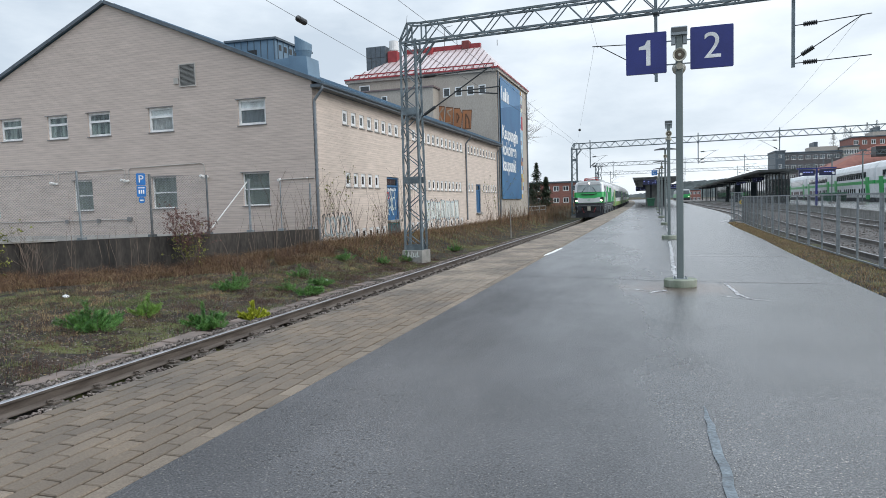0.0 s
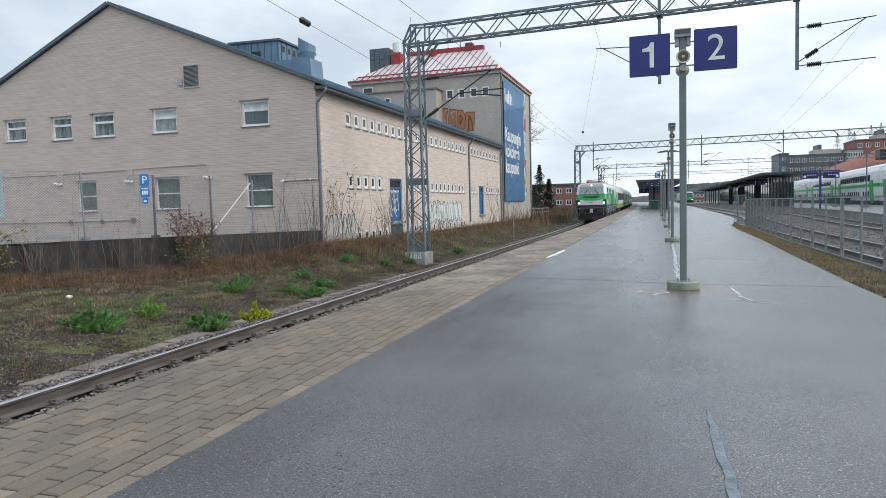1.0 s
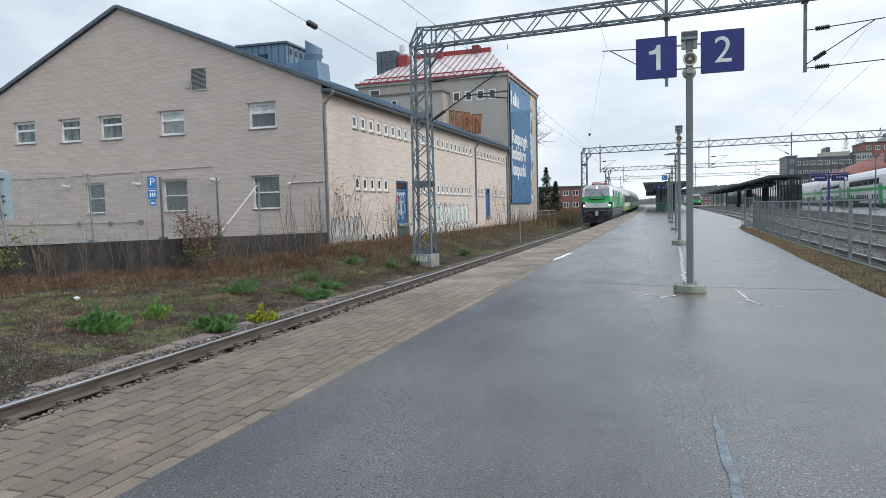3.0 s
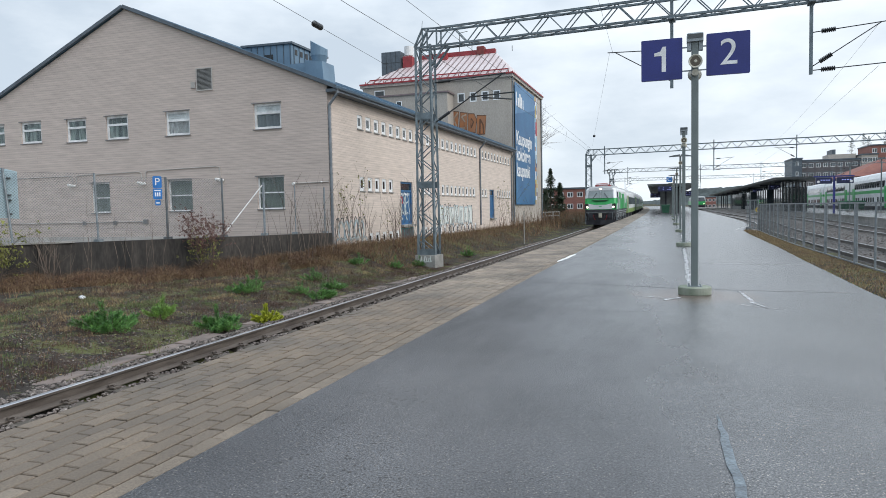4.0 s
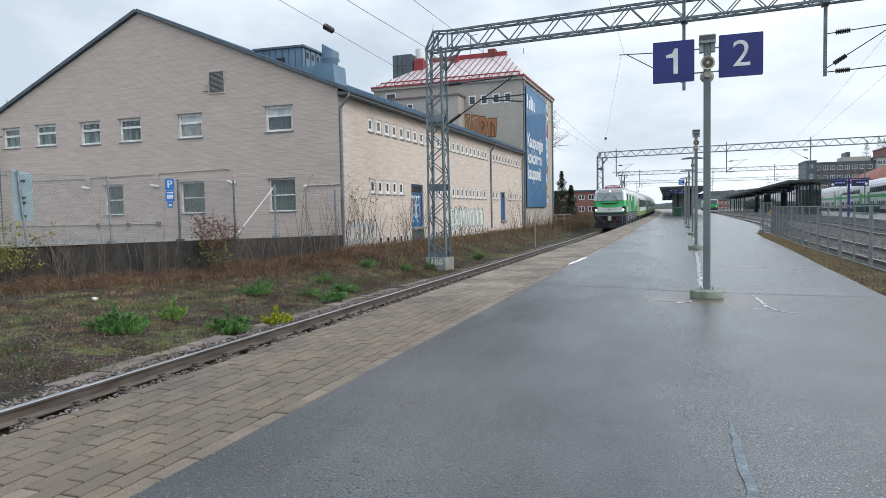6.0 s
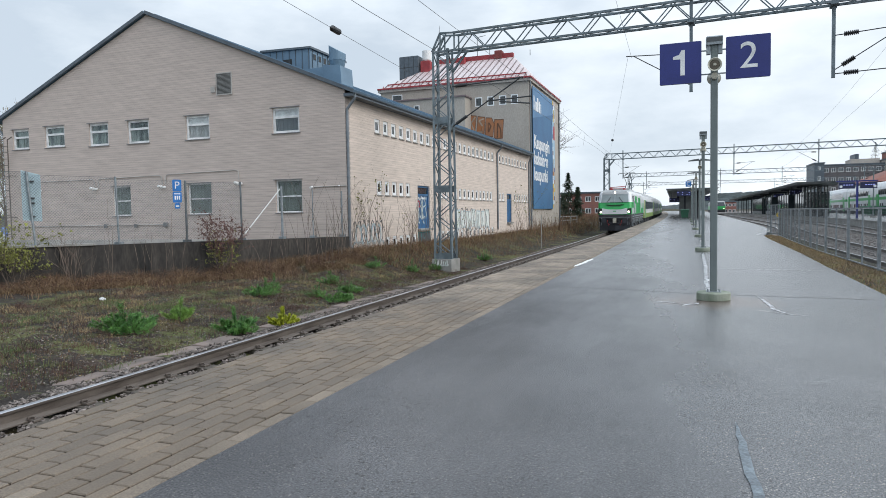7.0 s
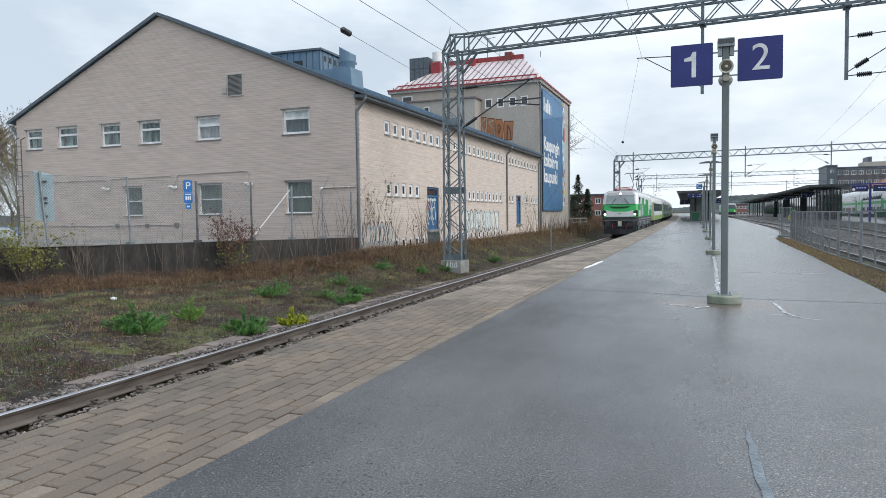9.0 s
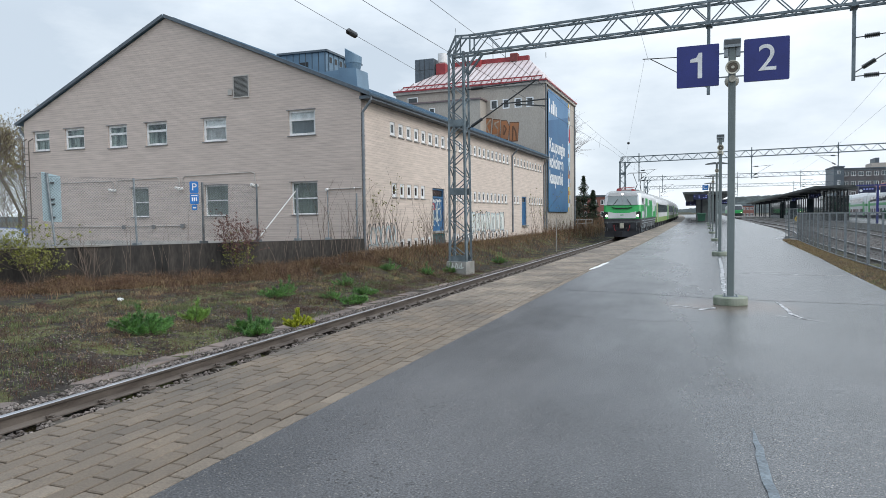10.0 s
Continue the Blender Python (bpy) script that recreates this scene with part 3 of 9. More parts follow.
def tube(bm, a, b, r, r2=None, n=8, caps=True):
    a, b = Vector(a), Vector(b)
    r2 = r if r2 is None else r2
    d = (b - a).normalized()
    s = d.orthogonal().normalized()
    u = d.cross(s)
    ra = [bm.verts.new(a + (s * math.cos(t) + u * math.sin(t)) * r) for t in (2 * math.pi * i / n for i in range(n))]
    rb = [bm.verts.new(b + (s * math.cos(t) + u * math.sin(t)) * r2) for t in (2 * math.pi * i / n for i in range(n))]
    for i in range(n):
        bm.faces.new((ra[i], ra[(i + 1) % n], rb[(i + 1) % n], rb[i]))
    if caps:
        bm.faces.new(ra[::-1])
        bm.faces.new(rb)


def prism(bm, outline, lo, hi, axis="z"):
    """A solid from a closed outline, drawn out along an axis from lo to hi."""
    def at(p, q, v):
        return {"z": (p, q, v), "y": (p, v, q), "x": (v, p, q)}[axis]
    a = [bm.verts.new(at(p, q, lo)) for p, q in outline]
    b = [bm.verts.new(at(p, q, hi)) for p, q in outline]
    n = len(outline)
    for i in range(n):
        bm.faces.new((a[i], a[(i + 1) % n], b[(i + 1) % n], b[i]))
    bm.faces.new(a[::-1])
    bm.faces.new(b)
    bmesh.ops.recalc_face_normals(bm, faces=bm.faces[:])


def holed_wall(bm, u0, u1, z0, z1, holes, t0, t1, axis):
    """A wall with real openings. It runs along x (axis 'x', thickness in y) or along y (axis 'y', thickness in x)."""
    us = sorted({u0, u1, *[v for h in holes for v in (h[0], h[1]) if u0 < v < u1]})
    zs = sorted({z0, z1, *[v for h in holes for v in (h[2], h[3]) if z0 < v < z1]})

    def solid(i, j):
        if not (0 <= i < len(us) - 1 and 0 <= j < len(zs) - 1):
            return False
        u, z = (us[i] + us[i + 1]) / 2, (zs[j] + zs[j + 1]) / 2
        return not any(h[0] < u < h[1] and h[2] < z < h[3] for h in holes)

    cache = {}

    def v(i, j, t):
        key = (i, j, t)
        if key not in cache:
            cache[key] = bm.verts.new((us[i], t, zs[j]) if axis == "x" else (t, us[i], zs[j]))
        return cache[key]

    for i in range(len(us) - 1):
        for j in range(len(zs) - 1):
            if not solid(i, j):
                continue
            for t in (t0, t1):
                bm.faces.new((v(i, j, t), v(i + 1, j, t), v(i + 1, j + 1, t), v(i, j + 1, t)))
            for di, dj, a, b in ((-1, 0, (i, j), (i, j + 1)), (1, 0, (i + 1, j), (i + 1, j + 1)), (0, -1, (i, j), (i + 1, j)), (0, 1, (i, j + 1), (i + 1, j + 1))):
                if not solid(i + di, j + dj):
                    bm.faces.new((v(*a, t0), v(*b, t0), v(*b, t1), v(*a, t1)))
    bmesh.ops.recalc_face_normals(bm, faces=bm.faces[:])


def lettering(name, text, size, mat, parent, m, align="CENTER", depth=0.002, label="", bold=0.0):
    cu = bpy.data.curves.new(name, "FONT")
    cu.body, cu.size, cu.extrude, cu.align_x, cu.align_y = text, size, depth, align, "CENTER"
    cu.offset = bold * size
    tmp = new(name, cu)
    me = bpy.data.meshes.new_from_object(tmp)
    bpy.data.objects.remove(tmp)
    me.materials.clear()
    me.materials.append(mat)
    ob = new(name, me)
    ob.parent = parent
    ob.matrix_basis = m
    if label:
        ob["label"] = label
    return ob


def smooth(a, b, x):
    t = min(1.0, max(0.0, (x - a) / (b - a)))
    return t * t * (3 - 2 * t)


# ---------------------------------------------------------------- lines of the place
RAIL_Z, TRACK_X = -0.57, -5.88
EDGE_X, PAVE_X = -4.19, -2.61


def bend_left(y):
    return -0.00012 * (y - 85) ** 2 if y > 85 else 0.0


def bend_right(y):
    if y < 25:
        return 0.0
    if y < 62:
        return 0.00125 * (y - 25) ** 2
    return float(np.interp(y, [62, 70, 80, 95, 115, 165, 260], [1.71, 1.98, 2.1, 2.1, 2.0, 2.2, 2.8]))


def rise(y):
    return max(0.0, (y - 45) * 0.0042)


RIGHT_EDGE = [(-30, 2.95), (10.4, 3.03), (12.4, 3.07), (14.9, 3.16), (18.1, 3.25), (24.1, 3.5), (33.7, 3.75), (39.5, 4.0), (41.5, 4.3), (45, 4.75), (49, 5.3),
              (58, 5.85), (76, 6.1), (115, 6.2), (165, 6.4), (320, 7.0)]


def right_edge(y):
    return float(np.interp(y, *zip(*RIGHT_EDGE)))


WALL_A, WALL_B = Vector((-11.93, 23.0, 0)), Vector((-20.9, 11.6, 0))   # the retaining wall's line


def ground_z(x, y):
    if x > right_edge(y) - 0.3:
        d = x - right_edge(y)
        z = -0.04 - 0.10 * smooth(0.1, 1.2, d) - 0.24 * smooth(1.4, 2.2, d)
        if y > 40:
            z -= 0.3 * smooth(40, 46, y) * (1 - smooth(2.0, 3.0, d))
        return z + rise(y) * 0.6
    if x > EDGE_X - 0.02:
        return -1.0
    z = -0.86 + 0.17 * smooth(-6.72, -6.85, x) - 0.07 * smooth(-7.2, -7.6, x)
    z += 0.10 * smooth(-7.8, -9.5, x)
    z -= 0.16 * smooth(17, 24, y) * smooth(-7.3, -8.2, x) * (1 - smooth(-9.5, -11, x))
    near_wall = smooth(-9.0, -12.0, x)
    z += near_wall * (0.10 + 0.52 * smooth(18.5, 23.5, y))
    if x < -7.6:
        z += 0.05 * noise.noise((x * 0.9, y * 0.9, 0)) + 0.03 * noise.noise((x * 2.7, y * 2.7, 4))
    return z + rise(y)


# ---------------------------------------------------------------- ground, platform, tracks
def spread(lo, hi, step, far_lo, far_hi):
    inner = list(np.arange(lo, hi + 1e-6, step))
    out, v, s = [], lo, step
    while v > far_lo:
        s *= 1.35
        v -= s
        out.append(v)
    up, v, s = [], hi, step
    while v < far_hi:
        s *= 1.35
        v += s
        up.append(v)
    return [float(q) for q in out[::-1] + inner + up]


def build_ground():
    xs, ys = spread(-18, 9, 0.3, -1500, 1500), spread(-4, 60, 0.4, -1500, 2500)
    bm = bmesh.new()
    grid = [[bm.verts.new((x, y, ground_z(x, y))) for y in ys] for x in xs]
    for i in range(len(xs) - 1):
        for j in range(len(ys) - 1):
            bm.faces.new((grid[i][j], grid[i + 1][j], grid[i + 1][j + 1], grid[i][j + 1]))
    tagged(link("ground", bm, M["ground"], smooth=True), "brown gravelly waste ground with moss and weeds", "ground", kind="structure")


def build_platform():
    ys = [-30, -10, 0, 5, 10, 12.4, 14.9, 18.1, 24.1, 29, 33.7, 39.5, 41.5, 45, 49, 56, 66, 75, 85, 100, 115, 140, 170, 200, 240, 280, 320]
    bm = bmesh.new()
    rows = []
    for y in ys:
        l, r, z = PAVE_X + bend_left(y), right_edge(y), rise(y)
        rows.append([bm.verts.new(p) for p in ((l, y, z - 1.1), (l, y, z), (r - 0.03, y, z), (r, y, z - 0.03), (r, y, z - 1.1))])
    for a, b in zip(rows, rows[1:]):
        for i in range(4):
            bm.faces.new((a[i], b[i], b[i + 1], a[i + 1]))
    bm.faces.new(rows[0])
    bm.faces.new(rows[-1][::-1])
    bmesh.ops.recalc_face_normals(bm, faces=bm.faces[:])
    asphalt = link("platform_asphalt", bm, M["asphalt"])
    tagged(asphalt, "wet grey asphalt platform surface with pale aggregate", "platform", kind="structure")
    bm = bmesh.new()
    rows = []
    for y in ys:
        b, z = bend_left(y), rise(y)
        rows.append([bm.verts.new((x + b, y, zz + z)) for x, zz in ((EDGE_X + 0.03, -1.1), (EDGE_X + 0.03, -0.09), (EDGE_X + 0.005, -0.08), (EDGE_X + 0.005, -0.03), (PAVE_X, -0.03))])
    for a, b in zip(rows, rows[1:]):
        for i in range(4):
            bm.faces.new((a[i], a[i + 1], b[i + 1], b[i]))
    bmesh.ops.recalc_face_normals(bm, faces=bm.faces[:])
    bed = link("platform_edge", bm, [M["joint"]])
    return tagged(bed, "platform edge of brown-grey concrete pavers in rows", "platform edge", kind="structure")


def track(name, centre, y0, y1, z, bend, label, slope=True):
    """Two rails with head, web and foot, on sleepers."""
    t = thing(name, label, "railway track", kind="structure")
    prof = [(-0.075, -0.172), (0.075, -0.172), (0.075, -0.16), (0.012, -0.13), (0.010, -0.045), (0.035, -0.035), (0.036, -0.008), (0.028, 0.0), (-0.028, 0.0), (-0.036, -0.008),
            (-0.035, -0.035), (-0.010, -0.045), (-0.012, -0.13), (-0.075, -0.16)]
    ys = sorted({y0, y1, *[y for y in np.arange(20, y1, 6.0) if y0 < y < y1]})
    for side in (-0.797, 0.797):
        bm = bmesh.new()
        rings = []
        for y in ys:
            x, zz = centre + side + bend(y), z + (rise(y) if slope else 0.6 * rise(y))
            rings.append([bm.verts.new((x + p, y, zz + q)) for p, q in prof])
        n = len(prof)
        for a, b in zip(rings, rings[1:]):
            for i in range(n):
                f = bm.faces.new((a[i], a[(i + 1) % n], b[(i + 1) % n], b[i]))
                f.material_index = 1 if i in (6, 7, 8) else 0
        bm.faces.new(rings[0])
        bm.faces.new(rings[-1])
        bmesh.ops.recalc_face_normals(bm, faces=bm.faces[:])
        part("rail", bm, [M["rail"], M["rail_head"]], t, "rusty rail with a polished head")
    return t


def stones(name, label, count, place, size, seed):
    """Loose broken stone, each a small uneven lump."""
    rnd = random.Random(seed)
    verts, faces = [], []
    shape = [(1, 0, 0), (-1, 0, 0), (0, 1, 0), (0, -1, 0), (0, 0, 1), (0, 0, -1)]
    tris = [(0, 2, 4), (2, 1, 4), (1, 3, 4), (3, 0, 4), (2, 0, 5), (1, 2, 5), (3, 1, 5), (0, 3, 5)]
    for _ in range(count):
        x, y, z = place(rnd)
        s = size * rnd.uniform(0.55, 1.35)
        e = Euler((rnd.uniform(0, 6), rnd.uniform(0, 6), rnd.uniform(0, 6))).to_matrix()
        k = len(verts)
        for p in shape:
            q = e @ Vector([c * s * rnd.uniform(0.6, 1.15) for c in p])
            verts.append((x + q.x, y + q.y, z + q.z * 0.75))
        faces += [(a + k, b + k, c + k) for a, b, c in tris]
    me = bpy.data.meshes.new(name)
    me.from_pydata(verts, [], faces)
    me.materials.append(M["ballast"])
    return tagged(new(name, me), label, "gravel", kind="stuff")


build_ground()
platform_edge = build_platform()
track_one = track("railway_track", TRACK_X, -25, 300, RAIL_Z, bend_left, "single railway track with rusty rails beside the platform")
track_two = track("railway_track", 6.26, -10, 260, -0.18, bend_right, "railway track behind the wire fence", False)
track_three = track("railway_track", 10.9, -10, 260, -0.18, bend_right, "railway track beside the far platform", False)


def sleepers(parent, centre, y0, y1, step, z, bend, slope):
    bm = bmesh.new()
    box(bm, -1.28, 1.28, -0.12, 0.12, -0.12, 0.0)
    first = part("sleeper", bm, M["sleeper"], parent)
    first.matrix_basis = pose(centre, y0, z)
    y = y0 + step
    while y < y1:
        again(first, "sleeper", parent, pose(centre + bend(y), y, z + (rise(y) if slope else 0.6 * rise(y)), 0, 0, random.uniform(-0.8, 0.8)))
        y += step


sleepers(track_one, TRACK_X, 1.2, 62, 0.685, RAIL_Z - 0.178, bend_left, True)
sleepers(track_two, 6.26, 10, 75, 0.685, -0.362, bend_right, False)
sleepers(track_three, 10.9, 25, 90, 0.685, -0.362, bend_right, False)


def rail_clips():
    """A spring clip on each side of the far rail at each sleeper."""
    bm = bmesh.new()
    for sx in (-1, 1):
        prev = None
        for k in range(9):
            a = math.pi * 1.6 * k / 8
            p = Vector((sx * (0.085 + 0.028 * math.cos(a)), 0.05 * math.sin(a) - 0.02, 0.012 + 0.022 * k / 8))
            if prev is not None:
                tube(bm, prev, p, 0.012, n=5)
            prev = p
        box(bm, min(sx * 0.06, sx * 0.16), max(sx * 0.06, sx * 0.16), -0.06, 0.06, -0.012, 0.008)
    first = part("rail_clip", bm, M["rail"], track_one)
    first.matrix_basis = pose(TRACK_X - 0.797, 1.2, RAIL_Z - 0.158)
    for k in range(1, 60):
        again(first, "rail_clip", track_one, pose(TRACK_X - 0.797, 1.2 + 0.685 * k, RAIL_Z - 0.158))


rail_clips()


def near_place(rnd):
    y = 1.5 + 44 * rnd.random() ** 1.5
    x = rnd.uniform(-7.55, -4.25)
    if abs(x + 6.677) < 0.09:
        x += 0.17 if x > -6.677 else -0.17
    z = -0.775 + 0.03 * rnd.random()
    if x < -6.75:
        z = -0.625 - 0.13 * smooth(-6.85, -7.5, x) + 0.03 * rnd.random()
    return x, y, z


stones("ballast", "grey and reddish broken stone ballast along the rail", 19000, near_place, 0.034, 3)


def right_place(rnd):
    y = 13 + 50 * rnd.random() ** 1.2
    x = rnd.uniform(5.0, 12.2) + bend_right(y)
    return x, y, -0.36 + 0.03 * rnd.random() + 0.6 * rise(y)


stones("ballast", "grey broken stone ballast between the tracks", 9000, right_place, 0.045, 4)


def scattered(rnd):
    y = 4 + 22 * rnd.random()
    x = -7.9 - 5 * rnd.random() ** 1.6
    return x, y, ground_z(x, y) + 0.004


stones("gravel", "scattered small stones on the waste ground", 9000, scattered, 0.019, 8)

# grey track bed between the fence and the far platform
M["gravel_bed"] = material("grey_gravel_bed", (0.155, 0.142, 0.134), rough=0.95, second=(0.08, 0.072, 0.066), scale=2.5, fine=18, fine_amount=0.5, bump=1.0, bump_scale=14)
bm = bmesh.new()
prev = None
for y in (-10, 5, 15, 25, 32, 40, 44, 50, 56, 64, 72, 90, 115, 150, 200, 260, 420):
    l = right_edge(y) + (1.75 if y < 42 else 0.25)
    r = float(np.interp(y, [-10, 42, 55, 72, 96, 120, 150, 190, 260, 420], [12.2, 12.4, 13.7, 15.3, 17.4, 19.4, 21.7, 24.6, 29.5, 90]))
    z = -0.345 + 0.6 * rise(y)
    cur = (bm.verts.new((l, y, z)), bm.verts.new((r, y, z)))
    if prev:
        bm.faces.new((prev[0], prev[1], cur[1], cur[0]))
    prev = cur
tagged(link("track_bed", bm, M["gravel_bed"]), "grey gravel bed under the far tracks", "track bed", kind="structure")

# old slabs laid end to end along the track
slab_row = thing("slab_row", "row of old red-brown slabs sunk beside the ballast", "kerb", kind="structure")
bm = bmesh.new()
bevelled(bm, -0.16, 0.16, -0.47, 0.47, -0.1, 0, 0.012)
slab_first = part("slab", bm, M["slab"], slab_row)
slab_first.matrix_basis = pose(-7.72, 4.0, -0.74)
for k in range(1, 44):
    y = 4.0 + 0.97 * k
    again(slab_first, "slab", slab_row, pose(-7.72 + random.uniform(-0.03, 0.03) - 0.004 * k, y, -0.74 + random.uniform(-0.02, 0.012) - 0.1 * smooth(16, 24, y),
                                             random.uniform(-1, 1), random.uniform(-3, 3), random.uniform(-1.5, 1.5)))


# ---------------------------------------------------------------- lamp row with platform signs
def square_post(bm, w, z0, z1):
    b = 0.012
    o = [(-w + b, -w), (w - b, -w), (w, -w + b), (w, w - b), (w - b, w), (-w + b, w), (-w, w - b), (-w, -w + b)]
    prism(bm, o, z0, z1)


def footing(parent):
    bm = bmesh.new()
    n = 36
    rings = []
    for r, z in ((0.245, 0.0), (0.25, 0.012), (0.25, 0.11), (0.235, 0.125), (0.0, 0.127)):
        rings.append([bm.verts.new((r * math.cos(2 * math.pi * i / n), r * math.sin(2 * math.pi * i / n), z)) for i in range(n)] if r else [bm.verts.new((0, 0, z))])
    for a, b in zip(rings, rings[1:]):
        for i in range(n):
            if len(b) > 1:
                bm.faces.new((a[i], a[(i + 1) % n], b[(i + 1) % n], b[i]))
            else:
                bm.faces.new((a[i], a[(i + 1) % n], b[0]))
    part("footing", bm, M["mossy_concrete"], parent, "round mossy concrete footing")
    bm = bmesh.new()
    box(bm, -0.11, 0.11, -0.11, 0.11, 0.12, 0.135)
    for sx in (-0.085, 0.085):
        for sy in (-0.085, 0.085):
            tube(bm, (sx, sy, 0.13), (sx, sy, 0.16), 0.012, n=6)
    part("base_plate", bm, M["galv"], parent)


def horn(parent, z, turn=0.0):
    bm = bmesh.new()
    n, prev = 20, None
    for r, y in ((0.03, 0.0), (0.035, -0.05), (0.05, -0.10), (0.075, -0.145), (0.098, -0.165), (0.104, -0.16), (0.09, -0.14), (0.06, -0.10), (0.03, -0.07)):
        ring = [bm.verts.new((r * math.cos(2 * math.pi * i / n), y, r * math.sin(2 * math.pi * i / n))) for i in range(n)]
        if prev:
            for i in range(n):
                bm.faces.new((prev[i], prev[(i + 1) % n], ring[(i + 1) % n], ring[i]))
        prev = ring
    tube(bm, (0, 0.06, 0), (0, -0.02, 0), 0.05, n=12)
    ob = part("loudspeaker", bm, M["horn"], parent, "cream horn loudspeaker", smooth=False)
    ob.matrix_basis = pose(0, -0.06, z, 0, 0, turn)
    bm = bmesh.new()
    tube(bm, (0, -0.135, 0), (0, -0.15, 0), 0.082, 0.07, n=18)
    part("mouth", bm, M["horn_dark"], ob)
    bm = bmesh.new()
    tube(bm, (0, -0.14, 0), (0, -0.168, 0), 0.03, 0.018, n=12)
    part("core", bm, M["horn"], ob)
    return ob


def lamp_pole(x, y, signs=False):
    label = "grey-green steel platform pole with numbered blue signs" if signs else "grey-green steel platform pole with a floodlight and loudspeaker"
    t = thing("platform_pole", label, "pole", pose(x, y, rise(y)), "" if signs else "poles along the platform")
    footing(t)
    bm = bmesh.new()
    square_post(bm, 0.052, 0.13, 3.93)
    part("post", bm, M["pole"], t)
    bm = bmesh.new()
    bevelled(bm, -0.12, 0.12, -0.09, 0.10, 3.93, 4.06, 0.015)
    for s in (-0.085, 0.085):
        bevelled(bm, s - 0.03, s + 0.03, -0.05, 0.05, 3.80, 3.94, 0.01)
    lamp = part("floodlight", bm, M["galv"], t, "grey floodlight head")
    bm = bmesh.new()
    box(bm, -0.11, 0.11, -0.096, -0.091, 3.975, 4.04)
    part("lens", bm, M["dark_glass"], lamp)
    horn(t, 3.60)
    horn(t, 3.45, 180)
    if signs:
        for text, x0, x1, dz in (("1", -0.80, -0.185, -0.01), ("2", 0.165, 0.785, 0.01)):
            z0, z1 = 3.39 + dz, 4.025 + dz
            bm = bmesh.new()
            o, b = [], 0.012
            prism(bm, [(x0 + b, z0), (x1 - b, z0), (x1, z0 + b), (x1, z1 - b), (x1 - b, z1), (x0 + b, z1), (x0, z1 - b), (x0, z0 + b)], -0.03, 0.02, "y")
            plate = part("sign_plate", bm, M["sign_blue"], t, f"dark blue platform sign with the number {text}")
            cx, cz = (x0 + x1) / 2, (z0 + z1) / 2
            if text == "1":
                bm = bmesh.new()
                prism(bm, [(cx + 0.0, cz - 0.19), (cx + 0.065, cz - 0.19), (cx + 0.065, cz + 0.20), (cx + 0.015, cz + 0.20), (cx - 0.02, cz + 0.13), (cx - 0.11, cz + 0.105), (cx - 0.11, cz + 0.06), (cx + 0.0, cz + 0.06)], -0.033, -0.0305, "y")
                part("digit", bm, M["white_print"], plate)
            else:
                lettering("digit", text, 0.56, M["white_print"], plate, pose(cx + 0.01, -0.032, cz, 90))
        for z in (3.50, 3.86):
            bm = bmesh.new()
            beam(bm, (-0.20, 0.0, z), (0.18, 0.0, z), 0.022, 0.018)
            part("bracket", bm, M["galv"], t)
    return t


lamp_pole(0.45, 11.38, True)
second_pole = lamp_pole(0.62, 24.72)


def twin_lamp(y):
    x = 0.78 + (y - 38) * 0.002
    t = thing("platform_lamp", "grey platform lamp post with two flat arms", "lamp post", pose(x, y, rise(y)), "lamp posts along the platform")
    footing(t)
    bm = bmesh.new()
    square_post(bm, 0.05, 0.13, 4.02)
    part("post", bm, M["pole"], t)
    for s in (-1, 1):
        bm = bmesh.new()
        prism(bm, [(s * 0.02, 3.98), (s * 0.56, 3.96), (s * 0.56, 4.00), (s * 0.25, 4.06), (s * 0.02, 4.08)], -0.12, 0.12, "y")
        part("lamp_head", bm, M["galv_dark"], t)
    horn(t, 3.62)
    return t


for y in (38.05, 51.4, 64.7, 78.0, 91.3):
    twin_lamp(y)


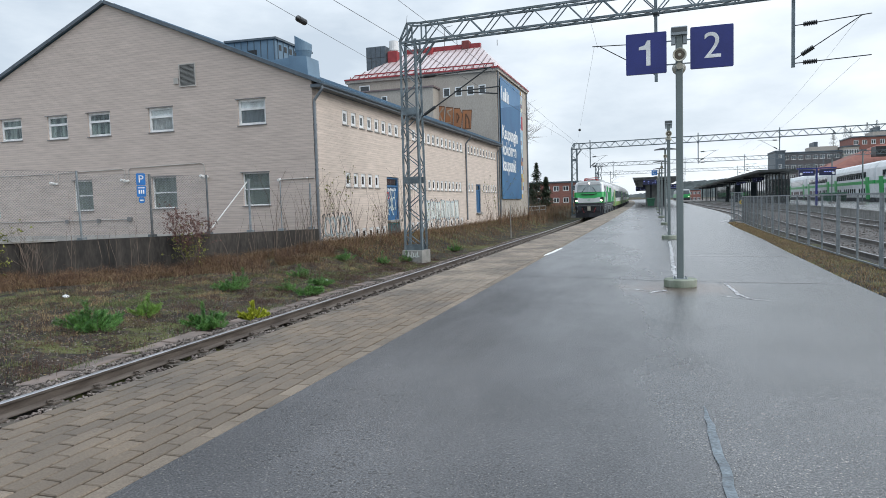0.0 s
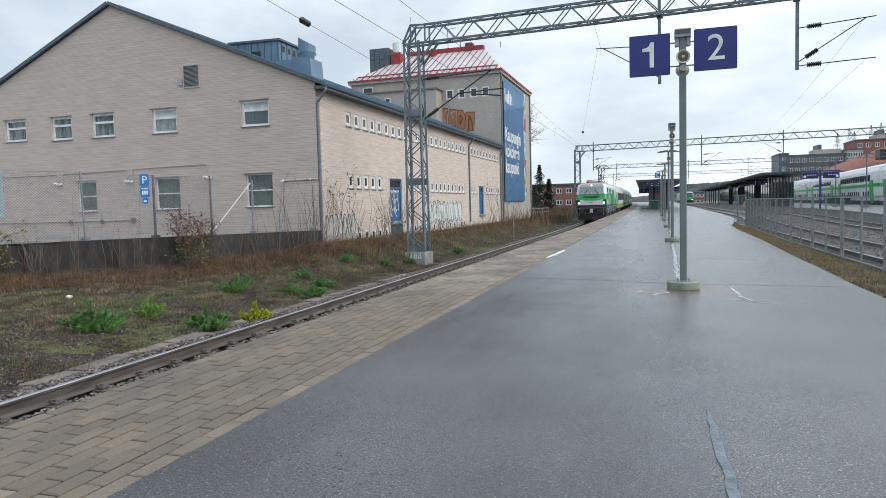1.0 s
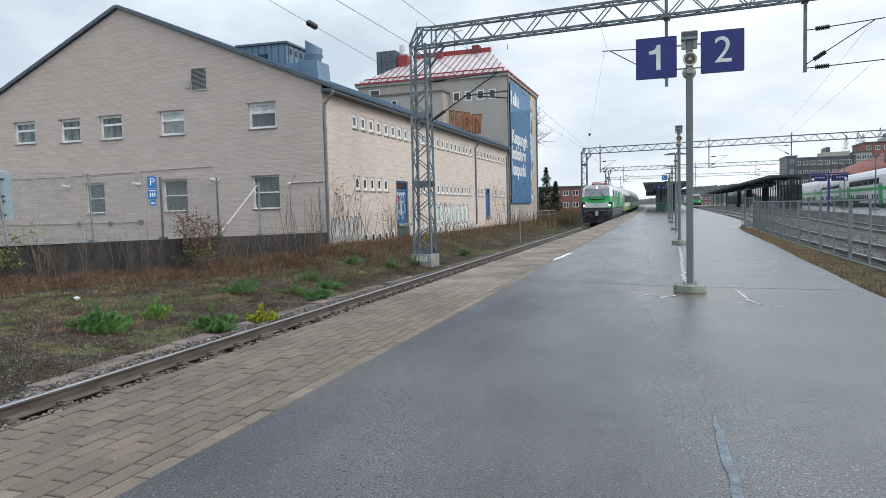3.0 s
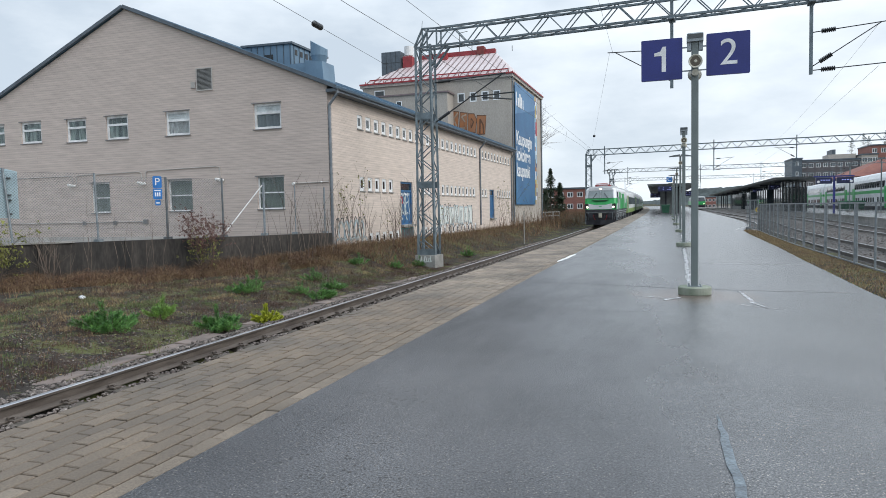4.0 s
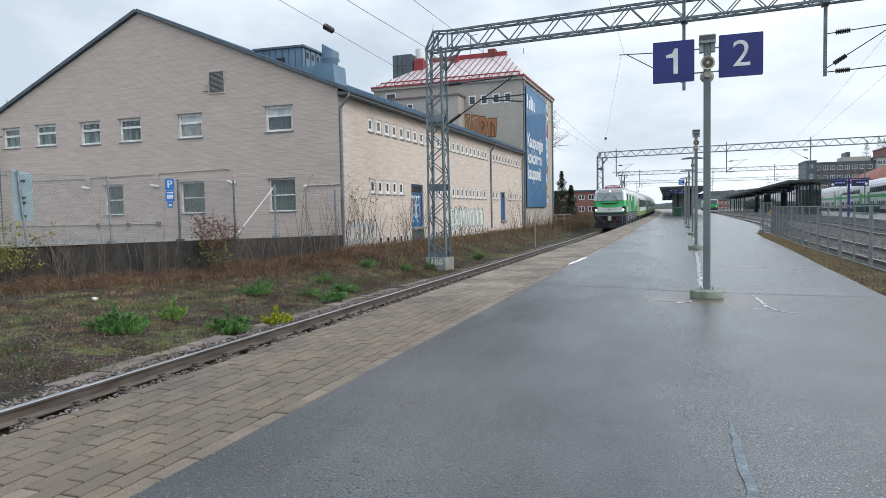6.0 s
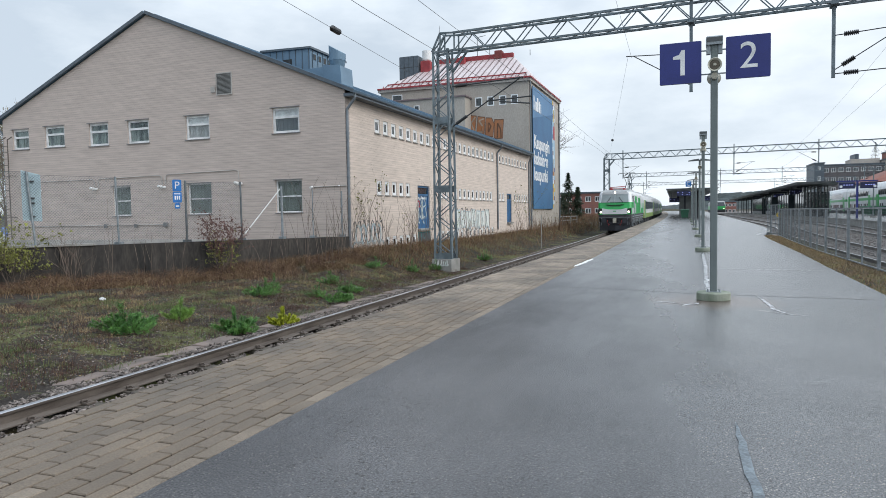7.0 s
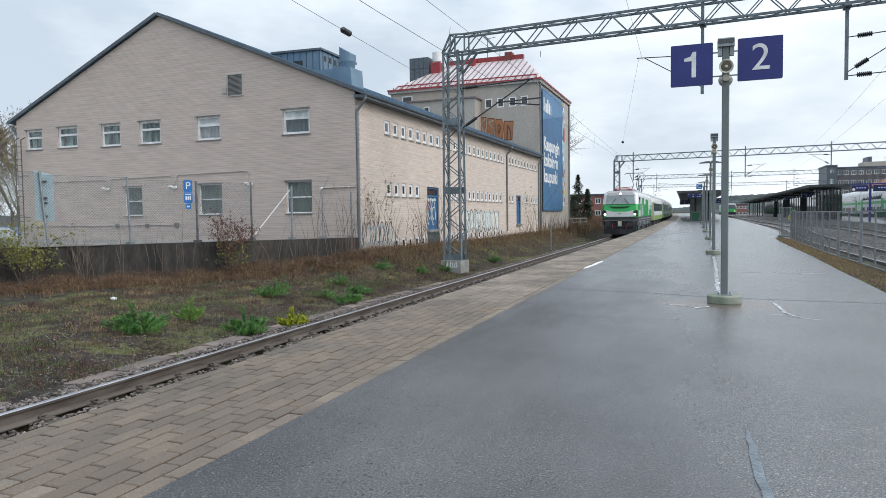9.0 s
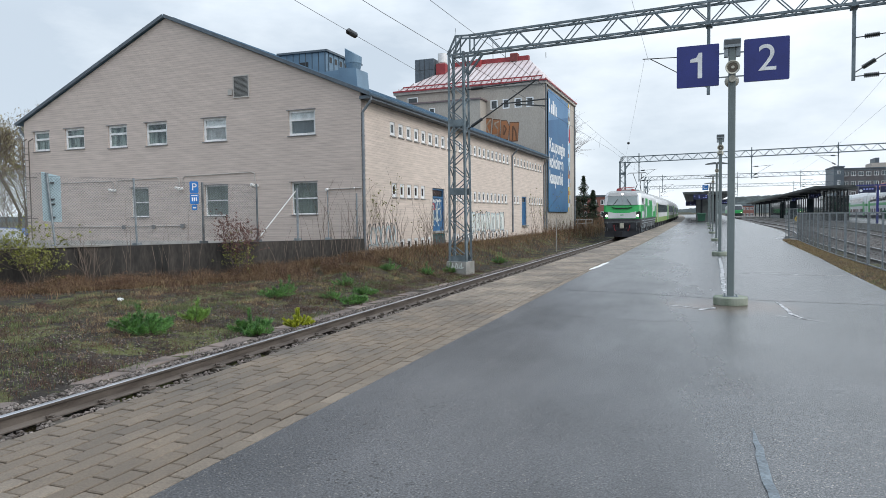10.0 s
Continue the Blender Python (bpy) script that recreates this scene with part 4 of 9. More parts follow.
# ---------------------------------------------------------------- overhead line gantries
def gantry(y, x0, x1, drops, label, z_top=8.5, base=-0.95, first=True):
    """A portal: a lattice mast on a footing and a lattice beam, with drop posts that carry the insulated arms."""
    turn = -5.2 if first else -3.0 if y > 100 else -8.0
    place = pose(x0, y, 0 if first else rise(y) - (0.22 if y < 100 else 0.0), 0, 0, turn) @ pose(-x0, 0, 0)
    t = thing("catenary_gantry", label, "gantry", place, "overhead line gantries")
    bm = bmesh.new()
    box(bm, x0 - 0.42, x0 + 0.42, -0.42, 0.42, base - 0.25, -0.36)
    foot = part("footing", bm, M["concrete"], t, "concrete footing with scribbled paint")
    if first:
        rnd = random.Random(5)
        bm = bmesh.new()
        for k in range(7):
            px = x0 - 0.3 + 0.09 * k
            beam(bm, (px, -0.426, -0.62), (px + rnd.uniform(-0.04, 0.08), -0.426, -0.42 + rnd.uniform(-0.05, 0.03)), 0.02, 0.035)
            beam(bm, (px, -0.426, -0.62), (px + 0.07, -0.426, -0.60 + rnd.uniform(-0.03, 0.05)), 0.02, 0.035)
        part("scribble", bm, M["graf_white"], foot)
    # mast
    def half(z):
        return 0.36 - 0.05 * (z / 8.0)
    def strut(name, a, b, w, h=None):
        one = bmesh.new()
        beam(one, a, b, w, h)
        part(name, one, M["mast"], t)
    for sx in (-1, 1):
        for sy in (-1, 1):
            strut("mast_leg", (x0 + sx * half(-0.4), sy * 0.24, -0.38), (x0 + sx * half(7.8), sy * 0.22, 7.85), 0.085)
    n = 15 if first else 12
    for k in range(n):
        za, zb = -0.3 + 8.05 * k / n, -0.3 + 8.05 * (k + 1) / n
        s = 1 if k % 2 else -1
        for sy in (-1, 1):
            strut("mast_lacing", (x0 - s * half(za), sy * 0.235, za), (x0 + s * half(zb), sy * 0.23, zb), 0.045, 0.03)
        for sx in (-1, 1):
            strut("mast_lacing", (x0 + sx * half(za), -s * 0.235, za), (x0 + sx * half(zb), s * 0.23, zb), 0.04, 0.03)
        if k in (0, 5, 10):
            for sy in (-1, 1):
                one = bmesh.new()
                box(one, x0 - half(za), x0 + half(za), sy * 0.25 - 0.01, sy * 0.25 + 0.01, za - 0.1, za + 0.16)
                part("batten_plate", one, M["mast"], t)
    # beam: two lower and two upper chords, slanted out of the mast head
    zl, zu, w = 7.75, 8.42, 0.22
    for sy in (-1, 1):
        strut("beam_chord", (x0 - 0.3, sy * w, zl), (x1, sy * w, zl), 0.075)
        strut("beam_chord", (x0 + 0.55, sy * w, zu), (x1, sy * w, zu), 0.075)
        strut("corner_brace", (x0 - 0.36, sy * w, 7.78), (x0 + 0.0, sy * w, zu + 0.05), 0.06)
        strut("corner_brace", (x0 + 0.0, sy * w, zu + 0.05), (x0 + 0.6, sy * w, zu), 0.06)
        strut("corner_brace", (x0 - 0.30, sy * w, 7.8), (x0 + 0.28, sy * w, zu + 0.02), 0.045)
        strut("corner_brace", (x0 + 0.0, sy * w, zu), (x0 + 0.0, sy * w, zl), 0.05)
        strut("corner_brace", (x0 + 0.32, sy * w, 7.0), (x0 + 0.95, sy * w, zl), 0.07)
        strut("corner_brace", (x0 + 0.6, sy * w, zu), (x0 + 0.6, sy * w, zl), 0.05)
    strut("corner_brace", (x0, -w, zu + 0.05), (x0, w, zu + 0.05), 0.05)
    joined = None if first else bmesh.new()
    x, k, step = x0 + 0.6, 0, 0.62
    while x < x1 - step:
        up = k % 2
        four = [((x, sy * w, zu if up else zl), (x + step, sy * w, zl if up else zu), 0.035) for sy in (-1, 1)]
        four += [((x, -w if up else w, zu), (x + step, w if up else -w, zu), 0.028), ((x, w if up else -w, zl), (x + step, -w if up else w, zl), 0.028)]
        for a, b, r in four:
            if first:
                strut("beam_lacing", a, b, r)
            else:
                beam(joined, a, b, r)
        x += step
        k += 1
    if joined:
        part("beam_lacing", joined, M["mast"], t)["kind"] = "stuff"
    for dx, side, low in drops:
        bm = bmesh.new()
        box(bm, dx - 0.05, dx + 0.05, -0.05, 0.05, low, zu + 0.35)
        box(bm, dx - 0.1, dx + 0.1, -0.3, 0.3, zl - 0.09, zl - 0.04)
        drop = part("drop_post", bm, M["mast"], t)
        arms(drop, dx, side, low, side > 0)
    return t


def arms(parent, dx, side, low, lower=True):
    """Three insulated arms at a drop post or mast."""
    reach = 2.15 * side
    hi, lo = low + 1.3, low + 0.12
    for a, b in (((dx, 0, hi), (dx + reach * 1.0, 0, hi + 0.12)), ((dx, 0, lo + 0.10), (dx + reach * 0.88, 0, hi + 0.10)), ((dx, 0, lo), (dx + reach, 0, lo + 0.05)))[:3 if lower else 2]:
        a, b = Vector(a), Vector(b)
        d = (b - a).normalized()
        bm = bmesh.new()
        tube(bm, a, b, 0.016, n=6)
        part("arm", bm, M["wire"], parent)
        p, q = a + d * 0.28, a + d * 0.68
        ins = bmesh.new()
        side, prev = Vector((0, 1, 0)), None
        up = side.cross(d)
        for k in range(25):
            r = (0.03, 0.075, 0.075)[k % 3]
            c = p + (q - p) * (k + (0, -0.25, 0.25)[k % 3]) / 24
            ring = [ins.verts.new(c + (side * math.cos(0.6283 * i) + up * math.sin(0.6283 * i)) * r) for i in range(10)]
            for i in range(10):
                if prev:
                    ins.faces.new((prev[i], prev[(i + 1) % 10], ring[(i + 1) % 10], ring[i]))
            prev = ring
        part("insulator", ins, M["insulator"], parent)


gantry_one = gantry(25.5, -8.95, 19.5, [(0.27, -1, 5.40), (4.45, 1, 5.46)], "grey lattice catenary gantry on a concrete footing beside the track")
# arms for the first track, carried by the mast itself
for a, b in (((-8.55, 0, 4.86), (-5.8, 0, 6.46)), ((-8.55, 0, 6.40), (-5.65, 0, 6.49)), ((-7.15, 0, 5.72), (-5.33, 0, 5.76)), ((-6.6, 0, 5.66), (-5.4, 0, 5.50))):
    bm = bmesh.new()
    tube(bm, a, b, 0.026, n=6)
    part("arm", bm, M["wire"], gantry_one)
for a, b in (((-8.4, 0, 4.95), (-7.95, 0, 5.21)), ((-8.4, 0, 6.405), (-7.9, 0, 6.42))):
    bm = bmesh.new()
    tube(bm, a, b, 0.06, n=10)
    part("insulator", bm, M["insulator"], gantry_one)
bm = bmesh.new()
tube(bm, (19.3, 0, -0.4), (19.3, 0, 8.4), 0.16, n=8)
part("far_mast", bm, M["mast"], gantry_one)


def far_gantry(y, x0, x1, drops):
    g = gantry(y, x0, x1, drops, "grey lattice catenary gantry over the tracks", first=False)
    bm = bmesh.new()
    tube(bm, (x1 - 0.2, 0, -0.4), (x1 - 0.2, 0, 8.4), 0.2, n=8)
    part("far_mast", bm, M["mast"], g)


far_gantry(84.7, -8.86, 46.0, [(-6.9, 1, 5.4), (5.4, 1, 5.3), (13.7, -1, 6.1), (24.0, 1, 5.6)])
far_gantry(140.0, -10.2, 50.0, [(-7.0, 1, 5.4), (6.5, -1, 5.3), (17.0, 1, 5.6), (30.0, 1, 5.6)])
far_gantry(195.0, -14.0, 40.0, [(-10.5, 1, 5.4), (9.0, -1, 5.3), (22.0, 1, 5.6)])


def strand(bm, points, r, n=5):
    """One unbroken strand through the points."""
    points = [Vector(q) for q in points]
    rings = []
    for i, q in enumerate(points):
        d = (points[min(i + 1, len(points) - 1)] - points[max(i - 1, 0)]).normalized()
        side = d.cross(Vector((0, 0, 1)))
        side = side.normalized() if side.length > 0.05 else Vector((1, 0, 0))
        up = side.cross(d)
        rings.append([bm.verts.new(q + (side * math.cos(6.2832 * k / n) + up * math.sin(6.2832 * k / n)) * r) for k in range(n)])
    for a, b in zip(rings, rings[1:]):
        for k in range(n):
            bm.faces.new((a[k], a[(k + 1) % n], b[(k + 1) % n], b[k]))
    bm.faces.new(rings[0][::-1])
    bm.faces.new(rings[-1])


def wire(points, r, label, name="overhead_wire"):
    bm = bmesh.new()
    strand(bm, points, r)
    return tagged(link(name, bm, M["wire"]), label, "wire")


def sagging(a, b, sag, n=12):
    a, b = Vector(a), Vector(b)
    return [a.lerp(b, k / n) - Vector((0, 0, sag * 4 * (k / n) * (1 - k / n))) for k in range(n + 1)]


wire([(-6.2, -30, 5.66), (-6.16, 12.9, 5.65), (-5.87, 25.5, 5.65), (-5.47, 46.6, 5.65), (-6.1, 84.7, 5.7), (-7.6, 140, 6.0)], 0.006, "thin dark contact wire over the track")
for a, b, sag in (((-6.1, -28, 6.5), (-5.72, 25.5, 6.46), 0.15), ((-5.72, 25.5, 6.46), (-6.0, 84.7, 6.6), 0.25), ((-6.0, 84.7, 6.6), (-7.5, 140, 7.0), 0.3)):
    wire(sagging(a, b, sag), 0.006, "thin dark carrier wire above the contact wire")
for y in (9.0, 16.8, 33.0, 44.0, 56.0, 68.0):
    wire([(-5.95, y, 6.30), (-6.05, y + 0.05, 5.66)], 0.005, "thin dropper between carrier and contact wire")
wire([(-1.85, 25.0, 6.85), (-8.5, 84.7, 8.25)], 0.0042, "thin dark wire across to the next gantry")
ball = Vector((-1.85, 25.0, 6.85)).lerp(Vector((-8.5, 84.7, 8.25)), 0.62)
bm = bmesh.new()
bmesh.ops.create_icosphere(bm, subdivisions=2, radius=0.12)
tagged(link("wire_ball", bm, M["insulator"]), "small dark ball on an overhead wire", "insulator").matrix_basis = Matrix.Translation(ball)
wire(sagging((6.3, 24.4, 5.6), (9.6, 84.7, 5.6), 0.3), 0.0042, "thin dark wire over the far tracks")
wire(sagging((6.3, 24.4, 6.9), (9.6, 84.7, 6.9), 0.7), 0.0042, "thin dark wire over the far tracks")
wire([(-1.75, 25.3, 6.85), (-1.2, -20, 7.2)], 0.0042, "thin dark wire over the platform")
feeder = thing("anchor_wire", "slack dark wire with an egg-shaped insulator", "wire")
bm = bmesh.new()
pts = sagging((-8.8, -6, 7.15), (-8.85, 25.2, 6.18), 0.05, 16)
strand(bm, pts, 0.006)
part("strand", bm, M["wire"], feeder)
bm = bmesh.new()
mid = pts[11] + (pts[12] - pts[11]) * 0.55
d = (pts[12] - pts[11]).normalized()
for a, b, r, s in ((-0.28, -0.18, 0.025, 0.075), (-0.18, 0.18, 0.085, 0.085), (0.18, 0.28, 0.075, 0.025)):
    tube(bm, mid + d * a, mid + d * b, r, s, n=12)
part("insulator", bm, M["insulator"], feeder)

# ---------------------------------------------------------------- the beige building
BLD = pose(-12.41, 23.8, 0, 0, 0, -0.68)
LEFT, APEX, EAVE, TOP, LONG = -18.65, -9.6, 6.30, 10.28, 31.4
house = thing("warehouse", "beige painted brick warehouse with a low gable and blue-grey roof", "building", BLD)

UPPER = [(-15.91, -14.67, 4.85, 5.83), (-13.17, -12.03, 4.78, 5.80), (-10.91, -9.70, 4.78, 5.80), (-7.70, -6.46, 4.78, 5.79), (-3.34, -2.07, 4.80, 5.82)]
UPPER = [(-18.02, -16.95, 4.85, 5.80)] + UPPER
LOWER = [(-11.9, -10.87, 1.59, 2.91), (-7.70, -6.47, 1.59, 2.91), (-3.27, -2.03, 1.59, 2.91)]
ROW_A = [(2.58 + 0.848 * k, 3.10 + 0.848 * k, 4.93, 5.52) for k in range(22)] + [(22.28 + 0.87 * k, 22.74 + 0.87 * k, 4.93, 5.52) for k in range(10)]
ROW_B = [(2.71 + 0.78 * k, 3.19 + 0.78 * k, 2.30, 2.90) for k in range(5)] + [(10.35 + 0.80 * k, 10.83 + 0.80 * k, 2.28, 2.87) for k in range(13)]
ROW_B += [(22.25 + 0.8 * k, 22.7 + 0.8 * k, 2.28, 2.86) for k in range(2)] + [(26.4 + 0.8 * k, 26.85 + 0.8 * k, 2.28, 2.85) for k in range(6)]
ROW_C = [(3.45 + 0.765 * k, 3.93 + 0.765 * k, -0.06, 0.46) for k in range(5)] + [(10.6 + 0.80 * k, 11.06 + 0.80 * k, -0.02, 0.50) for k in range(13)]
DOORS = [(7.25, 8.86, 0.72, 2.85), (24.25, 25.6, 0.75, 2.83)]

bm = bmesh.new()
holed_wall(bm, LEFT, 0, -1.0, EAVE, UPPER + LOWER, 0.0, 0.35, "x")
prism(bm, [(LEFT, EAVE), (0, EAVE), (APEX, TOP)], 0.0, 0.35, "y")
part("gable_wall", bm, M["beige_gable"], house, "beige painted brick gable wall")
bm = bmesh.new()
holed_wall(bm, 0.35, LONG, -1.2, EAVE, ROW_A + ROW_B + ROW_C + DOORS, 0.0, -0.35, "y")
part("side_wall", bm, M["beige_lit_tone"], house, "long beige wall with rows of small windows")
bm = bmesh.new()
box(bm, LEFT, LEFT + 0.35, 0.35, LONG, -1, EAVE)
part("back_wall", bm, M["beige_lit_tone"], house)
bm = bmesh.new()
prism(bm, [(LEFT, -1), (-0.35, -1), (-0.35, EAVE), (APEX, TOP), (LEFT, EAVE)], LONG - 0.3, LONG, "y")
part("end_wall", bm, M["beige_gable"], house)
bm = bmesh.new()
box(bm, LEFT + 0.35, -0.36, 0.36, LONG - 0.31, 3.4, 3.6)
part("inner_floor", bm, M["dark_concrete"], house)
bm = bmesh.new()
box(bm, LEFT - 0.02, -2.6, -0.022, 0.0, -0.6, 0.52)
part("plinth", bm, M["plinth"], house, "pale rendered plinth")

# roof: two slopes with sheet metal edges, seams and a gutter
def roof_strip(bm, xa, za, xb, zb, y0, y1, th):
    d = Vector((xb - xa, 0, zb - za)).normalized()
    up = Vector((-d.z, 0, d.x))
    if up.z < 0:
        up = -up
    pts = [Vector((x, y, z)) + up * k for k in (0, th) for x, z, y in ((xa, za, y0), (xb, zb, y0), (xb, zb, y1), (xa, za, y1))]
    quads(bm, pts, BOX)
    bmesh.ops.recalc_face_normals(bm, faces=bm.faces[:])


over = 0.42
slope_r = (EAVE - TOP) / (0 - APEX)
slope_l = (TOP - EAVE) / (APEX - LEFT)
RX, RZ = over, EAVE + slope_r * over + 0.05
LX, LZ = LEFT - over, EAVE - slope_l * over + 0.05
for xa, za, xb, zb, name in ((APEX, TOP + 0.05, RX, RZ, "roof_slope"), (LX, LZ, APEX, TOP + 0.05, "roof_slope")):
    bm = bmesh.new()
    roof_strip(bm, xa, za, xb, zb, -0.12, LONG, 0.10)
    part(name, bm, M["roof_blue"], house)
    bm = bmesh.new()
    roof_strip(bm, xa, za - 0.03, xb, zb - 0.03, -0.16, -0.118, 0.14)
    part("barge_board", bm, M["roof_edge"], house)
bm = bmesh.new()
y = 0.5
while y < LONG:
    beam(bm, (APEX, y, TOP + 0.165), (RX, y, RZ + 0.115), 0.03, 0.04)
    y += 0.6
part("roof_seam", bm, M["roof_blue"], house)
bm = bmesh.new()
box(bm, 0.0, RX, -0.1, LONG, RZ - 0.14, RZ - 0.02)
part("eave_soffit", bm, M["roof_edge"], house)
bm = bmesh.new()
n = 7
prof = [(RX + 0.075 * math.cos(math.pi + math.pi * k / n), RZ + 0.075 * math.sin(math.pi + math.pi * k / n)) for k in range(n + 1)]
prism(bm, prof, -0.1, LONG, "y")
part("gutter", bm, M["roof_edge"], house)
for y in (0.04, 21.6, LONG - 0.3):
    bm = bmesh.new()
    pts = [(RX, y, RZ - 0.05), (RX, y, RZ - 0.2), (0.065, y, RZ - 0.62), (0.065, y, 0.05 if y < 1 else 0.3)]
    for a, b in zip(pts, pts[1:]):
        tube(bm, a, b, 0.055, n=10)
    for z in (1.2, 2.9, 4.6):
        tube(bm, (0.065, y, z), (0.065, y, z + 0.05), 0.068, n=10)
    part("downpipe", bm, M["downpipe"], house)
bm = bmesh.new()
pts = [(LX, 0.1, LZ - 0.05), (LX, 0.1, LZ - 0.2), (LEFT - 0.08, 0.1, LZ - 0.6), (LEFT - 0.08, 0.1, 0.2)]
for a, b in zip(pts, pts[1:]):
    tube(bm, a, b, 0.05, n=8)
part("downpipe", bm, M["downpipe"], house)


def frame_bars(bm, u0, u1, z0, z1, w, y0, y1, axis, cross=(), posts=()):
    """A frame with its bars, in one piece."""
    us = [u0, *sorted(posts), u1]
    zs = [z0, *sorted(cross), z1]
    holes = []
    for i in range(len(us) - 1):
        for j in range(len(zs) - 1):
            a = us[i] + (w if i == 0 else w / 2)
            b = us[i + 1] - (w if i == len(us) - 2 else w / 2)
            c = zs[j] + (w if j == 0 else w / 2)
            d = zs[j + 1] - (w if j == len(zs) - 2 else w / 2)
            holes.append((a, b, c, d))
    holed_wall(bm, u0, u1, z0, z1, holes, y0, y1, axis)


def gable_window(u0, u1, z0, z1, cross, blind, post=None, bar=0.095, top=None):
    win = part("window", *(lambda b: (frame_bars(b, u0, u1, z0, z1, bar, 0.07, 0.13, "x", [cross], [post] if post else []), b)[1:])(bmesh.new()), M["white_frame"], house, "white framed window")
    bm = bmesh.new()
    box(bm, u0 + 0.03, u1 - 0.03, 0.098, 0.104, z0 + 0.03, z1 - 0.03)
    pane = part("pane", bm, M["glass"], win)
    pane.visible_shadow = False
    bm = bmesh.new()
    steps = 24
    prev = None
    for k in range(steps + 1):
        u = u0 + (u1 - u0) * k / steps
        yy = 0.15 + 0.012 * math.sin(k * 1.9)
        cur = (bm.verts.new((u, yy, z0)), bm.verts.new((u, yy, z1)))
        if prev:
            bm.faces.new((prev[0], cur[0], cur[1], prev[1]))
        prev = cur
    bmesh.ops.solidify(bm, geom=bm.faces[:], thickness=0.004)
    part("curtain", bm, blind, win)
    if top:
        bm = bmesh.new()
        box(bm, u0 + 0.03, u1 - 0.03, 0.125, 0.131, cross, z1 - 0.03)
        part("top_blind", bm, top, win)
    bm = bmesh.new()
    box(bm, u0 - 0.04, u1 + 0.04, -0.05, 0.12, z0 - 0.035, z0 - 0.003)
    part("sill", bm, M["sheet_grey"], win)
    bm = bmesh.new()
    box(bm, u0 - 0.1, u1 + 0.03, -0.03, 0.0, z1 + 0.0, z1 + 0.03)
    part("drip_edge", bm, M["sheet_grey"], win)


for k, (u0, u1, z0, z1) in enumerate(UPPER):
    gable_window(u0, u1, z0, z1, z1 - 0.38, M["white_blind"] if k == 4 else M["slate_blind"] if k == 5 else M["blind"], None, 0.095, M["white_blind"] if k > 3 else None)
for u0, u1, z0, z1 in LOWER:
    gable_window(u0, u1, z0, z1, z0 + 0.66, M["blind_green"], None, 0.05)


def small_windows(rows):
    first, sub = None, None
    for u0, u1, z0, z1 in rows:
        w, hgt = u1 - u0, z1 - z0
        if first is None:
            bm = bmesh.new()
            frame_bars(bm, 0, w, 0, hgt, 0.125, -0.075, -0.03, "y")
            first = part("small_window", bm, M["white_frame"], house, "small white framed window")
            first.matrix_basis = pose(0, u0, z0)
            bm = bmesh.new()
            box(bm, -0.055, -0.048, 0.02, w - 0.02, 0.02, hgt - 0.02)
            sub = part("pane", bm, M["dark_glass"], first)
            bm = bmesh.new()
            box(bm, -0.03, 0.05, -0.03, w + 0.03, -0.05, -0.002)
            sill = part("sill", bm, M["concrete"], first)
        else:
            o = again(first, "small_window", house, pose(0, u0, z0))
            o["label"] = "small white framed window"
            again(sub, "pane", o, pose(0, 0, 0))
            again(sill, "sill", o, pose(0, 0, 0))


small_windows(ROW_A)
small_windows(ROW_B)
small_windows(ROW_C)

for u0, u1, z0, z1 in DOORS:
    bm = bmesh.new()
    frame_bars(bm, u0, u1, z0, z1, 0.09, -0.16, -0.06, "y", [z1 - 0.45])
    door = part("door", bm, M["blue_door"], house, "blue double door with spray paint" if u0 < 10 else "blue steel door")
    bm = bmesh.new()
    mid = (u0 + u1) / 2
    box(bm, -0.14, -0.10, u0 + 0.09, mid - 0.004, z0 + 0.09, z1 - 0.5)
    part("leaf", bm, M["blue_door"], door)
    bm = bmesh.new()
    box(bm, -0.14, -0.10, mid + 0.004, u1 - 0.09, z0 + 0.09, z1 - 0.5)
    part("leaf", bm, M["blue_door"], door)
    bm = bmesh.new()
    box(bm, -0.13, -0.12, u0 + 0.09, u1 - 0.09, z1 - 0.41, z1 - 0.09)
    part("pane", bm, M["dark_glass"], door)
    bm = bmesh.new()
    box(bm, -0.02, 0.16, u0 - 0.06, u1 + 0.06, z0 - 0.10, z0 - 0.002)
    part("threshold", bm, M["concrete"], door)

# ventilation louvre, lamps, pipe runs and boxes on the gable
bm = bmesh.new()
frame_bars(bm, -6.03, -5.23, 6.53, 7.46, 0.04, -0.04, 0.0, "x")
vent = part("vent", bm, M["plinth"], house, "grey louvred vent")
bm = bmesh.new()
box(bm, -5.99, -5.27, -0.006, -0.002, 6.57, 7.42)
part("backing", bm, M["dark"], vent)
bm = bmesh.new()
quads(bm, [(-5.99, -0.035, 6.58), (-5.27, -0.035, 6.58), (-5.27, -0.01, 6.62), (-5.99, -0.01, 6.62), (-5.99, -0.035, 6.59), (-5.27, -0.035, 6.59), (-5.27, -0.01, 6.63), (-5.99, -0.01, 6.63)], BOX)
slat = part("slat", bm, M["louvre"], vent)
for k in range(1, 17):
    again(slat, "slat", vent, pose(0, 0, 0.05 * k))
bm = bmesh.new()
box(bm, -6.29, -6.08, -0.06, 0, 6.67, 6.91)
part("junction_box", bm, M["plinth"], house)
bm = bmesh.new()
box(bm, -9.02, -8.82, -0.1, 0, 1.08, 1.26)
part("junction_box", bm, M["sheet_grey"], house)
for u in (-12.35, -10.6):
    bm = bmesh.new()
    box(bm, u - 0.08, u + 0.08, -0.08, 0, 1.05, 1.22)
    part("junction_box", bm, M["sheet_grey"], house)


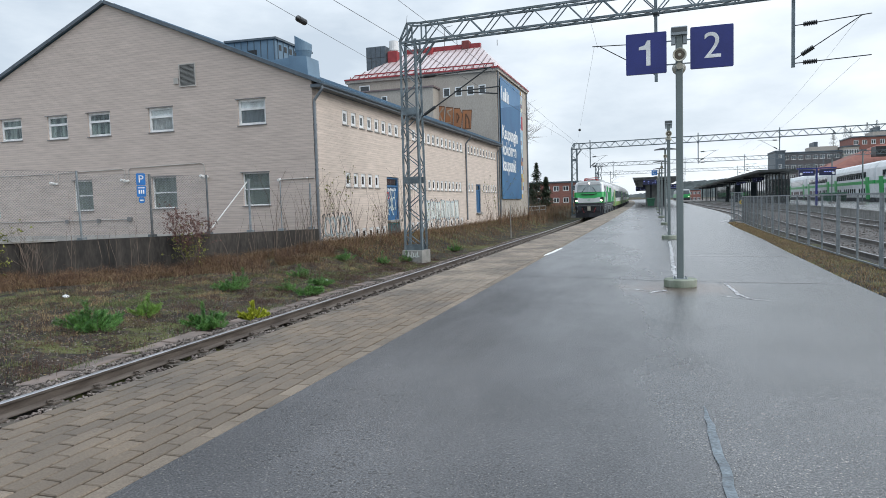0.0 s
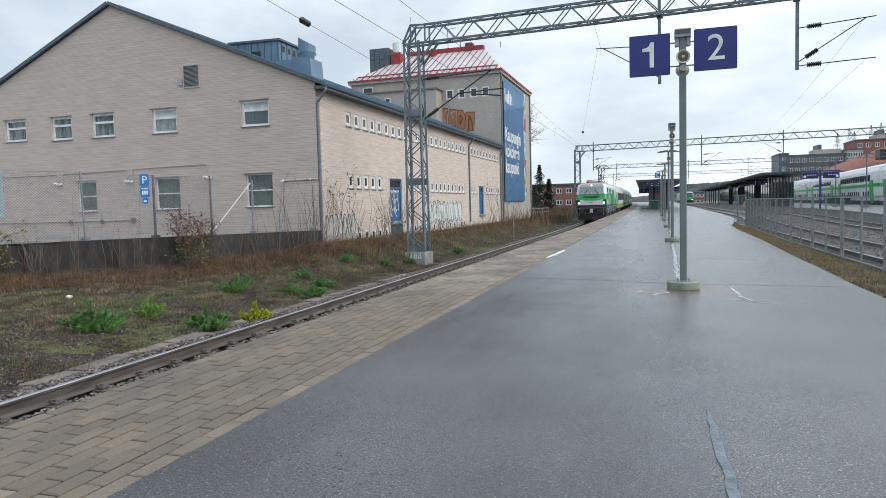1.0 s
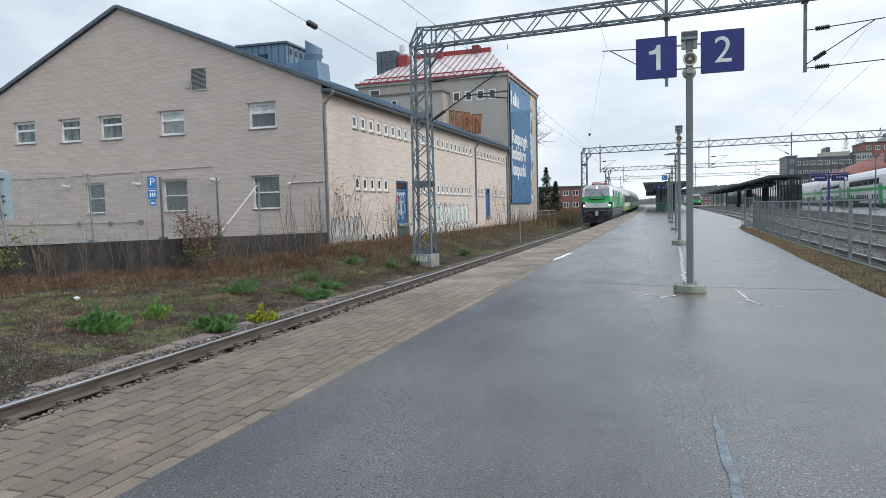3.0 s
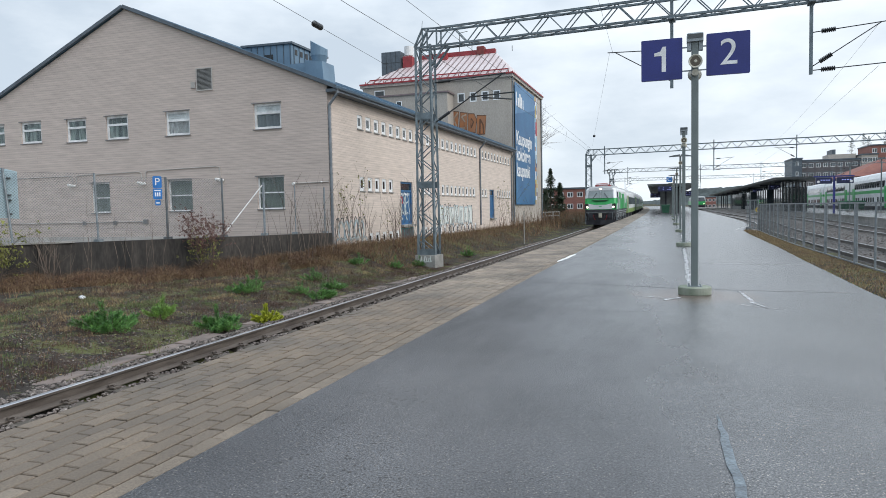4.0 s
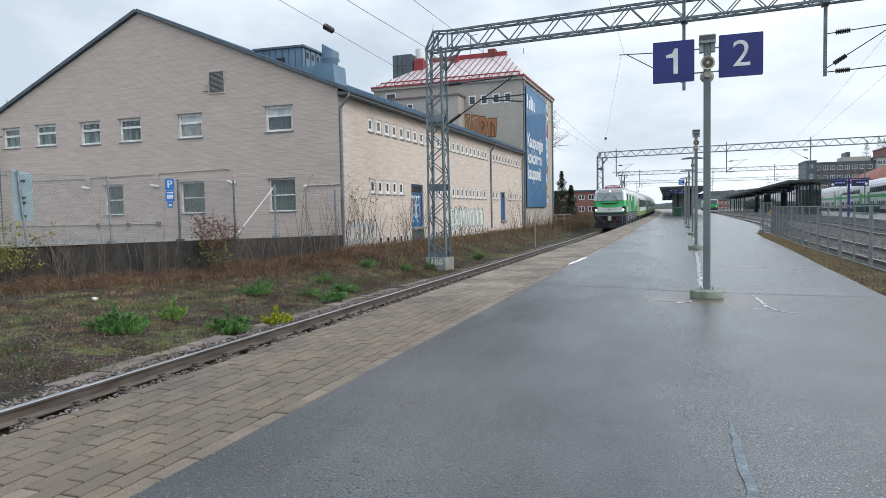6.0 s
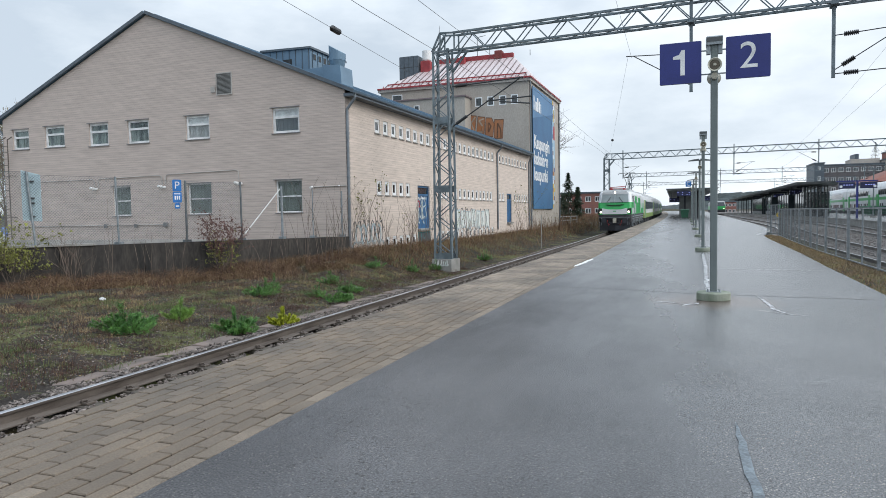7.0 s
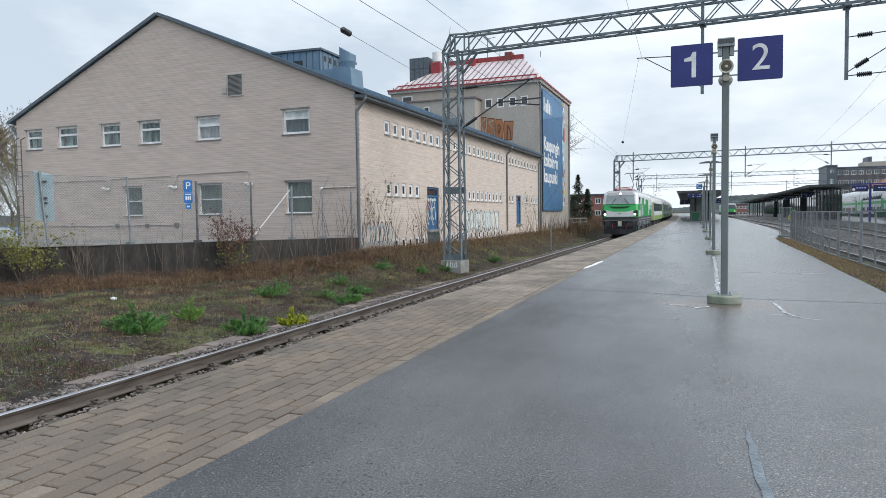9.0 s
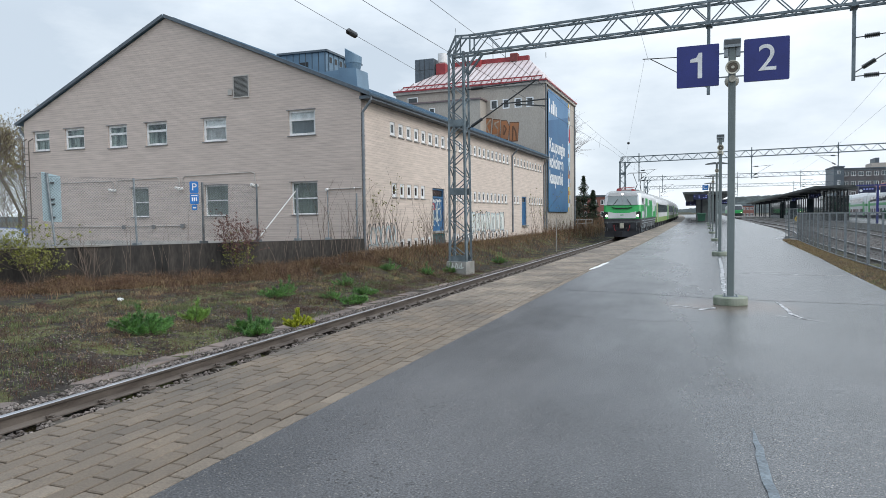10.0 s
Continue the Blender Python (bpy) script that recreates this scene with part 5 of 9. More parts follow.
def wall_lamp(u, z):
    bm = bmesh.new()
    tube(bm, (u, 0.0, z), (u, -0.12, z), 0.03, n=8)
    tube(bm, (u - 0.03, -0.12, z - 0.02), (u - 0.03, -0.3, z + 0.03), 0.085, 0.05, n=10)
    tube(bm, (u + 0.12, -0.04, z - 0.02), (u + 0.12, -0.18, z - 0.03), 0.06, 0.05, n=10)
    part("wall_lamp", bm, M["white_paint"], house, "white wall lamp")


for u, z in ((-16.4, 2.86), (-12.9, 2.84), (-9.01, 2.82), (-5.02, 2.84)):
    wall_lamp(u, z)


def run(points, r=0.018):
    bm = bmesh.new()
    for a, b in zip(points, points[1:]):
        tube(bm, (a[0], -0.03, a[1]), (b[0], -0.03, b[1]), r, n=6)
    part("conduit", bm, M["plinth"], house)


run([(-17.6, 3.26), (-13.05, 3.26), (-12.95, 3.2), (-12.9, 2.9)])
run([(-12.7, 2.9), (-12.7, 3.2), (-12.6, 3.28), (-9.2, 3.32), (-9.08, 3.25), (-9.03, 2.9)])
run([(-8.85, 2.9), (-8.85, 3.25), (-8.75, 3.34), (-5.2, 3.40), (-5.05, 3.35), (-5.02, 2.9)])
run([(-17.6, 1.15), (-9.0, 1.17)], 0.02)
run([(-1.52, 2.58), (-0.02, 2.6)], 0.022)
bm = bmesh.new()
tube(bm, (-1.52, -0.03, 2.58), (-1.52, -0.2, 2.56), 0.05, n=10)
tube(bm, (-0.3, -0.03, 2.6), (-0.3, -0.12, 2.6), 0.03, n=6)
part("conduit_end", bm, M["white_paint"], house)
bm = bmesh.new()
for u in (-18.35, -17.93):
    tube(bm, (u, -0.35, 0.6), (u, -0.35, 5.3), 0.025, n=6)
    tube(bm, (u, -0.35, 5.3), (u + 0.12, -0.2, 5.45), 0.025, n=6)
    for z in (1.6, 3.6):
        tube(bm, (u, -0.35, z), (u, 0, z), 0.018, n=5)
for k in range(15):
    tube(bm, (-18.35, -0.35, 0.8 + 0.3 * k), (-17.93, -0.35, 0.8 + 0.3 * k), 0.014, n=5)
part("ladder", bm, M["rail"], house, "rusty wall ladder")

# plant room and cowl on the roof slope
def slope_z(x):
    return TOP + (x - APEX) * slope_r + 0.1


bm = bmesh.new()
prism(bm, [(-6.05, slope_z(-6.05) - 0.3), (-3.55, slope_z(-3.55) - 0.3), (-3.55, 8.98), (-6.05, 9.03)], 3.4, 6.6, "y")
plant = part("plant_room", bm, M["roof_blue"], house, "blue-grey sheet metal plant room")
bm = bmesh.new()
prism(bm, [(-6.15, 9.03), (-3.45, 8.98), (-3.45, 9.07), (-6.15, 9.12)], 3.3, 6.7, "y")
part("plant_roof", bm, M["roof_edge"], plant)
for k in range(8):
    x = -6.0 + 0.34 * k
    bm = bmesh.new()
    box(bm, x, x + 0.02, 3.375, 3.4, slope_z(x) - 0.1, 9.0)
    part("plant_seam", bm, M["roof_edge"], plant)
for k in range(7):
    y = 3.6 + 0.46 * k
    bm = bmesh.new()
    box(bm, -3.55, -3.525, y, y + 0.02, slope_z(-3.55) - 0.1, 8.97)
    part("plant_seam", bm, M["roof_edge"], plant)
for k in range(6):
    y = 3.7 + 0.46 * k
    bm = bmesh.new()
    box(bm, -3.55, -3.535, y, y + 0.2, 8.55, 8.8)
    part("plant_opening", bm, M["dark"], plant)
bm = bmesh.new()
box(bm, -4.95, -4.5, 3.385, 3.4, 8.35, 8.6)
part("plant_opening", bm, M["dark"], plant)
bm = bmesh.new()
prism(bm, [(-2.55, slope_z(-2.55) - 0.3), (-1.62, slope_z(-1.62) - 0.3), (-1.70, 7.95), (-2.55, 8.05)], 2.8, 3.9, "y")
prism(bm, [(-3.5, slope_z(-3.5) - 0.2), (-2.65, slope_z(-2.65) - 0.2), (-2.65, 8.0), (-3.5, 7.98)], 3.0, 3.39, "y")
part("duct_box", bm, M["roof_blue"], house)
bm = bmesh.new()
tube(bm, (-2.12, 3.35, 8.0), (-2.12, 3.35, 8.28), 0.30, 0.36, n=18)
n = 20
lo_r = [bm.verts.new((-2.12 + 0.37 * math.cos(2 * math.pi * k / n), 3.35 + 0.37 * math.sin(2 * math.pi * k / n), 8.28)) for k in range(n)]
hi_r = [bm.verts.new((-2.12 + 0.38 * math.cos(2 * math.pi * k / n), 3.35 + 0.38 * math.sin(2 * math.pi * k / n), 8.78 - 0.22 * math.cos(2 * math.pi * k / n))) for k in range(n)]
for k in range(n):
    bm.faces.new((lo_r[k], lo_r[(k + 1) % n], hi_r[(k + 1) % n], hi_r[k]))
bm.faces.new(hi_r)
bm.faces.new(lo_r[::-1])
part("cowl", bm, M["roof_blue"], house, "round sheet metal cowl with a slanted top")


# ---------------------------------------------------------------- the tower house with the red roof
tower = thing("tower_house", "grey-beige rendered tower house with a red roof", "building", BLD)
TX0, TX1, TY0, TY1, TZ = -13.4, 0.02, 31.62, 44.75, 12.42
FRONT = [(-4.62, -3.98, 10.42, 11.22), (-3.55, -2.95, 10.43, 11.23), (-2.52, -1.9, 10.44, 11.24), (-1.52, -0.9, 10.45, 11.25), (-12.3, -11.3, 11.42, 12.0)]
bm = bmesh.new()
holed_wall(bm, TX0, TX1, -0.8, TZ, FRONT, TY0, TY0 + 0.35, "x")
part("front_wall", bm, M["tower_render"], tower)
bm = bmesh.new()
box(bm, TX1 - 0.35, TX1, TY0 + 0.35, TY1, -0.8, TZ)
part("side_wall", bm, M["tower_render"], tower)
bm = bmesh.new()
box(bm, TX0, TX0 + 0.35, TY0 + 0.35, TY1, -0.8, TZ)
box(bm, TX0 + 0.35, TX1 - 0.35, TY1 - 0.35, TY1, -0.8, TZ)
part("rear_wall", bm, M["tower_render"], tower)
bm = bmesh.new()
box(bm, -11.8, -5.0, TY0 - 1.6, TY0, 5, 11.1)
block = part("stair_block", bm, M["tower_render"], tower)
bm = bmesh.new()
box(bm, -11.95, -4.88, TY0 - 1.72, TY0, 11.1, 11.22)
part("cornice", bm, M["seam_red"], block)
bm = bmesh.new()
frame_bars(bm, -9.55, -9.05, 10.1, 10.65, 0.06, TY0 - 1.66, TY0 - 1.6, "x")
win = part("window", bm, M["white_frame"], tower)
bm = bmesh.new()
box(bm, -9.5, -9.1, TY0 - 1.63, TY0 - 1.61, 10.15, 10.6)
part("pane", bm, M["dark_glass"], win)
for u0, u1, z0, z1 in FRONT:
    bm = bmesh.new()
    frame_bars(bm, u0, u1, z0, z1, 0.09, TY0 + 0.005, TY0 + 0.09, "x")
    win = part("window", bm, M["white_frame"], tower, "white framed window")
    bm = bmesh.new()
    box(bm, u0 + 0.03, u1 - 0.03, TY0 + 0.04, TY0 + 0.05, z0 + 0.03, z1 - 0.03)
    part("pane", bm, M["dark_glass"], win)
bm = bmesh.new()
box(bm, TX0 - 0.18, TX1 + 0.16, TY0 - 0.18, TY1 + 0.16, TZ - 0.16, TZ + 0.02)
part("cornice", bm, M["tower_trim"], tower)
bm = bmesh.new()
e = 0.2
pts = [(TX0 - e, TY0 - e, TZ + 0.1), (TX1 + e, TY0 - e, TZ + 0.1), (TX1 + e, TY1 + e, TZ + 0.1), (TX0 - e, TY1 + e, TZ + 0.1), (-9.9, 37.6, 15.75), (-2.75, 37.6, 15.75),
       (TX0 - e, TY0 - e, TZ + 0.02), (TX1 + e, TY0 - e, TZ + 0.02), (TX1 + e, TY1 + e, TZ + 0.02), (TX0 - e, TY1 + e, TZ + 0.02)]
quads(bm, pts, [(0, 1, 5, 4), (1, 2, 5), (2, 3, 4, 5), (3, 0, 4), (6, 7, 1, 0), (7, 8, 2, 1), (8, 9, 3, 2), (9, 6, 0, 3), (9, 8, 7, 6)])
part("roof", bm, M["roof_red"], tower, "red sheet metal hip roof, paled by painted sky reflection")
bm = bmesh.new()
A0, A1, R0, R1 = Vector(pts[0]), Vector(pts[1]), Vector(pts[4]), Vector(pts[5])
for k in range(25):
    f = k / 24
    lo_, hi_ = A0.lerp(A1, f), Vector((min(max(A0.lerp(A1, f).x, R0.x), R1.x), R0.y, R0.z))
    if lo_.x < R0.x:
        hi_ = A0.lerp(R0, (lo_.x - A0.x) / (R0.x - A0.x))
    elif lo_.x > R1.x:
        hi_ = A1.lerp(R1, (A1.x - lo_.x) / (A1.x - R1.x))
    if (hi_ - lo_).length > 0.3:
        beam(bm, lo_ + Vector((0, 0, 0.03)), hi_ + Vector((0, 0, 0.03)), 0.06, 0.06)
part("roof_seam", bm, M["seam_red"], tower)
bm = bmesh.new()
beam(bm, A0 + Vector((0, 0, 0.02)), A1 + Vector((0, 0, 0.02)), 0.16, 0.13)
beam(bm, A1 + Vector((0, 0, 0.02)), Vector(pts[2]) + Vector((0, 0, 0.02)), 0.12, 0.10)
beam(bm, A0.lerp(R0, 0.12) + Vector((0.2, 0, 0.12)), A1.lerp(R1, 0.12) + Vector((-0.2, 0, 0.12)), 0.06, 0.10)
part("eave_flashing", bm, M["red"], tower)
bm = bmesh.new()
beam(bm, R0 + Vector((0, 0, 0.0)), R1 + Vector((0, 0, 0.0)), 0.5, 0.6)
part("ridge_cap", bm, M["red"], tower)
bm = bmesh.new()
for k in range(22):
    q = A1.lerp(Vector(pts[2]), (k + 0.5) / 22)
    tube(bm, q + Vector((-0.1, 0, 0.05)), q + Vector((-0.1, 0, 0.22)), 0.05, n=5)
for k in range(16):
    q = A0.lerp(A1, (k + 0.5) / 16) + Vector((0, 0.3, 0.12))
    tube(bm, q, q + Vector((0, 0, 0.2)), 0.035, n=5)
part("snow_guard", bm, M["red"], tower)
for x0, x1, y0, y1, z0, z1, mat, nm in ((-4.45, -3.75, 37.2, 37.9, 15.6, 16.35, "chimney_red", "chimney"), (-13.1, -11.2, 35.2, 37.2, 13.0, 16.15, "roof_edge", "vent_housing"),
                                        (-11.05, -10.15, 35.4, 36.4, 13.4, 15.65, "red", "chimney"), (-7.6, -7.15, 36.6, 37.1, 15.0, 16.0, "red", "chimney")):
    bm = bmesh.new()
    bevelled(bm, x0, x1, y0, y1, z0, z1, 0.05)
    box_part = part(nm, bm, M[mat], tower)
    if nm == "vent_housing":
        bm = bmesh.new()
        for k in range(1, 3):
            box(bm, x0, x1, y0 - 0.012, y0 - 0.001, z0 + 1.05 * k, z0 + 1.05 * k + 0.03)
        for k in range(1, 4):
            box(bm, x0 + 0.475 * k, x0 + 0.475 * k + 0.03, y0 - 0.012, y0 - 0.001, z0 + 0.02, z1 - 0.05)
        part("panel_joint", bm, M["dark"], box_part)
bm = bmesh.new()
tube(bm, (-10.6, 35.9, 15.65), (-10.6, 35.9, 15.75), 0.36, n=16)
tube(bm, (-10.6, 35.9, 15.75), (-10.6, 35.9, 16.6), 0.43, n=16)
part("flue", bm, M["white_paint"], tower, "white metal flue")
bm = bmesh.new()
for x, hgt in ((-6.2, 2.2), (-5.0, 1.0), (-1.2, 0.5)):
    tube(bm, (x, 37.6, 15.7), (x, 37.6, 15.7 + hgt), 0.03, n=5)
beam(bm, (-6.2, 37.6, 17.8), (-5.4, 37.6, 17.9), 0.04)
part("aerial", bm, M["wire"], tower)
for y in (TY0 + 0.2, TY1 - 0.25):
    bm = bmesh.new()
    tube(bm, (TX1 + 0.08, y, 0.2), (TX1 + 0.08, y, TZ - 0.2), 0.07, n=8)
    part("downpipe", bm, M["downpipe"], tower)

# banner on the tower's track side
banner = thing("banner", "large blue advertising banner with white slogan", "banner", BLD)
bm = bmesh.new()
BX = TX1 + 0.16
box(bm, BX - 0.02, BX, 32.25, 40.6, 1.75, 11.95)
part("cloth", bm, M["banner"], banner)
bm = bmesh.new()
quads(bm, [(BX, 32.25, 9.3), (BX, 40.6, 10.6), (BX, 40.6, 11.95), (BX, 32.25, 11.95), (BX + 0.006, 32.25, 9.3), (BX + 0.006, 40.6, 10.6), (BX + 0.006, 40.6, 11.95), (BX + 0.006, 32.25, 11.95)], BOX)
part("sky_print", bm, M["banner_top"], banner)
rnd = random.Random(11)
for k in range(26):
    z0 = 1.8 + 0.39 * k
    for j in range(3):
        if rnd.random() < 0.75:
            bm = bmesh.new()
            y0 = 40.65 + 0.33 * j
            box(bm, BX - 0.02, BX + 0.004, y0, y0 + 0.32, z0, z0 + 0.38)
            part("colour_patch", bm, M[rnd.choice(["banner_light", "white_print", "sign_blue", "graf_orange", "yellow", "banner", "banner_light"])], banner)
bm = bmesh.new()
box(bm, BX - 0.02, BX + 0.002, 40.6, 41.7, 6.5, 11.95)
part("pale_strip", bm, M["banner_light"], banner)
bm = bmesh.new()
box(bm, BX, BX + 0.01, 41.0, 41.65, 8.3, 9.6)
part("colour_patch", bm, M["graf_red"], banner)
for txt, y0, z, s in (("Kaupungin", 32.55, 7.35, 1.55), ("kokoinen", 32.55, 6.0, 1.55), ("kaupunki", 32.55, 4.65, 1.55)):
    lettering("slogan", txt, s, M["white_print"], banner, pose(BX + 0.01, y0, z, 90, 0, 90), "LEFT", bold=0.028)
bm = bmesh.new()
for k, (w, hgt) in enumerate(((0.3, 1.2), (0.55, 0.8), (0.5, 1.2), (0.4, 1.0), (0.25, 0.85))):
    y0 = 32.6 + 0.68 * k
    box(bm, BX + 0.006, BX + 0.014, y0, y0 + w, 10.0, 10.0 + hgt)
part("wordmark_bar", bm, M["white_print"], banner)


# ---------------------------------------------------------------- spray paint on the walls
def loops(bm, u0, u1, z0, z1, x, n, rnd, w, fill=False):
    """Rounded strokes inside a field on the plane at x."""
    step = (u1 - u0) / n
    for k in range(n):
        cu, cz = u0 + step * (k + 0.5), (z0 + z1) / 2
        ru, rz = step * 0.46, (z1 - z0) * 0.46
        prev, kink = None, rnd.uniform(0, 6)
        for i in range(15):
            a = kink + i / 14 * math.pi * rnd.choice((1.6, 1.6, 1.7))
            q = (cu + ru * math.cos(a) * rnd.uniform(0.8, 1.05), cz + rz * math.sin(a) * rnd.uniform(0.85, 1.05))
            if prev:
                beam(bm, (x, *prev), (x, *q), 0.008, w)
            prev = q


def graffiti(fields, label):
    t = thing("graffiti", label, "graffiti", BLD)
    rnd = random.Random(len(label))
    for u0, u1, z0, z1, n, w, mat in fields:
        bm = bmesh.new()
        loops(bm, u0, u1, z0, z1, 0.008, n, rnd, w)
        part("stroke", bm, M[mat], t)
    return t


def blob_letters(name, fields, mat, outline, label, at):
    """Fat painted letters: a filled wavy field with a dark outline."""
    t = thing(name, label, "graffiti", BLD)
    rnd = random.Random(21)
    for u0, u1, z0, z1 in fields:
        for grow, m, lift in ((1.0, mat, 0.004), (0.84, outline, 0.008)):
            bm = bmesh.new()
            cu, cz = (u0 + u1) / 2, (z0 + z1) / 2
            n = 16
            o = []
            for i in range(n):
                a = 2 * math.pi * i / n
                c, s = math.cos(a), math.sin(a)
                k = min(1 / max(abs(c), 1e-3), 1 / max(abs(s), 1e-3)) * rnd.uniform(0.86, 1.0)
                o.append((cu + (u1 - u0) / 2 * grow * k * c, cz + (z1 - z0) / 2 * grow * k * s))
            at(bm, o, lift)
            part("painted_letter", bm, M[m], t)
    return t


def on_side(bm, o, lift):
    prism(bm, o, 0.0, lift, "x")


def on_tower(bm, o, lift):
    prism(bm, o, TY0 - lift, TY0, "y")


graffiti([(0.35, 3.2, 0.25, 1.25, 7, 0.035, "graf_outline"), (0.3, 3.3, -0.15, 0.35, 6, 0.09, "graf_blue"), (0.6, 3.0, 0.2, 1.1, 5, 0.10, "graf_blue")],
         "pale blue and black spray scribble low on the beige wall")
blob_letters("graffiti", [(12.8 + 0.98 * k, 13.72 + 0.98 * k, 0.45 + 0.1 * (k % 2), 1.72 - 0.05 * (k % 3)) for k in range(7)], "graf_blue", "graf_white", "pale bubble letters sprayed on the beige wall", on_side)
graffiti([(12.7, 19.8, 0.35, 1.8, 8, 0.045, "graf_outline")], "thin grey outlines round pale bubble letters")
blob_letters("graffiti", [(7.2 + 0.42 * k, 7.66 + 0.42 * k, -0.1 + 0.03 * (k % 2), 0.58) for k in range(4)], "graf_teal", "graf_outline", "teal spray letters under the blue door", on_side)
orange = thing("graffiti", "orange block letters sprayed on the tower wall", "graffiti", BLD)
for k, (outline, strokes) in enumerate((
        ([(-5.25, 8.2), (-4.55, 8.05), (-4.35, 9.45), (-5.3, 9.55)], [(-5.0, 8.3, -5.0, 9.4), (-4.95, 8.85, -4.5, 9.35), (-4.95, 8.85, -4.65, 8.2)]),
        ([(-4.4, 7.9), (-3.55, 7.8), (-3.45, 9.3), (-4.25, 9.4)], [(-3.6, 9.15, -4.1, 9.0), (-4.1, 9.0, -3.75, 8.55), (-3.75, 8.55, -3.75, 8.05), (-3.75, 8.05, -4.3, 8.05)]),
        ([(-3.5, 7.6), (-2.65, 7.55), (-2.5, 8.7), (-2.75, 9.2), (-3.4, 9.25)], [(-3.1, 8.0, -3.1, 8.8), (-3.1, 8.8, -2.85, 8.5), (-2.85, 8.5, -3.1, 8.0)]),
        ([(-2.55, 7.4), (-1.65, 7.4), (-1.5, 9.0), (-2.5, 9.05)], [(-2.2, 7.5, -2.15, 8.7), (-2.15, 8.7, -1.85, 8.2), (-1.85, 8.2, -1.8, 7.5)]))):
    cu, cz = sum(q[0] for q in outline) / len(outline), sum(q[1] for q in outline) / len(outline)
    for grow, m, lift in ((1.0, "graf_rust", 0.004 + 0.004 * k), (0.90, "graf_orange", 0.007 + 0.004 * k)):
        bm = bmesh.new()
        prism(bm, [(-5.2 + (cu + (a - cu) * grow + 5.2) * 0.83, cz + (b - cz) * grow + 0.25) for a, b in outline], TY0 - lift, TY0, "y")
        part("painted_letter", bm, M[m], orange)
    bm = bmesh.new()
    for xa, za, xb, zb in strokes:
        beam(bm, (-5.2 + (xa + 5.2) * 0.83, TY0 - 0.010 - 0.004 * k, za + 0.25), (-5.2 + (xb + 5.2) * 0.83, TY0 - 0.010 - 0.004 * k, zb + 0.25), 0.004, 0.12)
    part("stroke", bm, M["graf_pale_orange"] if k < 2 else M["graf_rust"], orange)
t = thing("graffiti", "white spray scribble with a red dab on the blue door", "graffiti", BLD)
rnd = random.Random(2)
bm = bmesh.new()
loops(bm, 7.45, 8.6, 0.9, 1.9, -0.09, 2, rnd, 0.06)
loops(bm, 7.5, 8.5, 1.2, 2.3, -0.09, 2, rnd, 0.05)
part("stroke", bm, M["graf_white"], t)
bm = bmesh.new()
loops(bm, 7.35, 7.75, 1.75, 2.1, -0.088, 1, rnd, 0.1)
part("stroke", bm, M["graf_red"], t)
bm = bmesh.new()
for k in range(8):
    box(bm, -0.095, -0.088, 7.4 + 0.16 * k, 7.5 + 0.16 * k, 2.18, 2.32 - 0.03 * (k % 3))
part("lettering_bar", bm, M["white_print"], t)


# ---------------------------------------------------------------- retaining wall, yard and wire fence
WDIR = (WALL_B - WALL_A).normalized()
WNORM = Vector((-WDIR.y, WDIR.x, 0))
if WNORM.y > 0:
    WNORM = -WNORM
WALL_TOP = 0.66


def along(s, off=0.0, z=0.0):
    q = WALL_A + WDIR * s + WNORM * off
    return Vector((q.x, q.y, z))


wall = thing("retaining_wall", "damp dark concrete retaining wall below the yard", "wall", kind="structure")
LEN = (WALL_B - WALL_A).length + 14
s = 0.0
while s < LEN:
    e = min(s + 2.4, LEN)
    bm = bmesh.new()
    a, b = s + 0.006, e - 0.006
    pts = [along(a, 0, -1.2), along(b, 0, -1.2), along(b, -0.4, -1.2), along(a, -0.4, -1.2), along(a, 0, WALL_TOP - 0.03), along(b, 0, WALL_TOP - 0.03), along(b, -0.4, WALL_TOP - 0.03), along(a, -0.4, WALL_TOP - 0.03)]
    quads(bm, pts, BOX)
    bmesh.ops.recalc_face_normals(bm, faces=bm.faces[:])
    part("wall_section", bm, M["dark_concrete"], wall)
    s = e
bm = bmesh.new()
a, b = 8.6, LEN
pts = [along(a, 0.06, WALL_TOP - 0.03), along(b, 0.06, WALL_TOP - 0.03), along(b, -0.5, WALL_TOP - 0.03), along(a, -0.5, WALL_TOP - 0.03), along(a, 0.06, WALL_TOP + 0.03), along(b, 0.06, WALL_TOP + 0.03), along(b, -0.5, WALL_TOP + 0.03), along(a, -0.5, WALL_TOP + 0.03)]
quads(bm, pts, BOX)
bmesh.ops.recalc_face_normals(bm, faces=bm.faces[:])
part("coping", bm, M["concrete"], wall, "pale concrete coping")
bm = bmesh.new()
far = along(LEN)
o = [along(0, -0.41), along(LEN, -0.41), Vector((-70, far.y, 0)), Vector((-70, 90, 0)), Vector((-31.2, 90, 0)), Vector((-31.2, 23.7, 0)), Vector((-12.36, 23.75, 0))]
prism(bm, [(q.x, q.y) for q in o], -1.0, -0.3)
tagged(link("yard", bm, M["concrete"]), "grey gravel yard behind the retaining wall", "yard", kind="structure")

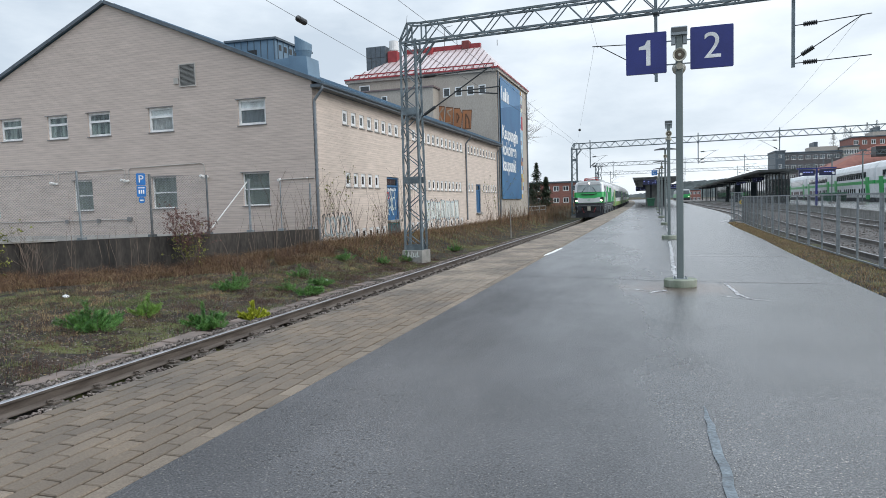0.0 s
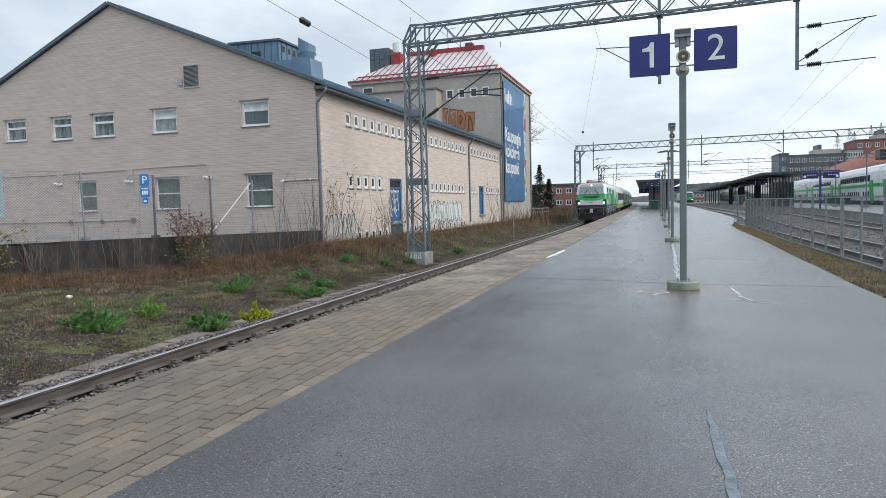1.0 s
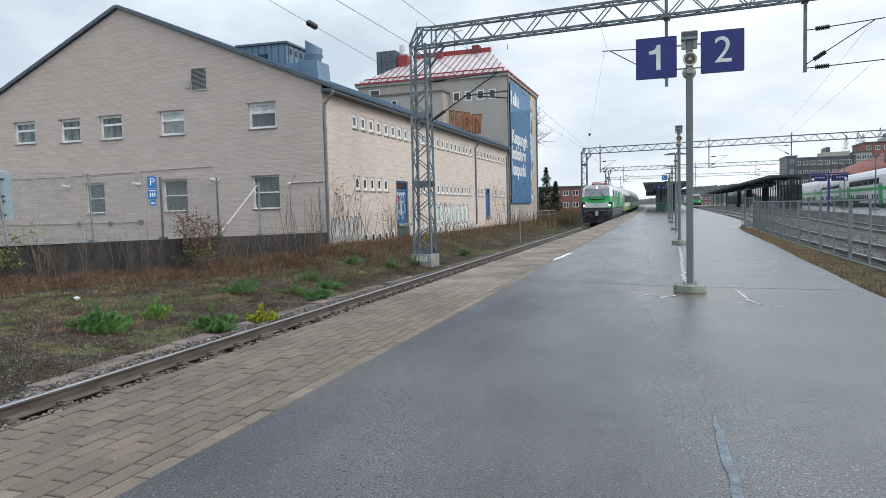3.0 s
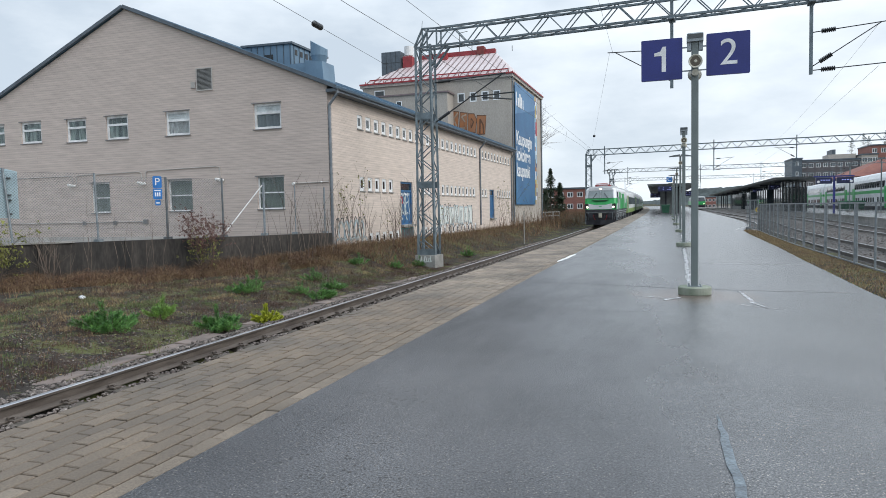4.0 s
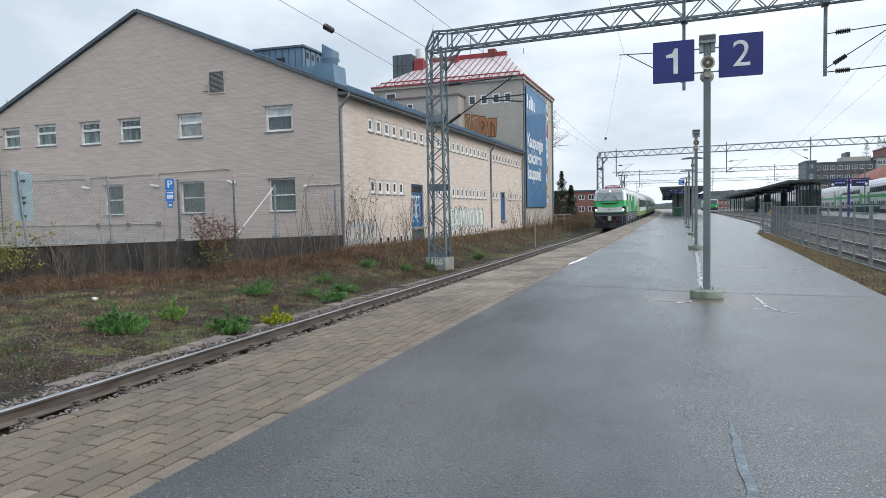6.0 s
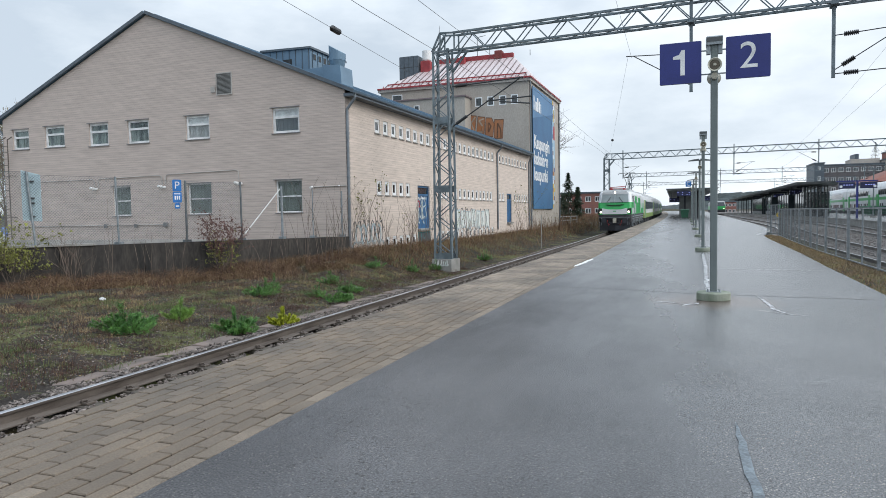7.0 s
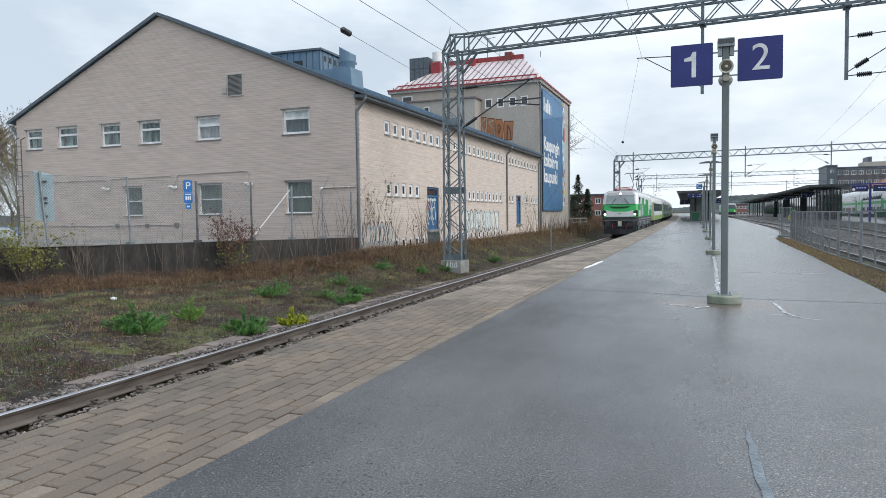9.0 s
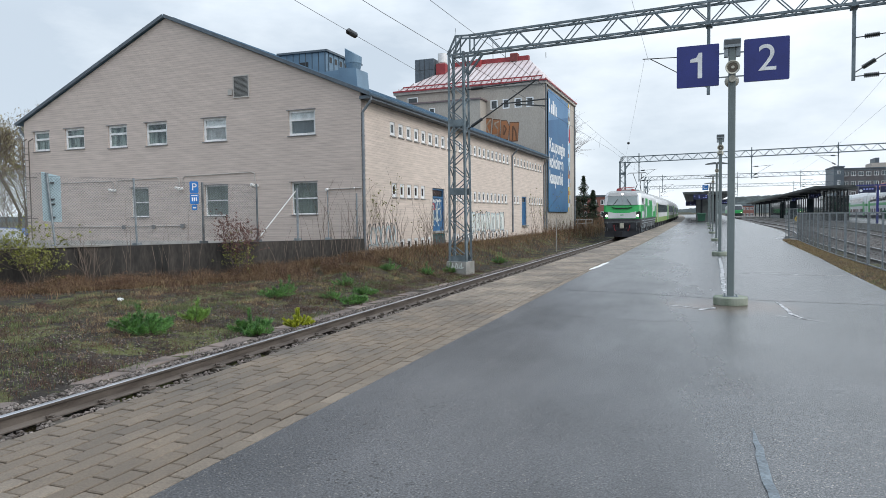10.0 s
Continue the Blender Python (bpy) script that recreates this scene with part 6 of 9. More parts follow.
wire_fence = thing("chain_link_fence", "sagging chain-link fence on galvanised posts above the retaining wall", "fence")
POSTS = [(7.92, 2.78, 0.032, M["galv"]), (5.85, 2.68, 0.038, M["galv_dark"]), (4.02, 2.66, 0.033, M["galv_dark"]), (2.56, 2.52, 0.042, M["galv"]), (1.39, 2.45, 0.02, M["galv"]), (0.23, 2.35, 0.035, M["galv"]),
         (10.2, 2.9, 0.034, M["galv"]), (13.3, 2.95, 0.03, M["galv"]), (16.2, 2.95, 0.03, M["galv"])]
for s, top, r, mat in POSTS:
    bm = bmesh.new()
    lean = 0.16 if s == 10.2 else 0.04 if s == 7.92 else 0.0
    tube(bm, along(s, -0.15, WALL_TOP - 0.05), along(s + lean, -0.15, top), r, n=8)
    bevel = 0.10
    c = along(s, -0.15, 0)
    box(bm, c.x - bevel, c.x + bevel, c.y - bevel, c.y + bevel, WALL_TOP - 0.05, WALL_TOP + 0.05)
    part("post", bm, mat, wire_fence)
bm = bmesh.new()
beam(bm, along(3.93, -0.11, 0.84), along(2.62, -0.11, 2.42), 0.032)
part("brace", bm, M["white_paint"], wire_fence, "white painted diagonal brace")


def chain_link(bm, s0, s1, z0, z1, pitch=0.085, r=0.0038):
    hgt = z1 - z0
    k = s0 - hgt
    while k < s1:
        for d in (1, -1):
            a0, b0 = (k, k + hgt) if d == 1 else (k + hgt, k)
            ta = max(0.0, (s0 - k) / hgt)
            tb = min(1.0, (s1 - k) / hgt)
            if tb <= ta:
                continue
            if d == 1:
                p, q = along(k + ta * hgt, -0.15, z0 + ta * hgt), along(k + tb * hgt, -0.15, z0 + tb * hgt)
            else:
                p, q = along(k + ta * hgt, -0.153, z1 - ta * hgt), along(k + tb * hgt, -0.153, z1 - tb * hgt)
            tube(bm, p, q, r, n=3, caps=False)
        k += pitch


for s0, s1, z1 in ((4.02, 5.85, 2.62), (5.85, 7.92, 2.66), (7.92, 10.3, 2.76), (10.3, 13.3, 2.88), (13.3, 16.2, 2.92)):
    bm = bmesh.new()
    chain_link(bm, s0, s1, WALL_TOP + 0.06, z1)
    tube(bm, along(s0, -0.15, z1), along(s1, -0.15, z1 + 0.03), 0.006, n=4)
    part("mesh_panel", bm, M["galv_dark"], wire_fence)
bm = bmesh.new()
tube(bm, along(0.3, -0.15, 2.32), along(1.3, -0.15, 2.42), 0.004, n=4)
tube(bm, along(1.39, -0.15, 2.42), along(2.55, -0.15, 2.38), 0.004, n=4)
part("straining_wire", bm, M["galv"], wire_fence)

# parking sign on the fence
psign = thing("parking_sign", "blue parking sign with a smaller plate below", "road sign", Matrix.Translation(along(6.12, -0.125, 0.045)) @ pose(0, 0, 0, 0, 0, 51.8))
for z0, z1, w, txt in ((2.27, 2.66, 0.14, "P"), (1.90, 2.255, 0.14, ""), (1.70, 1.885, 0.085, "")):
    bm = bmesh.new()
    b = 0.03
    prism(bm, [(-w + b, z0), (w - b, z0), (w, z0 + b), (w, z1 - b), (w - b, z1), (-w + b, z1), (-w, z1 - b), (-w, z0 + b)], -0.01, 0.01, "y")
    plate = part("plate", bm, M["road_sign_blue"], psign)
    if txt:
        lettering("letter", txt, 0.34, M["white_print"], plate, pose(0, -0.013, (z0 + z1) / 2, 90))
    elif w > 0.1:
        bm = bmesh.new()
        for k in range(3):
            box(bm, -0.085 + 0.065 * k, -0.045 + 0.065 * k, -0.014, -0.0105, z0 + 0.10, z1 - 0.13)
        box(bm, -0.10, 0.10, -0.014, -0.0105, z1 - 0.08, z1 - 0.05)
        part("symbol_bar", bm, M["white_print"], plate)
    else:
        bm = bmesh.new()
        box(bm, -0.05, 0.05, -0.014, -0.0105, z0 + 0.06, z0 + 0.11)
        part("symbol_bar", bm, M["white_print"], plate)
bm = bmesh.new()
for z in (1.8, 2.08, 2.45):
    box(bm, -0.06, 0.06, 0.008, 0.03, z - 0.015, z + 0.015)
part("clamp", bm, M["galv"], psign)

board = thing("notice_board", "pale blue notice board seen from behind on a fence post", "board")
bm = bmesh.new()
p0, p1 = along(10.02, -0.21), along(10.50, -0.21)
quads(bm, [(p0.x, p0.y, 1.40), (p1.x, p1.y, 1.44), (p1.x, p1.y, 2.93), (p0.x, p0.y, 2.80), (p0.x + 0.01, p0.y + 0.02, 1.40), (p1.x + 0.01, p1.y + 0.02, 1.44), (p1.x + 0.01, p1.y + 0.02, 2.93), (p0.x + 0.01, p0.y + 0.02, 2.80)], BOX)
bmesh.ops.recalc_face_normals(bm, faces=bm.faces[:])
part("panel", bm, M["pale_board"], board)
for z in (1.55, 1.95, 2.1, 2.6):
    bm = bmesh.new()
    q = along(10.27, -0.2, z)
    tube(bm, q, q + Vector((0.1, 0.03, 0)), 0.03, n=6)
    part("clamp", bm, M["galv_dark"], board)

# ---------------------------------------------------------------- fence towards the far tracks
steel_fence = thing("steel_fence", "grey steel mesh fence along the platform side", "fence")


def fence_x(y):
    return float(np.interp(y, [8, 27, 33, 38.5, 44], [4.42, 4.5, 4.68, 4.9, 5.15]))


FY = [8.9 + 1.68 * k for k in range(21)]
bm = bmesh.new()
square_post(bm, 0.038, -0.25, 1.39)
wide = part("post", bm, M["galv"], steel_fence)
wide.matrix_basis = pose(fence_x(FY[0]), FY[0], 0)
bm = bmesh.new()
square_post(bm, 0.022, -0.2, 1.37)
slim = part("post", bm, M["galv"], steel_fence)
slim.matrix_basis = pose(fence_x(FY[1]), FY[1], 0)
for k, y in enumerate(FY[2:], 2):
    again(slim if k % 2 else wide, "post", steel_fence, pose(fence_x(y), y, 0))
for k, (a, b) in enumerate(zip(FY, FY[1:])):
    bm = bmesh.new()
    xa, xb = fence_x(a), fence_x(b)
    beam(bm, (xa, a, 1.38), (xb, b, 1.38), 0.05, 0.04)
    part("rail", bm, M["galv"], steel_fence)
    bm = bmesh.new()
    beam(bm, (xa, a, -0.10), (xb, b, -0.10), 0.035, 0.035)
    part("rail", bm, M["galv"], steel_fence)
    bm = bmesh.new()
    n = 34
    for i in range(1, n):
        f = i / n
        x, y = xa + (xb - xa) * f, a + (b - a) * f
        tube(bm, (x, y, -0.09), (x, y, 1.36), 0.0021, n=3, caps=False)
    for z in [0.1 * i for i in range(0, 14)]:
        tube(bm, (xa, a, z), (xb, b, z), 0.0019, n=3, caps=False)
    part("mesh_panel", bm, M["galv_dark"], steel_fence)
# the short return at the end of the fence
corner, back = Vector((fence_x(FY[-1]), FY[-1], 0)), Vector((4.62, 43.9, 0))
bm = bmesh.new()
for k in range(26):
    q = corner.lerp(back, k / 25)
    w = 0.012 if k % 8 == 0 else 0.003
    box(bm, q.x - w, q.x + w, q.y - w, q.y + w, -0.05, 1.62)
part("return_panel", bm, M["galv"], steel_fence)
bm = bmesh.new()
bm.free()
for z in (1.62, 0.0):
    bm = bmesh.new()
    beam(bm, corner + Vector((0, 0, z)), back + Vector((0, 0, z)), 0.05, 0.05)
    part("rail", bm, M["galv"], steel_fence)
bm = bmesh.new()
tube(bm, back + Vector((0.3, 1.2, -0.1)), back + Vector((0.3, 1.2, 1.55)), 0.035, n=8)
part("post", bm, M["galv_dark"], steel_fence)

yellow_sign = thing("stop_sign", "small round yellow sign at the platform end", "sign", pose(7.15, 60, 0.02))
bm = bmesh.new()
tube(bm, (0, 0, -0.2), (0, 0, 0.75), 0.025, n=6)
part("sign_post", bm, M["galv_dark"], yellow_sign)
bm = bmesh.new()
tube(bm, (0, 0.03, 0.9), (0, 0.0, 0.9), 0.2, n=18)
face = part("disc", bm, M["yellow"], yellow_sign)
bm = bmesh.new()
tube(bm, (0, -0.002, 0.9), (0, -0.006, 0.9), 0.08, n=14)
part("spot", bm, M["dark"], face)


# ---------------------------------------------------------------- far platform
def build_far_platform():
    ys = [20, 30, 42, 55, 72, 96, 120, 150, 190, 230]
    left = {20: 12.1, 30: 12.1, 42: 12.3, 55: 13.6, 72: 14.65, 96: 14.7, 120: 14.6, 150: 14.75, 190: 14.95, 230: 15.2}
    right = {20: 20.3, 30: 20.3, 42: 20.5, 55: 21.8, 72: 23.2, 96: 24.6, 120: 26.0, 150: 28.0, 190: 30.5, 230: 33.0}
    bm = bmesh.new()
    rows = []
    for y in ys:
        l = left[y]
        rows.append([bm.verts.new(q) for q in ((l, y, -0.8), (l, y, 0.26), (l - 0.06, y, 0.27), (l - 0.06, y, 0.34), (right[y], y, 0.34), (right[y], y, -0.8))])
    for a, b in zip(rows, rows[1:]):
        for i in range(5):
            f = bm.faces.new((a[i], b[i], b[i + 1], a[i + 1]))
            f.material_index = 0 if i == 3 else 1
    bm.faces.new(rows[0])
    bmesh.ops.recalc_face_normals(bm, faces=bm.faces[:])
    tagged(link("far_platform", bm, [M["asphalt"], M["concrete"]]), "wet far platform with a concrete edge", "platform", kind="structure")


build_far_platform()


def platform_roof(name, label, y0, xa0, xb0, y1, xa1, xb1, z, base, posts):
    t = thing(name, label, "platform canopy")
    bm = bmesh.new()
    pts = [(xa0, y0, z - 0.25), (xb0, y0, z - 0.25), (xb1, y1, z - 0.25), (xa1, y1, z - 0.25), (xa0 - 0.2, y0 - 0.2, z + 0.05), (xb0 + 0.2, y0 - 0.2, z + 0.05), (xb1 + 0.2, y1, z + 0.05), (xa1 - 0.2, y1, z + 0.05)]
    quads(bm, pts, BOX)
    part("roof", bm, M["canopy"], t)
    for k in range(posts):
        f = (k + 0.5) / posts
        y = y0 + (y1 - y0) * f
        xm = (xa0 + xb0) / 2 + ((xa1 + xb1) / 2 - (xa0 + xb0) / 2) * f
        bm = bmesh.new()
        for dx in (-0.9, 0.9):
            box(bm, xm + dx - 0.13, xm + dx + 0.13, y - 0.13, y + 0.13, base, z - 0.25)
        box(bm, xm - 2.0, xm + 2.0, y - 0.12, y + 0.12, z - 0.5, z - 0.25)
        part("column", bm, M["dark_steel"], t)
    return t


canopy_far = platform_roof("platform_canopy", "grey flat platform canopy on the far platform", 100, 14.1, 20.2, 260, 15.0, 21.5, 4.8, 0.34, 9)
for y, x0, x1 in ((102, 15.1, 18.6), (150, 15.0, 17.0)):
    bm = bmesh.new()
    box(bm, 0, 0.13, 0, 0.1, 0.34, 4.3)
    first_slat = part("screen_slat", bm, M["dark"], canopy_far)
    first_slat.matrix_basis = pose(x0, y, 0)
    for k in range(1, int((x1 - x0) / 0.40)):
        again(first_slat, "screen_slat", canopy_far, pose(x0 + 0.40 * k, y, 0))
    bm = bmesh.new()
    box(bm, x0, x1, y + 0.9, y + 0.95, 0.34, 4.3)
    part("shelter_glass", bm, M["glass"], canopy_far)
for y0, y1 in ((103.2, 112.0), (118.0, 131.0), (140.0, 149.0), (156.0, 176.0)):
    bm = bmesh.new()
    bevelled(bm, 15.4, 18.4, y0, y1, 0.34, 3.6, 0.04)
    shelter = part("waiting_shelter", bm, M["dark_glass"], canopy_far, "dark glazed waiting shelter")
    for k in range(int((y1 - y0) / 2.1) + 1):
        bm = bmesh.new()
        box(bm, 15.34, 15.398, y0 + 2.1 * k, y0 + 2.1 * k + 0.12, 0.34, 3.62)
        part("frame_bar", bm, M["dark_steel"], shelter)
    bm = bmesh.new()
    box(bm, 15.34, 15.396, y0, y1, 0.36, 0.95)
    part("lower_panel", bm, M["canopy"], shelter)
canopy_near = platform_roof("platform_canopy", "grey flat canopy over the middle of the platform", 105, -2.3, 4.5, 190, -3.4, 3.6, 4.55, rise(105), 6)
bm = bmesh.new()
box(bm, -0.7, 2.2, 112, 122, rise(112), 4.2)
part("shelter", bm, M["canopy"], canopy_near)


def display(x, y, z, w, hgt, label="dark blue information display", hang=0.6):
    t = thing("display", label, "information display", pose(x, y, z), "platform displays")
    bm = bmesh.new()
    bevelled(bm, -w / 2, w / 2, 0, 0.2, -hgt / 2, hgt / 2, 0.02)
    body = part("housing", bm, M["display_blue"], t)
    bm = bmesh.new()
    rnd = random.Random(int(x * 10 + y))
    for row in range(2):
        for k in range(6):
            if rnd.random() < 0.75:
                u = -w / 2 + 0.1 + w * 0.8 * k / 6
                box(bm, u, u + w * 0.07, -0.006, 0, hgt * (0.12 - 0.35 * row), hgt * (0.22 - 0.35 * row))
    part("text_bar", bm, M["screen_text"], body)
    bm = bmesh.new()
    for dx in (-w / 3, w / 3):
        box(bm, dx - 0.03, dx + 0.03, 0.08, 0.12, hgt / 2, hgt / 2 + hang)
    part("hanger", bm, M["galv_dark"], t)
    return t


display(0.15, 104.5, 3.85, 2.3, 0.75, "dark blue display hanging from the canopy", 0.05)
display(-1.2, 118, 3.1, 2.2, 0.7, "dark blue display hanging from the canopy", 0.9)
display(3.6, 118, 3.3, 1.8, 0.8, "dark blue display hanging from the canopy", 0.7)
display(15.6, 112, 3.8, 1.7, 0.7, "dark blue display hanging from the canopy", 0.5)
display(16.6, 140, 3.8, 1.8, 0.7, "dark blue display hanging from the canopy", 0.5)
# displays on a blue portal on the far platform
portal = thing("sign_portal", "blue portal with two dark displays on the far platform", "sign portal", pose(15.5, 74, 0.34))
bm = bmesh.new()
box(bm, -0.09, 0.09, -0.09, 0.09, 0, 3.6)
part("post", bm, M["sign_blue"], portal)
bm = bmesh.new()
box(bm, -1.75, 1.7, -0.1, 0.1, 3.5, 3.62)
part("beam", bm, M["sign_blue"], portal)
for u0, u1 in ((-1.6, -0.2), (0.2, 1.6)):
    bm = bmesh.new()
    bevelled(bm, u0, u1, -0.25, 0.05, 2.85, 3.45, 0.03)
    d = part("display", bm, M["display_blue"], portal, "dark display")
    bm = bmesh.new()
    for k in range(4):
        box(bm, u0 + 0.4 + 0.22 * k, u0 + 0.54 + 0.22 * k, -0.256, -0.25, 3.15, 3.24)
    part("text_bar", bm, M["screen_text"], d)
    bm = bmesh.new()
    tube(bm, (u0 + 0.2 if u0 < 0 else u1 - 0.2, -0.256, 3.05), (u0 + 0.2 if u0 < 0 else u1 - 0.2, -0.25, 3.05), 0.13, n=14)
    part("clock_face", bm, M["white_print"], d)

csign = thing("sector_sign", "blue sign with a white letter C", "sign", pose(0.35, 60.2, rise(60)))
bm = bmesh.new()
bevelled(bm, -0.22, 0.22, -0.04, 0.04, 3.3, 3.74, 0.01)
plate = part("sign_plate", bm, M["road_sign_blue"], csign)
lettering("letter", "C", 0.44, M["white_print"], plate, pose(0, -0.045, 3.52, 90))
bm = bmesh.new()
tube(bm, (0.4, 0, 0), (0.4, 0, 3.9), 0.04, n=8)
beam(bm, (0.2, 0, 3.6), (0.4, 0, 3.6), 0.03)
part("sign_post", bm, M["galv_dark"], csign)

bin_ = thing("wheeled_bin", "dark green wheeled rubbish bin on the platform", "rubbish bin", pose(0.1, 103, rise(103)))
bm = bmesh.new()
quads(bm, [(-0.42, -0.35, 0.12), (0.42, -0.35, 0.12), (0.42, 0.35, 0.12), (-0.42, 0.35, 0.12), (-0.55, -0.45, 1.12), (0.55, -0.45, 1.12), (0.55, 0.45, 1.12), (-0.55, 0.45, 1.12)], BOX)
part("body", bm, M["green_bin"], bin_)
bm = bmesh.new()
bevelled(bm, -0.6, 0.6, -0.5, 0.5, 1.12, 1.28, 0.06)
part("lid", bm, M["green_bin"], bin_)
for dx in (-0.35, 0.35):
    bm = bmesh.new()
    tube(bm, (dx - 0.04, 0.2, 0.1), (dx + 0.04, 0.2, 0.1), 0.1, n=12)
    part("wheel", bm, M["tyre"], bin_)


def platform_bin(x, y):
    t = thing("wheeled_bin", "green wheeled container on the far platform", "rubbish bin", pose(x, y, 0.34), "containers on the far platform")
    bm = bmesh.new()
    quads(bm, [(-0.6, -0.5, 0.15), (0.6, -0.5, 0.15), (0.6, 0.5, 0.15), (-0.6, 0.5, 0.15), (-0.75, -0.6, 1.0), (0.75, -0.6, 1.0), (0.75, 0.6, 1.0), (-0.75, 0.6, 1.0)], BOX)
    part("body", bm, M["green_bin"], t)
    bm = bmesh.new()
    bevelled(bm, -0.8, 0.8, -0.65, 0.65, 1.0, 1.2, 0.08)
    part("lid", bm, M["green_bin"], t)


platform_bin(22.2, 100)
platform_bin(23.9, 101)
for x, y in ((18.2, 80.0), (18.4, 70.0)):
    t = thing("platform_lamp", "slim grey lamp post on the far platform", "lamp post", pose(x, y, 0.34), "lamps on the far platform")
    bm = bmesh.new()
    tube(bm, (0, 0, 0.15), (0, 0, 4.9), 0.06, n=8)
    part("post", bm, M["pole"], t)
    bm = bmesh.new()
    tube(bm, (0, 0, 0), (0, 0, 0.16), 0.3, n=14)
    part("footing", bm, M["concrete"], t)
    bm = bmesh.new()
    box(bm, -0.25, 0.25, -0.2, 0.2, 4.8, 4.96)
    part("lamp_head", bm, M["galv_dark"], t)


# ---------------------------------------------------------------- trains
def ring_loft(bm, levels, y_back, i0, i1, mirror_back=True):
    """Walls between the given levels (z, half width, front y) of a vehicle with cut-off corners."""
    def ring(z, w, f):
        b = y_back - f if mirror_back else y_back
        return [bm.verts.new(q) for q in ((-w * 0.86, f, z), (w * 0.86, f, z), (w * 0.97, f + 0.12, z), (w, f + 0.5, z), (w, b - 0.5, z), (w * 0.97, b - 0.12, z), (w * 0.86, b, z), (-w * 0.86, b, z), (-w * 0.97, b - 0.12, z),
                                              (-w, b - 0.5, z), (-w, f + 0.5, z), (-w * 0.97, f + 0.12, z))]
    rings = [ring(*lv) for lv in levels[i0:i1 + 1]]
    n = 12
    for a, b in zip(rings, rings[1:]):
        for i in range(n):
            bm.faces.new((a[i], a[(i + 1) % n], b[(i + 1) % n], b[i]))
    bm.faces.new(rings[-1])
    bm.faces.new(rings[0][::-1])
    bmesh.ops.recalc_face_normals(bm, faces=bm.faces[:])


LOCO = [(0.95, 1.40, 0.22), (1.25, 1.46, 0.06), (1.62, 1.49, 0.0), (2.18, 1.5, 0.06), (2.72, 1.5, 0.22), (3.45, 1.44, 0.56), (3.68, 1.36, 0.80), (3.86, 1.10, 1.25)]


def wheelset(parent, y, r, gauge=0.80):
    bm = bmesh.new()
    for s in (-1, 1):
        tube(bm, (s * (gauge - 0.06), 0, 0), (s * (gauge + 0.07), 0, 0), r, n=20)
        tube(bm, (s * (gauge - 0.09), 0, 0), (s * (gauge - 0.06), 0, 0), r + 0.03, n=20)
    tube(bm, (-gauge, 0, 0), (gauge, 0, 0), 0.09, n=8)
    for s in (-1, 1):
        for k in range(4):
            a = k * math.pi / 2
            box(bm, min(s * (gauge + 0.071), s * (gauge + 0.09)), max(s * (gauge + 0.071), s * (gauge + 0.09)), 0.25 * math.cos(a) - 0.04, 0.25 * math.cos(a) + 0.04, 0.25 * math.sin(a) - 0.04, 0.25 * math.sin(a) + 0.04)
    w = part("wheelset", bm, M["underframe"], parent)
    w.matrix_basis = pose(0, y, r)
    return w


def bogie(parent, y, base, r):
    bm = bmesh.new()
    for s in (-1, 1):
        prism(bm, [(y - base / 2 - 0.7, r + 0.1), (y - base / 2 + 0.5, r - 0.2), (y + base / 2 - 0.5, r - 0.2), (y + base / 2 + 0.7, r + 0.1), (y + base / 2 + 0.6, r + 0.35), (y - base / 2 - 0.6, r + 0.35)], min(s * 0.98, s * 1.2), max(s * 0.98, s * 1.2), "x")
        for dy in (-base / 2, base / 2):
            box(bm, min(s * 1.0, s * 1.32), max(s * 1.0, s * 1.32), y + dy - 0.22, y + dy + 0.22, r - 0.2, r + 0.25)
            tube(bm, (s * 1.15, y + dy * 0.5, r), (s * 1.15, y + dy * 0.5, r + 0.5), 0.14, n=8)
    part("bogie_frame", bm, M["underframe"], parent)


loco = thing("locomotive", "green and white electric locomotive with lit headlights", "locomotive")
L = 19.0
wheels = []


